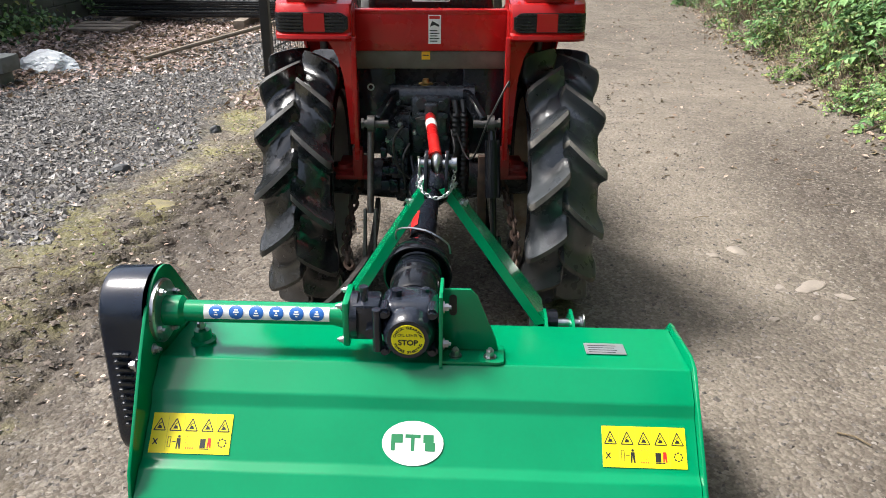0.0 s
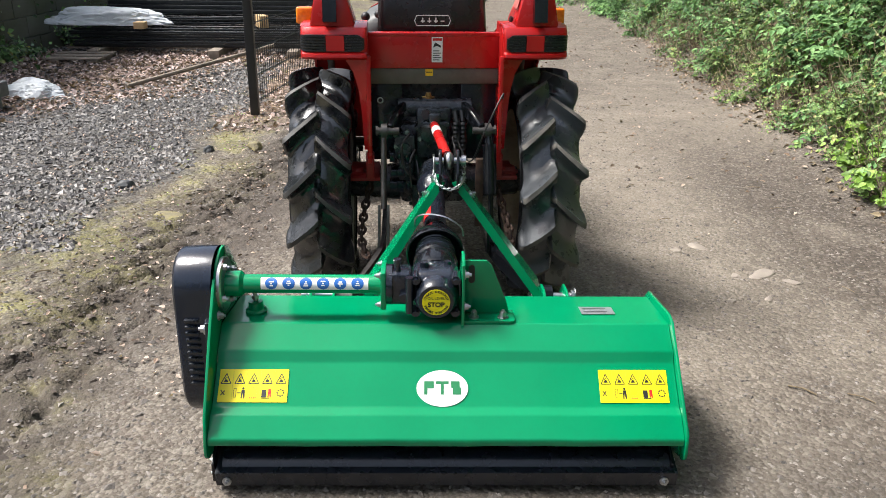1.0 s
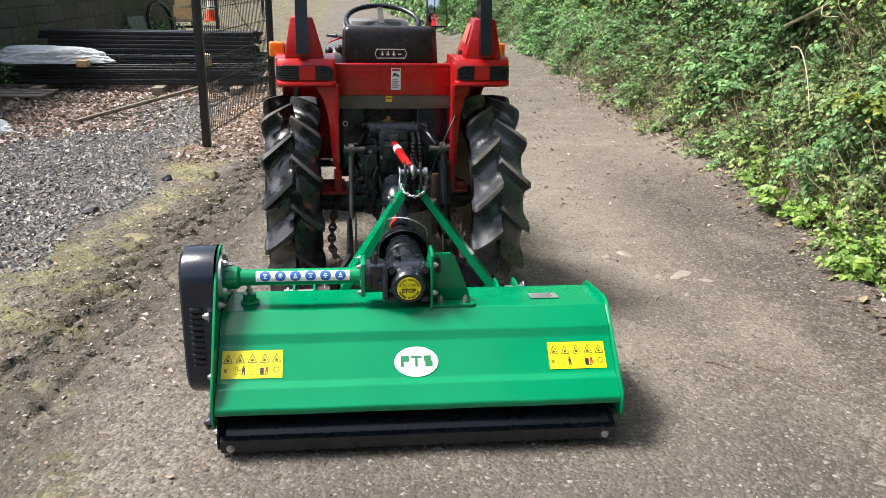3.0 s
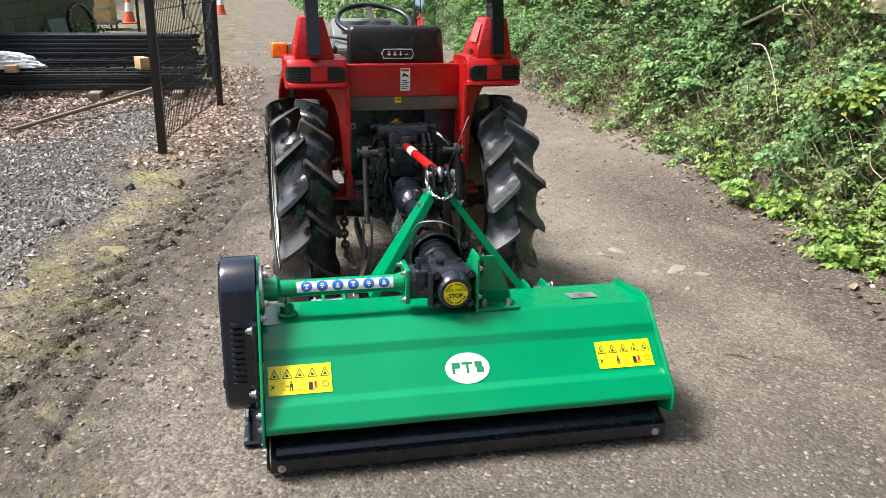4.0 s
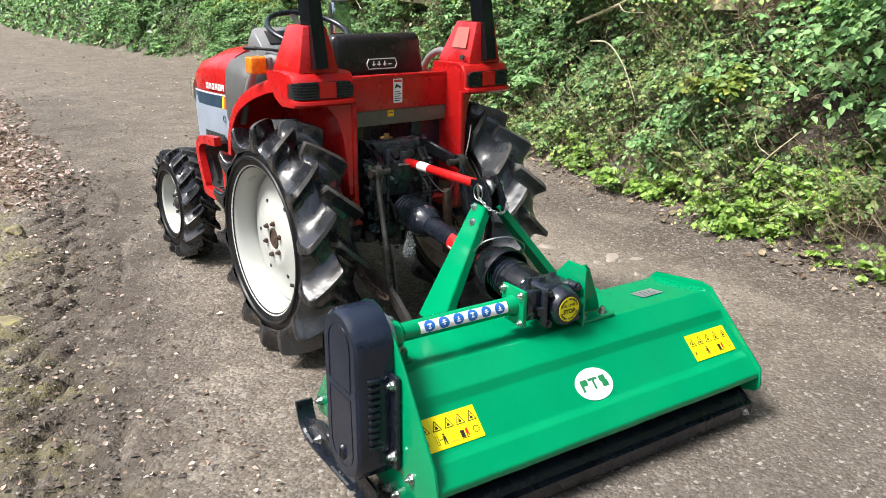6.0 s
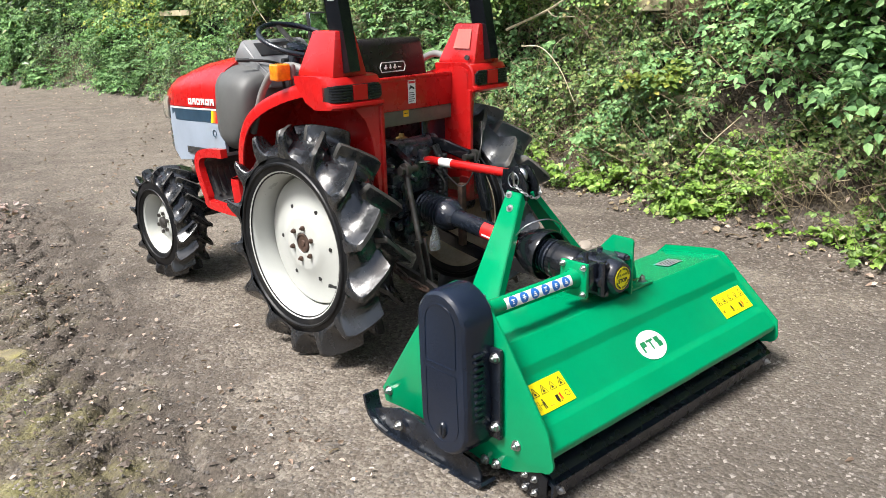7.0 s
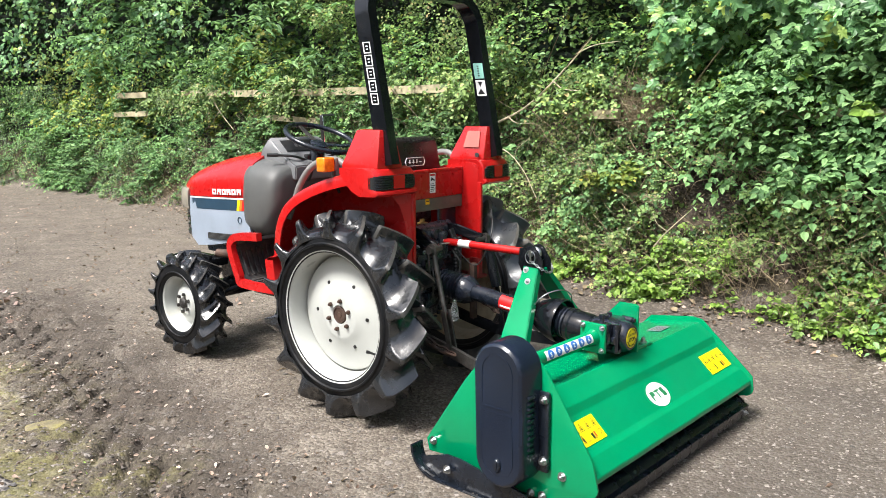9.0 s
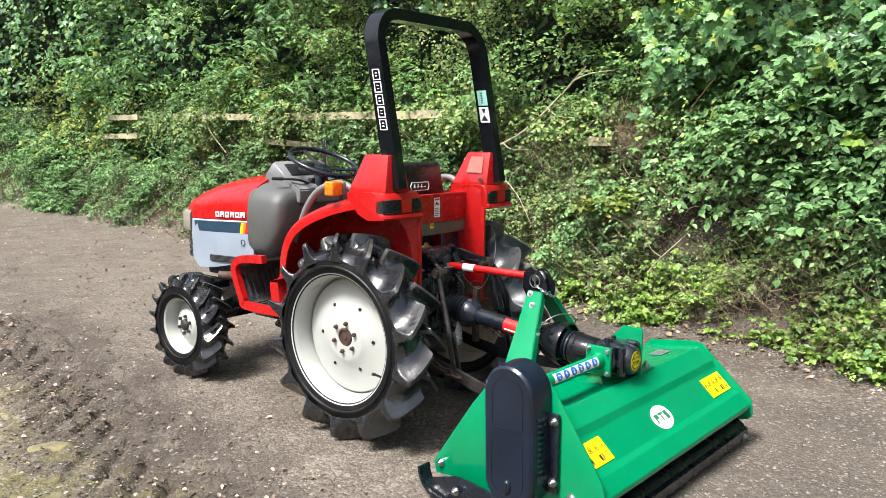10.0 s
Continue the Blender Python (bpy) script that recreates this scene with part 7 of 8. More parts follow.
# skids
for x0, x1 in ((-0.668, -0.612), (0.640, 0.694)):
    bm = nm()
    line = [(2.118, 0.118), (2.113, 0.086), (2.096, 0.055), (2.060, 0.031), (2.00, 0.018), (1.85, 0.012), (1.65, 0.013), (1.605, 0.019), (1.584, 0.034)]
    pts = [Vector(((x0 + x1) / 2, p.x, p.y)) for p in soft_path([(a, b, 0) for a, b in line], 3)]
    sweep(bm, pts, rect(0.010, x1 - x0), up=Vector((1, 0, 0)))
    skid = mpart("skid", bm, BLACK_PLASTIC, label="black steel skid with paint scraped off its edge")
    bm = nm()
    web = [(2.086, 0.078), (2.072, 0.050), (2.03, 0.027), (1.95, 0.018), (1.65, 0.016), (1.602, 0.022), (1.602, 0.050), (1.62, 0.082), (1.75, 0.100), (1.84, 0.113), (1.90, 0.122), (1.96, 0.122)]
    plate(bm, web, 0.008, in_x(x0 + 0.016 if x0 < 0 else x1 - 0.024), 0.001)
    mpart("web", bm, BLACK_PLASTIC, skid)
    for y0, y1 in ((2.012, 2.072), (1.765, 1.875), (1.612, 1.636)):
        bm = nm()
        pts = []
        for i in range(7):
            y = y0 + (y1 - y0) * i / 6
            z = float(np.interp(y, [1.60, 1.65, 1.85, 2.0, 2.06, 2.09], [0.024, 0.0185, 0.0175, 0.0235, 0.038, 0.056]))
            pts.append(Vector((x0 + 0.006 if x0 < 0 else x1 - 0.006, y, z + 0.0008 * math.sin(i * 2.1))))
        sweep(bm, pts, rect(0.008, 0.0016))
        mpart("bare_metal_scrape", bm, STEEL, skid)

# drive tube, flanges and its sticker
TZ, TY = 0.492, 1.683
bm = nm()
lathe(bm, [(-0.596, 0.001), (-0.596, 0.036), (-0.545, 0.036), (-0.535, 0.026), (-0.190, 0.026), (-0.168, 0.032), (-0.164, 0.032), (-0.164, 0.001)], (0, TY, TZ), "x", 32)
tube = mpart("drive_tube", bm, GREEN)
bm = nm()
box(bm, (-0.163, TY - 0.052, TZ - 0.055), (-0.148, TY + 0.052, TZ + 0.055), 0.004)
mpart("tube_flange", bm, GREEN, tube)
bm = nm()
lathe(bm, [(-0.596, 0.075), (-0.588, 0.075), (-0.584, 0.070), (-0.584, 0.03)], (0, TY, TZ), "x", 32)
mpart("bearing_flange", bm, STEEL, tube)
for dy, dz in ((-0.04, -0.043), (-0.04, 0.043), (0.04, 0.043), (0.04, -0.043)):
    bm = nm()
    bolt(bm, (-0.163, TY + dy, TZ + dz), (-1, 0, 0), 0.007, 0.007)
    mpart("bolt", bm, STEEL, tube)
for a in (20, 110, 200, 290):
    bm = nm()
    bolt(bm, (-0.588, TY + 0.06 * math.cos(radians(a)), TZ + 0.06 * math.sin(radians(a))), (1, 0, 0), 0.009, 0.010)
    mpart("bolt", bm, STEEL, tube)


def on_tube(x, a, lift, r=0.026):
    return Vector((x, TY - (r + lift) * math.cos(radians(a)), TZ + (r + lift) * math.sin(radians(a))))


def tube_patch(bm, x0, x1, a0, a1, lift, n=10):
    rows = [[bm.verts.new(on_tube(x, a0 + (a1 - a0) * i / n, lift)) for x in (x0, x1)] for i in range(n + 1)]
    for a, b in zip(rows, rows[1:]):
        bm.faces.new((a[0], a[1], b[1], b[0]))


bm = nm()
tube_patch(bm, -0.488, -0.197, -12, 62, 0.0008)
decal = mpart("safety_sticker", bm, WHITE, tube, "white strip sticker with six blue pictograms")
for i in range(6):
    bm = nm()
    cx, ca = -0.459 + i * 0.0466, 26
    for q in range(12):
        a0, a1 = -1 + q / 6, -1 + (q + 1) / 6
        sp = math.degrees(0.0165 / 0.026)
        w0, w1 = 0.0165 * math.sqrt(max(0, 1 - a0 * a0)) + 1e-4, 0.0165 * math.sqrt(max(0, 1 - a1 * a1)) + 1e-4
        vs = [bm.verts.new(on_tube(cx + u, ca + sp * a, 0.0016)) for u, a in ((-w0, a0), (w0, a0), (w1, a1), (-w1, a1))]
        bm.faces.new(vs)
    mpart("blue_disc", bm, DECAL_BLUE, decal)
    bm = nm()
    for k in range(3):
        w = (0.009, 0.005, 0.013)[(k + i) % 3]
        a0 = ca - 17 + k * 11 + (i % 2) * 3
        tube_patch(bm, cx - w / 2, cx + w / 2, a0, a0 + 7, 0.0022, 2)
    mpart("pictogram", bm, WHITE, decal)

# gearbox
bm = nm()
box(bm, (-0.080, 1.645, 0.415), (0.050, 1.760, 0.538), 0.026, 4)
box(bm, (-0.148, TY - 0.040, TZ - 0.046), (-0.080, TY + 0.040, TZ + 0.046), 0.010, 2)
rod(bm, (-0.148, TY, TZ), (-0.132, TY, TZ), 0.056, seg=24)
lathe(bm, [(1.650, 0.060), (1.626, 0.058), (1.612, 0.052), (1.606, 0.047), (1.606, 0.001)], (-0.013, 0, 0.474), "y", 32)
rod(bm, (-0.013, 1.76, 0.474), (-0.013, 1.80, 0.474), 0.055, 0.045, seg=24)
rod(bm, (-0.013, 1.80, 0.474), (-0.013, 1.84, 0.474), 0.022, seg=12)
for x, z in ((-0.068, 0.525), (0.040, 0.525), (-0.068, 0.430), (0.040, 0.430)):
    rod(bm, (x, 1.632, z), (x, 1.675, z), 0.013, seg=10)
    rod(bm, (x, 1.622, z), (x, 1.630, z), 0.009, seg=6)
rod(bm, (-0.118, TY - 0.012, 0.53), (-0.118, TY - 0.012, 0.560), 0.011, 0.008, seg=10)
rod(bm, (-0.118, TY - 0.012, 0.560), (-0.118, TY - 0.012, 0.572), 0.011, seg=8)
rod(bm, (-0.10, 1.645, 0.475), (-0.10, 1.625, 0.475), 0.013, seg=8)
rod(bm, (-0.085, 1.632, 0.43), (-0.085, 1.632, 0.535), 0.011, seg=10)
rod(bm, (-0.045, 1.70, 0.53), (-0.045, 1.70, 0.552), 0.013, seg=6)
rod(bm, (0.02, 1.72, 0.53), (0.02, 1.72, 0.546), 0.010, seg=6)
gearbox = mpart("gearbox", bm, CASTING, label="black cast gearbox with glossy paint")
bm = nm()
lathe(bm, [(1.6045, 0.0005), (1.6045, 0.0375), (1.606, 0.0375)], (-0.013, 0, 0.474), "y", 36)
badge = mpart("oil_sticker", bm, YELLOW, gearbox, "round yellow oil level sticker")


def words(text, size, x, z, y, material, parent, squeeze=1.0, bold=0.0):
    cu = bpy.data.curves.new("lettering", "FONT")
    cu.body, cu.size, cu.align_x, cu.align_y, cu.extrude, cu.offset = text, size, "CENTER", "CENTER", 0.0003, bold
    tmp = bpy.data.objects.new("lettering", cu)
    scene.collection.objects.link(tmp)
    me = bpy.data.meshes.new_from_object(tmp.evaluated_get(bpy.context.evaluated_depsgraph_get()))
    bpy.data.objects.remove(tmp)
    me.name = "lettering"
    me.transform(Matrix.Translation((x, y - MY, z)) @ Matrix.Rotation(radians(90), 4, "X") @ Matrix.Diagonal((squeeze, 1, 1, 1)))
    me.materials.clear()
    me.materials.append(material)
    ob = new("lettering", me)
    ob.parent = parent
    return ob


words("STOP", 0.0185, -0.013, 0.467, 1.6038, DECAL_BLACK, badge, 1.0, 0.0006)
words("OIL LEVEL", 0.0100, -0.013, 0.486, 1.6038, DECAL_BLACK, badge, 1.05)


def round_words(text, first, step, up):
    """Small capitals set round the rim of the sticker."""
    for k, ch in enumerate(text):
        if ch == " ":
            continue
        a = first - k * step if up else first + k * step
        t = radians(a)
        ob = words(ch, 0.0088, 0, 0, MY, DECAL_BLACK, badge, 1.0, 0.0003)
        spin = radians(90 - a if up else -90 - a)
        ob.data.transform(Matrix.Translation((-0.013 + 0.0312 * math.cos(t), 1.6038 - MY, 0.474 + 0.0312 * math.sin(t))) @ Matrix.Rotation(spin, 4, "Y"))


round_words("CHECK GEARBOX", 162, 12, True)
round_words("BEFORE STARTING", 202, 9.7, False)

# gearbox bracket
bm = nm()
plate(bm, [(1.618, 0.398), (1.618, 0.575), (1.627, 0.584), (1.70, 0.584), (1.78, 0.50), (1.80, 0.385)], 0.008, in_x(0.056), 0.001)
bracket = mpart("gearbox_bracket", bm, GREEN)
bm = nm()
outer = [(0.064, 0.402), (0.192, 0.402), (0.186, 0.430), (0.140, 0.545), (0.125, 0.560), (0.064, 0.560)]
plate(bm, outer, 0.008, in_y(1.69), 0.001)
mpart("gusset", bm, GREEN, bracket)
bm = nm()
pts = [(0.096, 0.500), (0.096, 0.535)]
loop = [(0.085 + 0.009 * math.cos(t), 0.52 + (0.018 if math.sin(t) > 0 else -0.018) + 0.009 * math.sin(t)) for t in np.linspace(0, 2 * np.pi, 17)[:-1]]
plate(bm, loop, 0.002, in_y(1.6885))
mpart("slot", bm, DECAL_BLACK, bracket)
bm = nm()
foot_m = lambda u, v, w: Vector((u, v, 0.3985 - (v - 1.632) * 0.114 + w))
plate(bm, [(0.056, 1.628)] + arc(0.190, 1.643, 0.015, -90, 0, 4) + [(0.205, 1.72), (0.056, 1.72)], 0.008, foot_m, 0.001)
mpart("foot", bm, GREEN, bracket)
for x in (0.092, 0.172):
    bm = nm()
    bolt(bm, (x, 1.655, 0.405), (0, 0, 1), 0.010, 0.014)
    mpart("bolt", bm, STEEL, bracket)
for z in (0.44, 0.535):
    bm = nm()
    bolt(bm, (0.064, 1.65, z), (1, 0, 0), 0.009, 0.009)
    mpart("bolt", bm, STEEL, bracket)
# tension stud beside the tube
bm = nm()
lathe(bm, [(0.392, 0.030), (0.398, 0.030), (0.402, 0.022), (0.425, 0.020), (0.427, 0.001)], (-0.518, 1.715, 0), "z", 20)
stud = mpart("tension_stud", bm, GREEN)
bm = nm()
rod(bm, (-0.518, 1.715, 0.42), (-0.518, 1.715, 0.462), 0.006, seg=10)
rod(bm, (-0.518, 1.715, 0.432), (-0.518, 1.715, 0.443), 0.011, seg=6)
mpart("nut", bm, STEEL, stud)

# mast: two leaning bars, their apex and the lower hitch
for sx, base, topx in ((-1, -0.235, -0.008), (1, 0.325, 0.060)):
    bm = nm()
    a0, a1 = Vector((base, 1.945, 0.335)), Vector((base, 2.085, 0.335))
    b0, b1 = Vector((topx, 2.035, 0.680)), Vector((topx, 2.108, 0.680))
    side = Vector((sx * -0.84, 0, -0.5)).normalized() * 0.008
    t = Vector((-0.010 * sx, 0, -0.004))
    front = [a0, a1, b1, b0]
    vs = [bm.verts.new(p) for p in front] + [bm.verts.new(p + t) for p in front]
    for q in ((0, 1, 2, 3), (7, 6, 5, 4), (0, 4, 5, 1), (1, 5, 6, 2), (2, 6, 7, 3), (3, 7, 4, 0)):
        bm.faces.new([vs[i] for i in q])
    # rear flange turned inwards
    f = Vector((-0.026 * sx, 0, -0.008))
    flange = [a0, a0 + f, b0 + f * 0.9, b0]
    vs = [bm.verts.new(p) for p in flange] + [bm.verts.new(p + Vector((0, 0.008, 0))) for p in flange]
    for q in ((0, 1, 2, 3), (7, 6, 5, 4), (0, 4, 5, 1), (1, 5, 6, 2), (2, 6, 7, 3), (3, 7, 4, 0)):
        bm.faces.new([vs[i] for i in q])
    bmesh.ops.recalc_face_normals(bm, faces=bm.faces)
    bar = mpart("mast_bar", bm, GREEN)
    for k, h in ((0.965, 0.78), (0.85, 0.5)):
        bm = nm()
        p = (a0 * (1 - h) + a1 * h) * (1 - k) + (b0 * (1 - h) + b1 * h) * k
        bolt(bm, p, Vector((sx * 0.86, 0, 0.5)), 0.009, 0.006)
        mpart("bolt", bm, STEEL, bar)
PX, PY, PZ = 0.028, 2.075, 0.733
for sx in (-1, 1):
    bm = nm()
    x = PX + sx * 0.027
    plate(bm, [(PY - 0.055, PZ - 0.08), (PY + 0.045, PZ - 0.08), (PY + 0.065, PZ - 0.045), (PY + 0.06, PZ + 0.02)] + arc(PY + 0.005, PZ, 0.035, 40, 150, 6) + [(PY - 0.055, PZ - 0.025)], 0.009, in_x(x - 0.0045), 0.0015)
    mpart("clevis_plate", bm, BLACK)
bm = nm()
rod(bm, (PX - 0.044, PY, PZ), (PX + 0.046, PY, PZ), 0.0105, seg=14)
rod(bm, (PX + 0.038, PY, PZ), (PX + 0.052, PY, PZ), 0.017, seg=12)
pin = mpart("top_pin", bm, STEEL)
bm = nm()
ring = [(PX - 0.046, PY - 0.005 + 0.024 * math.cos(t), PZ - 0.010 + 0.026 * math.sin(t)) for t in np.linspace(0, 2 * np.pi, 25)[:-1]]
sweep(bm, ring, circle(0.0022, 6), closed=True, up=Vector((1, 0, 0)))
rod(bm, (PX - 0.048, PY - 0.005, PZ + 0.020), (PX - 0.042, PY - 0.005, PZ - 0.030), 0.004, seg=8)
mpart("lynch_pin", bm, STEEL, pin)
bm = nm()
chain(bm, [(PX - 0.048, PY - 0.020, PZ - 0.030), (PX - 0.036, PY - 0.058, PZ - 0.055), (PX + 0.002, PY - 0.070, PZ - 0.071), (PX + 0.038, PY - 0.055, PZ - 0.055), (PX + 0.048, PY - 0.010, PZ - 0.010)], 0.016, 0.0018)
mpart("pin_chain", bm, STEEL, pin)
# lower hitch lugs
for x in (-0.36, 0.36):
    for dx in (-0.035, 0.035):
        bm = nm()
        plate(bm, [(1.86, 0.22), (2.0, 0.25), (2.03, 0.31), (1.99, 0.355), (1.93, 0.36), (1.86, 0.34)], 0.008, in_x(x + dx - 0.004), 0.001)
        mpart("hitch_lug", bm, GREEN)
    bm = nm()
    rod(bm, (x - 0.075, 1.985, 0.315), (x + 0.075, 1.985, 0.315), 0.012, seg=12)
    for s in (-0.066, 0.06):
        rod(bm, (x + s, 1.985, 0.315), (x + s + 0.008, 1.985, 0.315), 0.020, seg=12)
    hp = mpart("hitch_pin", bm, STEEL)
    bm = nm()
    ring = [(x + 0.07, 1.975 + 0.018 * math.cos(t), 0.327 + 0.018 * math.sin(t)) for t in np.linspace(0, 2 * np.pi, 21)[:-1]]
    sweep(bm, ring, circle(0.002, 6), closed=True, up=Vector((1, 0, 0)))
    mpart("ring", bm, STEEL, hp)
bm = nm()
box(bm, (-0.42, 1.90, 0.255), (0.42, 1.95, 0.305), 0.004)
mpart("hitch_beam", bm, GREEN)

# stickers on the sloping rear face
S0, S1 = Vector((0, 1.462, 0.240)), Vector((0, 1.551, 0.322))
SU = (S1 - S0).normalized()
SN = Vector((0, -SU.z, SU.y))


def slope(lift):
    return lambda u, v, w: Vector((u, 0, 0)) + S0 + SU * v + SN * (lift + w)


OCHRE = surface("ochre_line", (0.55, 0.45, 0.02), 0.5)


def warning_sticker(x0, x1, tilt):
    bm = nm()
    h0, h1 = 0.012, 0.101
    sk = lambda u, v, w: slope(0.0015)(u, v + (u - x0) * tilt, w)
    plate(bm, [(x0, h0), (x1, h0), (x1, h1), (x0, h1)], 0.0006, sk)
    st = mpart("warning_sticker", bm, YELLOW, label="yellow warning sticker with black pictograms")
    w = (x1 - x0) / 5
    fl = lambda u, v, q: slope(0.0024)(u, v + (u - x0) * tilt, q)
    for i in range(5):
        cx = x0 + w * (i + 0.5)
        bm = nm()
        tri = [(cx - 0.013, 0.062), (cx + 0.013, 0.062), (cx, 0.089)]
        for a, b in zip(tri, tri[1:] + tri[:1]):
            a, b = Vector(a), Vector(b)
            n = Vector((-(b - a).y, (b - a).x)).normalized() * 0.0011
            plate(bm, [tuple(a - n), tuple(b - n), tuple(b + n), tuple(a + n)], 0.0003, fl)
        plate(bm, [(cx - 0.006, 0.066), (cx + 0.005, 0.066), (cx + 0.003, 0.072), (cx - 0.002, 0.074)], 0.0003, fl)
        plate(bm, [(cx - 0.005, 0.074), (cx - 0.0035, 0.0735), (cx + 0.003, 0.079), (cx + 0.0015, 0.080)], 0.0003, fl)
        mpart("triangle_pictogram", bm, DECAL_BLACK, st)
    specs = (("x", DECAL_BLACK), ("man", DECAL_BLACK), ("ring", DECAL_ORANGE), ("block", DECAL_BLACK), ("gear", DECAL_BLACK))
    for i, (kind, mat) in enumerate(specs):
        cx, cz = x0 + w * (i + 0.5), 0.037
        bm = nm()
        if kind == "x":
            for s in (-1, 1):
                plate(bm, [(cx - 0.012, cz - 0.006 * s), (cx - 0.010, cz - 0.0075 * s), (cx + 0.0, cz + 0.005 * s), (cx - 0.002, cz + 0.007 * s)], 0.0003, fl)
        elif kind == "man":
            plate(bm, [(cx + 0.006, cz - 0.015), (cx + 0.009, cz - 0.015), (cx + 0.010, cz), (cx + 0.013, cz - 0.015), (cx + 0.016, cz - 0.015), (cx + 0.015, cz + 0.008), (cx + 0.007, cz + 0.008)], 0.0003, fl)
            plate(bm, arc(cx + 0.011, cz + 0.012, 0.003, 0, 330, 8), 0.0003, fl)
            plate(bm, [(cx - 0.004, cz - 0.001), (cx + 0.005, cz - 0.001), (cx + 0.005, cz + 0.001), (cx - 0.004, cz + 0.001)], 0.0003, fl)
            for a, b in (((-0.014, -0.012), (-0.013, 0.012)), ((-0.008, -0.012), (-0.007, 0.012)), ((-0.014, 0.011), (-0.007, 0.012)), ((-0.014, -0.012), (-0.007, -0.011))):
                plate(bm, [(cx + a[0], cz + a[1]), (cx + b[0], cz + a[1]), (cx + b[0], cz + b[1]), (cx + a[0], cz + b[1])], 0.0003, fl)
        elif kind == "ring":
            for k in range(9):
                t = k * 40
                plate(bm, [(cx + 0.010 * math.cos(radians(t)), cz + 0.004 + 0.010 * math.sin(radians(t))), (cx + 0.012 * math.cos(radians(t + 8)), cz + 0.004 + 0.012 * math.sin(radians(t + 8))), (cx + 0.010 * math.cos(radians(t + 18)), cz + 0.004 + 0.010 * math.sin(radians(t + 18)))], 0.0003, fl)
            for k in range(4):
                plate(bm, [(cx - 0.009 + k * 0.005, cz - 0.015), (cx - 0.0055 + k * 0.005, cz - 0.015), (cx - 0.0055 + k * 0.005, cz - 0.011), (cx - 0.009 + k * 0.005, cz - 0.011)], 0.0003, fl)
        elif kind == "block":
            plate(bm, [(cx - 0.013, cz - 0.012), (cx - 0.001, cz - 0.012), (cx - 0.001, cz + 0.008), (cx - 0.013, cz + 0.008)], 0.0003, fl)
            plate(bm, [(cx - 0.013, cz - 0.015), (cx + 0.008, cz - 0.015), (cx + 0.008, cz - 0.013), (cx - 0.013, cz - 0.013)], 0.0003, fl)
        else:
            for k in range(8):
                t = radians(k * 45)
                p, q = Vector((math.cos(t), math.sin(t))), Vector((-math.sin(t), math.cos(t)))
                c = Vector((cx, cz))
                plate(bm, [tuple(c + p * 0.007 - q * 0.003), tuple(c + p * 0.0105 - q * 0.0015), tuple(c + p * 0.0105 + q * 0.0015), tuple(c + p * 0.007 + q * 0.003)], 0.0003, fl)
        mpart("pictogram", bm, mat, st)
        if kind == "block":
            bm = nm()
            plate(bm, [(cx + 0.003, cz - 0.012), (cx + 0.006, cz - 0.012), (cx + 0.007, cz - 0.002), (cx + 0.009, cz - 0.012), (cx + 0.012, cz - 0.012), (cx + 0.011, cz + 0.010), (cx + 0.004, cz + 0.010)], 0.0003, fl)
            mpart("pictogram", bm, DECAL_RED, st)
    for i in range(1, 5):
        bm = nm()
        plate(bm, [(x0 + w * i - 0.0004, h0 + 0.004), (x0 + w * i + 0.0004, h0 + 0.004), (x0 + w * i + 0.0004, h1 - 0.004), (x0 + w * i - 0.0004, h1 - 0.004)], 0.0003, fl)
        mpart("dividing_line", bm, OCHRE, st)


warning_sticker(-0.583, -0.402, 0.0)
warning_sticker(0.420, 0.602, 0.0)
bm = nm()
plate(bm, [(0.004 + 0.068 * math.cos(t), 0.050 + 0.049 * math.sin(t)) for t in np.linspace(0, 2 * np.pi, 41)[:-1]], 0.0006, slope(0.0015))
oval = mpart("oval_badge", bm, WHITE, label="white oval badge with green block shapes")
for k, blocks in enumerate((((-0.012, -0.003, -0.017, 0.019), (-0.004, 0.014, 0.000, 0.019)), ((-0.017, 0.017, 0.011, 0.019), (-0.004, 0.004, -0.017, 0.013)), ((-0.013, 0.010, 0.001, 0.019), (-0.009, 0.014, -0.017, 0.002)))):
    bm = nm()
    for j, (a, b, c, d) in enumerate(blocks):
        cx = 0.004 + (k - 1) * 0.036
        plate(bm, [(cx + a, 0.05 + c), (cx + b, 0.05 + c), (cx + b, 0.05 + d), (cx + a, 0.05 + d)], 0.0003, slope(0.0024 + 0.0002 * j))
    mpart("badge_shape", bm, DECAL_GREEN, oval)
bm = nm()
top_m = lambda u, v, w: Vector((u, v, 0.4005 - (v - 1.632) * 0.114 + w))
plate(bm, [(0.400, 1.70), (0.495, 1.70), (0.495, 1.76), (0.400, 1.76)], 0.001, top_m)
rp = mpart("rating_plate", bm, surface("aluminium_plate", (0.45, 0.47, 0.50), 0.35, metal=0.7, spread=0.1), label="small aluminium rating plate")
bm = nm()
for r_ in range(4):
    plate(bm, [(0.408, 1.708 + r_ * 0.012), (0.47 + 0.005 * (r_ % 2), 1.708 + r_ * 0.012), (0.47 + 0.005 * (r_ % 2), 1.7105 + r_ * 0.012), (0.408, 1.7105 + r_ * 0.012)], 0.0004, lambda u, v, w: top_m(u, v, w + 0.0012))
mpart("print_bar", bm, DECAL_BLACK, rp)
# ---- yard: mesh fence ----


def at_ground(x, y):
    return float(height(np.array([x]), np.array([y]))[0])


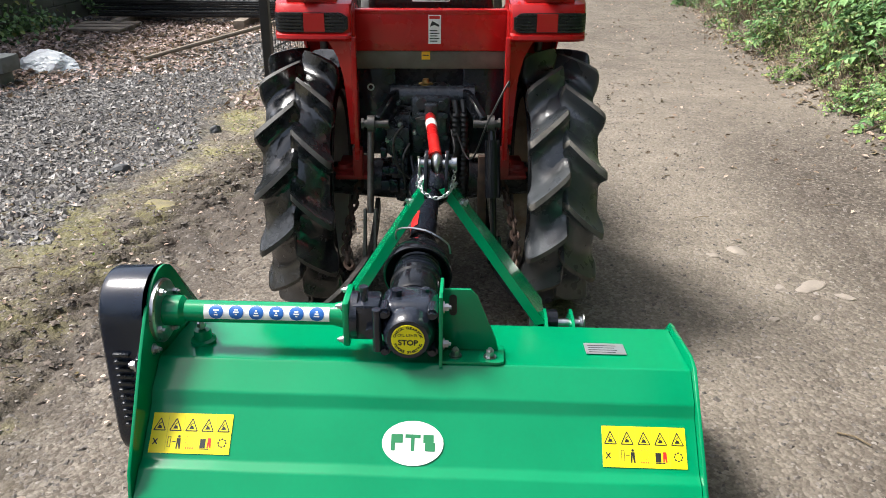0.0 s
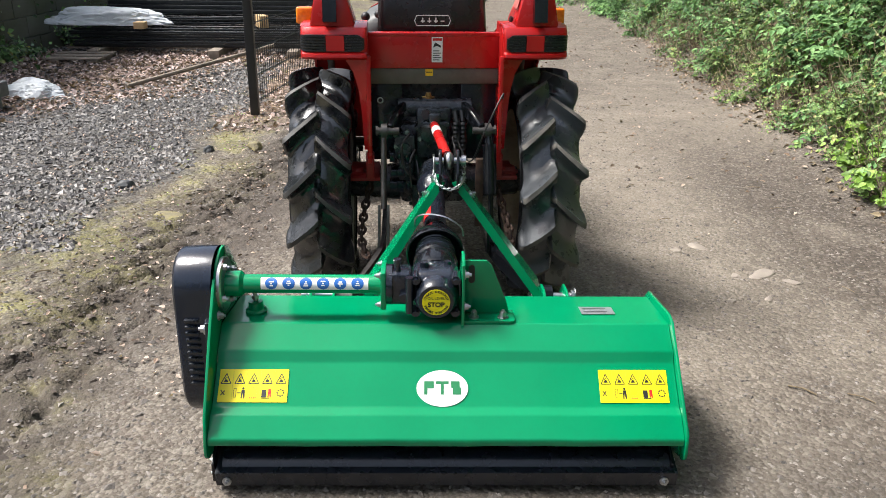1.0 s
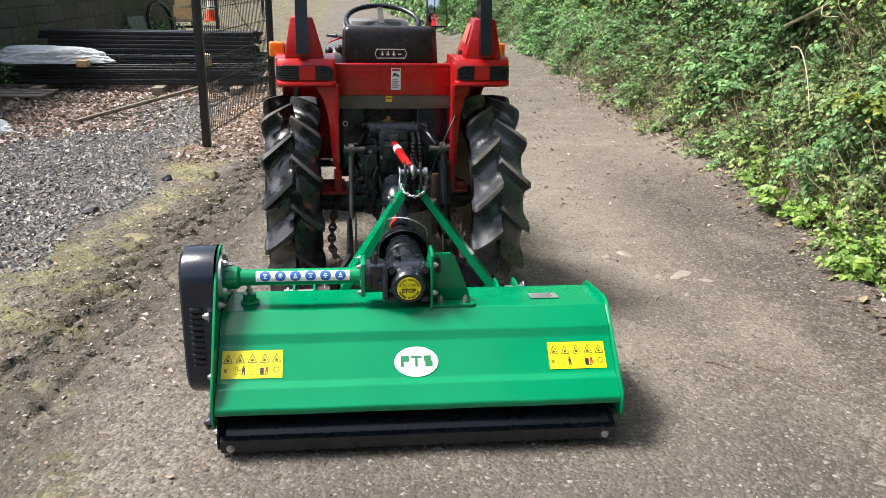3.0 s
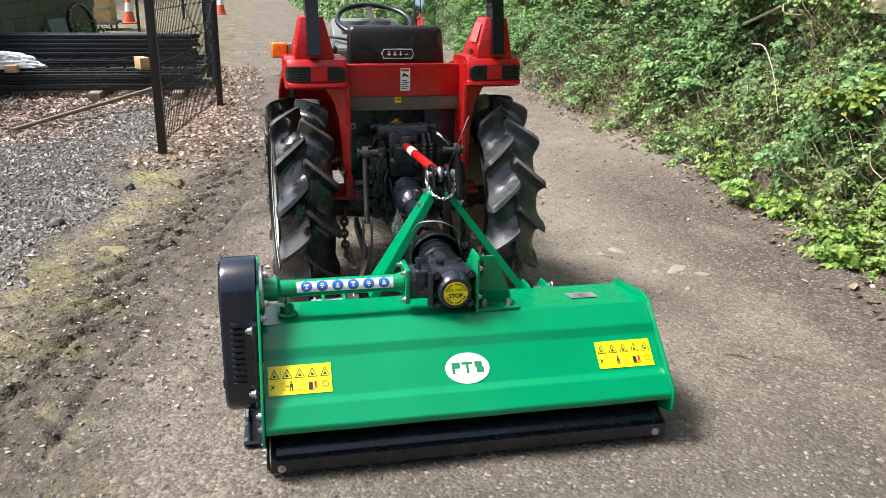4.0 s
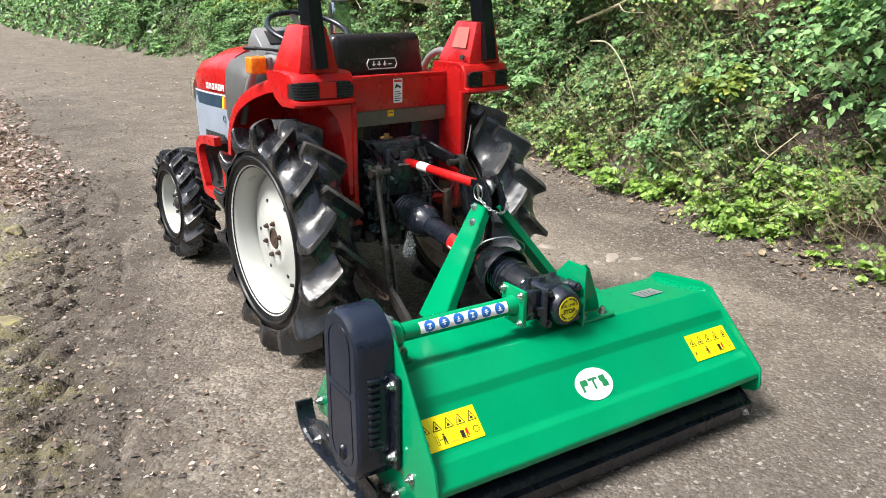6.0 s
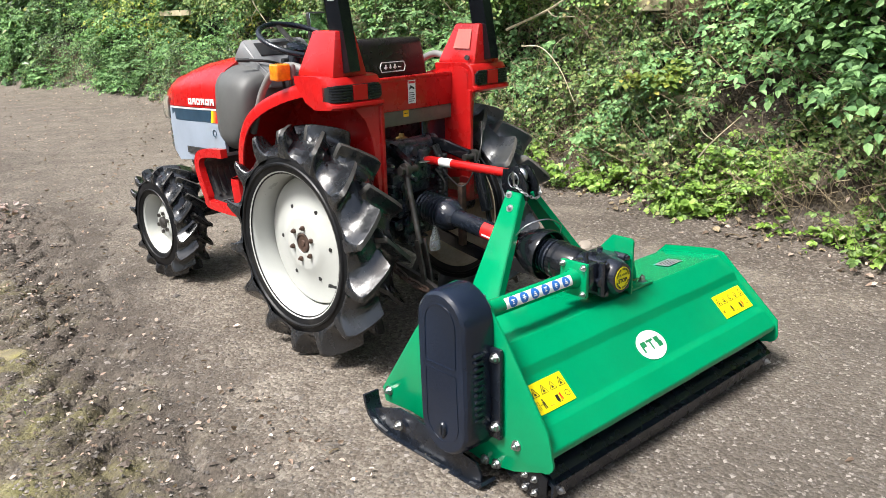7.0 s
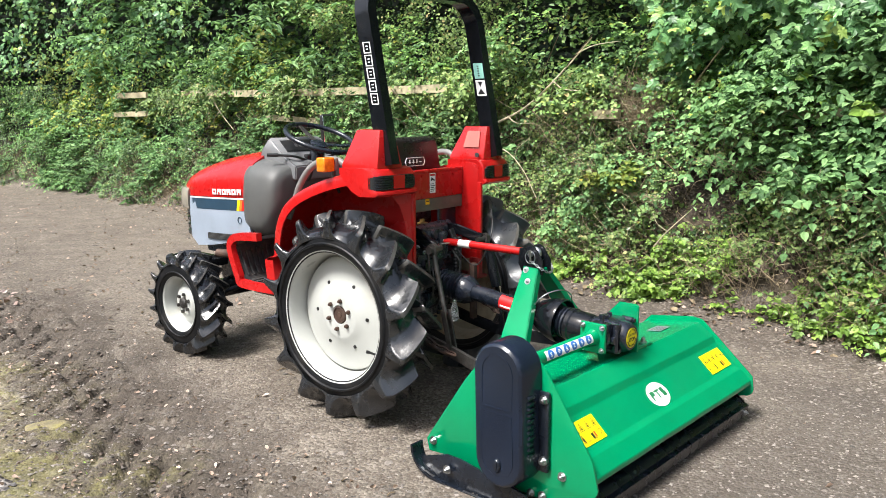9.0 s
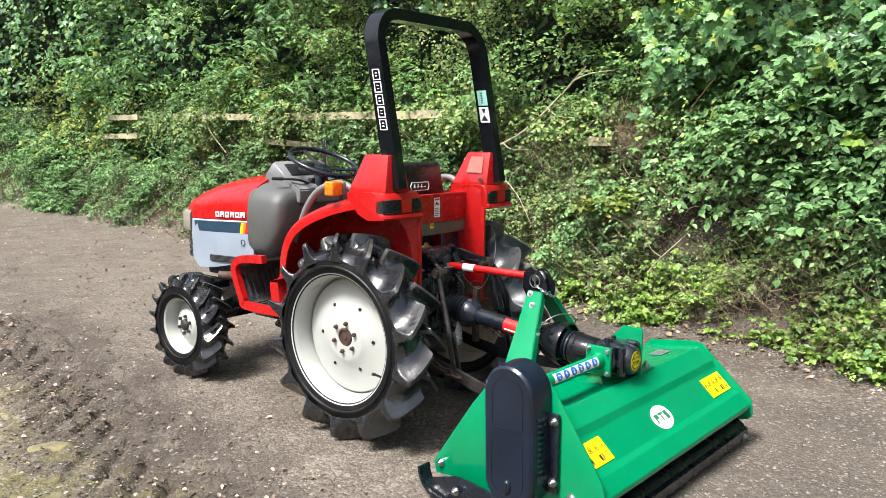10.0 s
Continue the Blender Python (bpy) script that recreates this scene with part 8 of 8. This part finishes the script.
def mesh_fence():
    f = empty("mesh_fence", pose(-1.38, 5.88, 0))
    tagged(f, "black welded mesh fence panels on square steel posts", "fence")
    o = Vector((-1.38, 5.88, 0))
    corners = [Vector((-1.385, 5.89, 0)), Vector((-1.065, 8.14, 0)), Vector((-1.33, 10.7, 0))]
    for c in corners:
        bm = nm()
        p = c - o
        z0 = at_ground(c.x, c.y) - 0.05
        box(bm, (p.x - 0.032, p.y - 0.032, z0), (p.x + 0.032, p.y + 0.032, 1.98), 0.004)
        box(bm, (p.x - 0.034, p.y - 0.034, 1.98), (p.x + 0.034, p.y + 0.034, 1.99), 0.003)
        part("post", bm, FENCE_BLACK, f)
    for a, b in zip(corners, corners[1:]):
        bm = nm()
        a, b = a - o, b - o
        d = b - a
        n = int(d.length / 0.05)
        for i in range(1, n):
            p = a + d * (i / n)
            rod(bm, (p.x, p.y, 0.10), (p.x, p.y, 1.92), 0.0026, seg=4)
        s = d.cross(ZAX).normalized() * 0.005
        for k in range(10):
            z = 0.12 + k * 0.195
            for q in (s, -s):
                rod(bm, a + q + ZAX * z, b + q + ZAX * z, 0.003, seg=4)
        tagged(part("mesh_panel", bm, FENCE_BLACK, f), kind="stuff")
    # a loose chain and wire tied to the mesh
    bm = nm()
    a = corners[0] - o
    d = (corners[1] - corners[0])
    off = Vector((0.012, -0.002, 0))
    chain(bm, [a + d * 0.35 + ZAX * 1.35 + off, a + d * 0.5 + ZAX * 1.0 + off, a + d * 0.75 + ZAX * 0.82 + off, a + d * 0.95 + ZAX * 1.1 + off], 0.026, 0.0016)
    part("chain", bm, DARK_STEEL, f)
    return f


mesh_fence()

# ---- block wall with its courses ----
WA, WB = Vector((-4.85, 5.2, 0)), Vector((-3.90, 17.0, 0))
WD = (WB - WA).normalized()
WN = Vector((WD.y, -WD.x, 0))
WL = (WB - WA).length
wall = new("wall_yard")
bm = nm()
wm = Matrix(((WD.x, -WN.x, 0, WA.x), (WD.y, -WN.y, 0, WA.y), (0, 0, 1, -0.1), (0, 0, 0, 1)))
box(bm, (0, 0.004, 0), (WL, 0.20, 2.55), 0.0, m=wm)
me = bpy.data.meshes.new("wall_yard")
bm.to_mesh(me)
bm.free()
me.materials.append(CONCRETE)
bpy.data.objects.remove(wall)
wall = tagged(new("wall_yard", me), "damp dark concrete block wall streaked with moss", "wall", kind="structure")

# ---- stack of fence panels on bearers ----
stack = empty("panel_stack", pose(-2.7, 9.5, 0))
tagged(stack, "stack of black steel fence panels on timber bearers", "panel stack")
r = random.Random(11)
for k, x in enumerate((-3.75, -2.42, -1.55)):
    bm = nm()
    z = at_ground(x, 9.4)
    box(bm, (x + 2.7 - 0.06, -0.75, z - 0.01), (x + 2.7 + 0.06, 0.95, z + 0.085), 0.006)
    part("bearer", bm, GREY_WOOD, stack)
for i in range(11):
    z = 0.088 + i * 0.026
    x0, x1 = -1.32 + r.uniform(-0.08, 0.04), 1.28 + r.uniform(-0.06, 0.12)
    y0 = -0.52 + r.uniform(-0.05, 0.05) + 0.012 * i
    y1 = 0.95 + r.uniform(-0.05, 0.05)
    if i > 7:
        y0 += 0.42
    bm = nm()
    t = 0.006
    box(bm, (x0, y0, z), (x1, y0 + 0.03, z + 0.02), 0.002)
    panel = part("panel", bm, FENCE_BLACK, stack)
    bm = nm()
    box(bm, (x0, y1 - 0.03, z), (x1, y1, z + 0.02), 0.002)
    part("edge_rail", bm, FENCE_BLACK, panel)
    for k in range(14):
        bm = nm()
        x = x0 + (x1 - x0) * k / 13
        rod(bm, (x, y0, z + 0.01), (x, y1, z + 0.01), t, seg=5)
        part("wire", bm, FENCE_BLACK, panel)
    for k in range(1, 5):
        bm = nm()
        y = y0 + (y1 - y0) * k / 5
        rod(bm, (x0, y, z + 0.014), (x1, y, z + 0.014), t * 0.8, seg=5)
        part("cross_wire", bm, FENCE_BLACK, panel)
for i in range(5):
    bm = nm()
    z = 0.376 + i * 0.048
    x0 = -1.35 + r.uniform(-0.05, 0.1)
    for ya, yb in ((0.35 + 0.05 * i, 0.42 + 0.06 * i), (0.55 + 0.05 * i, 0.62 + 0.06 * i), (0.80 + 0.01 * i, 0.87 + 0.01 * i)):
        bm = nm()
        box(bm, (x0, ya, z), (1.22 + r.uniform(-0.05, 0.1), yb, z + 0.045), 0.003)
        part("steel_channel", bm, FENCE_BLACK, stack)
bm = nm()
box(bm, (-0.30, -0.36, 0.296), (-0.18, -0.24, 0.37), 0.004)
tagged(part("timber_offcut", bm, FRESH_WOOD), "pale sawn timber offcut on the stack", "timber").matrix_world = pose(-3.03, 9.30, 0.0)
bm = nm()
box(bm, (-0.055, -0.11, 0.0), (0.055, 0.11, 0.13), 0.004)
tagged(part("timber_offcut", bm, FRESH_WOOD), "pale sawn timber block lying on the panels", "timber").matrix_world = pose(-1.96, 9.25, 0.298, 0, 0, 25)


def crumpled(name, size, place, seed, label, category, turn=0.0, flat=0.6):
    """A crumpled sheet of plastic film heaped into an uneven shape."""
    bm = nm()
    bmesh.ops.create_icosphere(bm, subdivisions=5, radius=1.0)
    for v in bm.verts:
        p = v.co.copy()
        f = 1 + 0.20 * noise.noise(p * 1.6 + Vector((seed, 0, 0))) + 0.12 * abs(noise.noise(p * 4.3 + Vector((0, seed, 0)))) + 0.06 * abs(noise.noise(p * 8 + Vector((0, 0, seed)))) + 0.02 * abs(noise.noise(p * 19 + Vector((seed, seed, 0))))
        q = p * f
        z = q.z * size[2]
        if z < 0:
            z *= 0.1
        v.co = Vector((q.x * size[0], q.y * size[1], z))
    ob = part(name, bm, POLY, None, smooth=22)
    ob.matrix_world = place @ pose(0, 0, 0, 0, 0, turn)
    return tagged(ob, label, category)


crumpled("polythene_parcel", (0.64, 0.19, 0.19), pose(-3.70, 9.22, 0.325), 2.0, "long bundle wrapped in crumpled white polythene on the stack", "bundle", 3)
crumpled("plastic_bag", (0.25, 0.19, 0.14), pose(-3.46, 6.68, at_ground(-3.46, 6.68) - 0.01), 5.0, "crumpled translucent white plastic bag lying on leaves", "plastic bag", -25)
# pallet boards beside the stack
pal = empty("pallet", pose(-3.75, 8.55, 0))
tagged(pal, "low weathered timber pallet half under leaves", "pallet")
for k in range(3):
    bm = nm()
    box(bm, (-0.32 - 0.03 * k, -0.24 + k * 0.20, 0.045), (0.24, -0.11 + k * 0.20, 0.065), 0.003)
    part("board", bm, GREY_WOOD, pal)
for x in (-0.28, 0.12):
    bm = nm()
    box(bm, (x, -0.24, -0.01), (x + 0.10, 0.30, 0.044), 0.004)
    part("block", bm, GREY_WOOD, pal)
# long pole on the ground
bm = nm()
pts = [(-2.78, 7.03, at_ground(-2.78, 7.03) + 0.022), (-2.43, 7.52, 0.075), (-2.05, 8.03, 0.135), (-1.70, 8.50, 0.195)]
pts = [(x, y, max(z, at_ground(x, y) + 0.02)) for x, y, z in pts]
sweep(bm, soft_path(pts, 5), circle(0.021, 8))
tagged(part("wooden_pole", bm, GREY_WOOD), "long thin weathered wooden pole lying on gravel", "pole")
# stacked concrete kerbs
for k, (dx, dy, dz, a) in enumerate(((0, 0, 0, 4), (0.06, 0.03, 0.121, -6), (-0.10, 0.02, 0.242, 10), (-0.42, 0.12, 0.0, 15))):
    bm = nm()
    box(bm, (-0.24, -0.11, 0), (0.24, 0.11, 0.118), 0.014, 2)
    ob = tagged(part("concrete_kerb", bm, CONCRETE), "grey weathered concrete kerb in a small pile", "kerb", group="pile of kerbs")
    ob.matrix_world = pose(-3.69 + dx, 6.02 + dy, at_ground(-3.72, 6.0) - 0.005 + dz, 0, 0, a)
# leaning sheet and hoop at the wall's end
bm = nm()
box(bm, (-0.24, -0.01, 0), (0.24, 0.01, 0.56), 0.004)
ob = tagged(part("leaning_board", bm, surface("pale_green_board", (0.16, 0.19, 0.15), 0.7, spread=0.3)), "pale green-grey board leaning on the wall", "board")
ob.matrix_world = pose(-3.83, 14.1, 0.02, 0, 0, 70) @ pose(0, 0, 0, -14, 0, 0)
bm = nm()
sweep(bm, [Vector((0.36 * math.cos(t), 0, 0.38 + 0.37 * math.sin(t))) for t in np.linspace(0, 2 * np.pi, 33)[:-1]], circle(0.035, 8), closed=True, up=Vector((0, 1, 0)))
ob = tagged(part("rubber_hoop", bm, RUBBER), "black rubber hoop propped on the wall", "hoop")
ob.matrix_world = pose(-3.74, 15.3, 0.02, 0, 0, 68) @ pose(0, 0, 0, -10, 0, 0)
# crate on a trolley
crate = empty("wooden_crate", pose(-4.45, 20.1, 0))
tagged(crate, "pale plywood crate standing on a low trolley", "crate")
gz = at_ground(-4.45, 20.1)
bm = nm()
box(bm, (-0.50, -0.40, gz + 0.20), (0.40, 0.40, gz + 1.25), 0.01)
part("body", bm, FRESH_WOOD, crate)
bm = nm()
box(bm, (-0.56, -0.44, gz + 0.13), (0.50, 0.44, gz + 0.20), 0.008)
part("trolley_bed", bm, GREY_WOOD, crate)
for x in (-0.45, 0.38):
    for y in (-0.36, 0.36):
        bm = nm()
        lathe(bm, [(-0.02, 0.001), (-0.02, 0.06), (0.02, 0.06), (0.02, 0.001)], (x, y, gz + 0.065), "x", 16)
        part("castor", bm, RUBBER, crate)
for z in (0.45, 0.98):
    bm = nm()
    box(bm, (-0.51, -0.415, gz + z), (0.41, -0.40, gz + z + 0.08), 0.003)
    part("batten", bm, TIMBER, crate)


def cone(x, y):
    z = at_ground(x, y)
    c = empty("traffic_cone", pose(x, y, z))
    tagged(c, "faded orange traffic cone with white sleeve", "traffic cone", group="cones by the track")
    bm = nm()
    box(bm, (-0.19, -0.19, 0), (0.19, 0.19, 0.03), 0.012)
    part("base", bm, CONE_ORANGE, c)
    bm = nm()
    lathe(bm, [(0.03, 0.14), (0.30, 0.10), (0.70, 0.035), (0.72, 0.03), (0.72, 0.001)], (0, 0, 0), "z", 24)
    part("body", bm, CONE_ORANGE, c)
    bm = nm()
    lathe(bm, [(0.30, 0.101), (0.30, 0.104), (0.52, 0.069), (0.52, 0.066)], (0, 0, 0), "z", 24)
    part("sleeve", bm, WHITE, c)


cone(-2.0, 27.4)
cone(-4.05, 22.3)
for x, y in ((-3.45, 19.6), (-2.9, 24.5)):
    bm = nm()
    z = at_ground(x, y)
    box(bm, (-0.03, -0.03, -0.1), (0.03, 0.03, 1.9), 0.003)
    ob = tagged(part("steel_post", bm, FENCE_BLACK), "slim black steel post beside the far yard", "post")
    ob.matrix_world = pose(x, y, z)
# moss and weeds along the foot of the wall
n = 5200
t = rng.uniform(0, WL, n)
z = np.abs(rng.normal(0, 0.16, n))
d = rng.exponential(0.10, n) + 0.02
keep_ = rough(t, z * 2, 1.6, 2.0) + 0.45 > 0
t, z, d = t[keep_], z[keep_], d[keep_]
at = np.stack([WA.x + WD.x * t + WN.x * d, WA.y + WD.y * t + WN.y * d, z], 1)
at[:, 2] += height(at[:, 0], at[:, 1])
tagged(scatter("wall_weeds", at, np.tile(np.array([[0.7, -0.3, 0.6]]), (len(at), 1)), rng.uniform(0.03, 0.08, len(at)), shape_ovate(0.4), IVY, droop=0.2), "dark green weeds along the foot of the wall", "weeds", kind="stuff")

# ---- single stones lying by the track ----


def rock(x, y, size, mat, label, seed, flat=0.6, sink=0.25):
    bm = nm()
    bmesh.ops.create_icosphere(bm, subdivisions=3, radius=1.0)
    for v in bm.verts:
        p = v.co.copy()
        f = 1 + 0.35 * noise.noise(p * 1.1 + Vector((seed, 0, 0))) + 0.12 * noise.noise(p * 3.0 + Vector((0, seed, 0)))
        v.co = Vector((p.x * f * size[0], p.y * f * size[1], p.z * f * size[2]))
    ob = tagged(part("stone", bm, mat, smooth=25), label, "stone", group="stones by the track")
    ob.matrix_world = pose(x, y, at_ground(x, y) + size[2] * (1 - 2 * sink) * 0.6, 0, 0, seed * 50)
    return ob


DARK_STONE = surface("dark_damp_stone", (0.045, 0.048, 0.05), 0.6, spread=0.4, scale=20, bumpy=0.5)
PALE_STONE = surface("pale_dusty_stone", (0.25, 0.215, 0.18), 0.9, spread=0.2, scale=15, bumpy=0.4)
MOSS_STONE = surface("yellowish_mossy_stone", (0.17, 0.145, 0.085), 0.9, spread=0.35, dirt=(0.20, 0.18, 0.05), dirt_amount=0.5, scale=22, bumpy=0.7, depth=0.006)
rock(-1.47, 4.80, (0.036, 0.030, 0.032), DARK_STONE, "dark grey lump of stone on the verge", 1.0)
rock(-1.18, 4.86, (0.060, 0.045, 0.040), MOSS_STONE, "brown mossy lump of stone on the verge", 2.0)
rock(-1.38, 3.60, (0.10, 0.06, 0.020), MOSS_STONE, "flat mossy stone bedded in the verge", 3.0, sink=0.5)
rock(-1.75, 4.05, (0.05, 0.04, 0.035), DARK_STONE, "dark stone lying in the gravel", 4.0)
rock(-2.3, 3.6, (0.045, 0.06, 0.035), DARK_STONE, "dark stone lying in the gravel", 5.0)
for i, (x, y, a, b) in enumerate(((1.23, 3.17, 0.045, 0.03), (1.12, 3.11, 0.03, 0.022), (1.42, 2.86, 0.07, 0.035), (1.30, 2.84, 0.03, 0.02), (1.52, 2.78, 0.035, 0.02), (1.20, 2.60, 0.02, 0.015), (1.36, 2.62, 0.025, 0.016))):
    rock(x, y, (a, b, 0.010), PALE_STONE, "flat pale stone worn level with the track", 6.0 + i, sink=0.55)
r = random.Random(21)
for i in range(26):
    bm = nm()
    x, y = r.uniform(-1.7, 2.0), r.uniform(0.7, 6.5)
    L, a = r.uniform(0.03, 0.09), r.uniform(0, 6.28)
    z = at_ground(x, y) + 0.006
    d = Vector((math.cos(a), math.sin(a), 0)) * L
    sweep(bm, [Vector((x, y, z)) - d / 2, Vector((x, y, z + 0.004)) + Vector((-d.y, d.x, 0)) * 0.08, Vector((x, y, z)) + d / 2], circle(r.uniform(0.0015, 0.0035), 5))
    tagged(part("twig", bm, STRAW), "dry broken twig lying on the track", "twig", group="twigs on the track")

# ---- wall blocks, one by one ----
BW, BH = 0.45, 0.225
bmb = nm()
box(bmb, (0.005, -0.012, 0.005), (BW - 0.005, 0.01, BH - 0.005), 0.003, 1)
block_me = bpy.data.meshes.new("block")
bmb.to_mesh(block_me)
bmb.free()


def block_material():
    m, nt, b = nodes_of("mossy_block")
    info = nt.nodes.new("ShaderNodeObjectInfo")
    broad = noise_tex(nt, 1.2, 6, "Generated")
    tc = nt.nodes.new("ShaderNodeNewGeometry")
    n = nt.nodes.new("ShaderNodeTexNoise")
    n.inputs["Scale"].default_value, n.inputs["Detail"].default_value = 1.1, 8
    nt.links.new(tc.outputs["Position"], n.inputs["Vector"])
    col = ramp(nt, info.outputs["Random"], [(0.0, (0.10, 0.10, 0.078)), (1.0, (0.155, 0.152, 0.122))])
    col = mix(nt, ramp(nt, n.outputs["Fac"], [(0.42, 0.0), (0.62, 0.85)]), col, (0.070, 0.088, 0.026))
    col = mix(nt, 0.3, col, ramp(nt, broad, [(0.3, (0.05, 0.05, 0.042)), (0.7, (0.16, 0.16, 0.135))]))
    nt.links.new(col, b.inputs["Base Color"])
    b.inputs["Roughness"].default_value = 0.92
    bump(nt, b, noise_tex(nt, 60, 4), 0.5, 0.004)
    return m


block_me.materials.append(block_material())
count = 0
for row in range(11):
    x = -BW / 2 if row % 2 else 0.0
    while x < WL - 0.02:
        if x >= 0 and x + BW <= WL + 0.2 and count < 300:
            ob = new("block", block_me)
            ob.parent = wall
            ob.matrix_local = wm @ pose(x, 0.0, row * BH + 0.06)
            count += 1
        x += BW
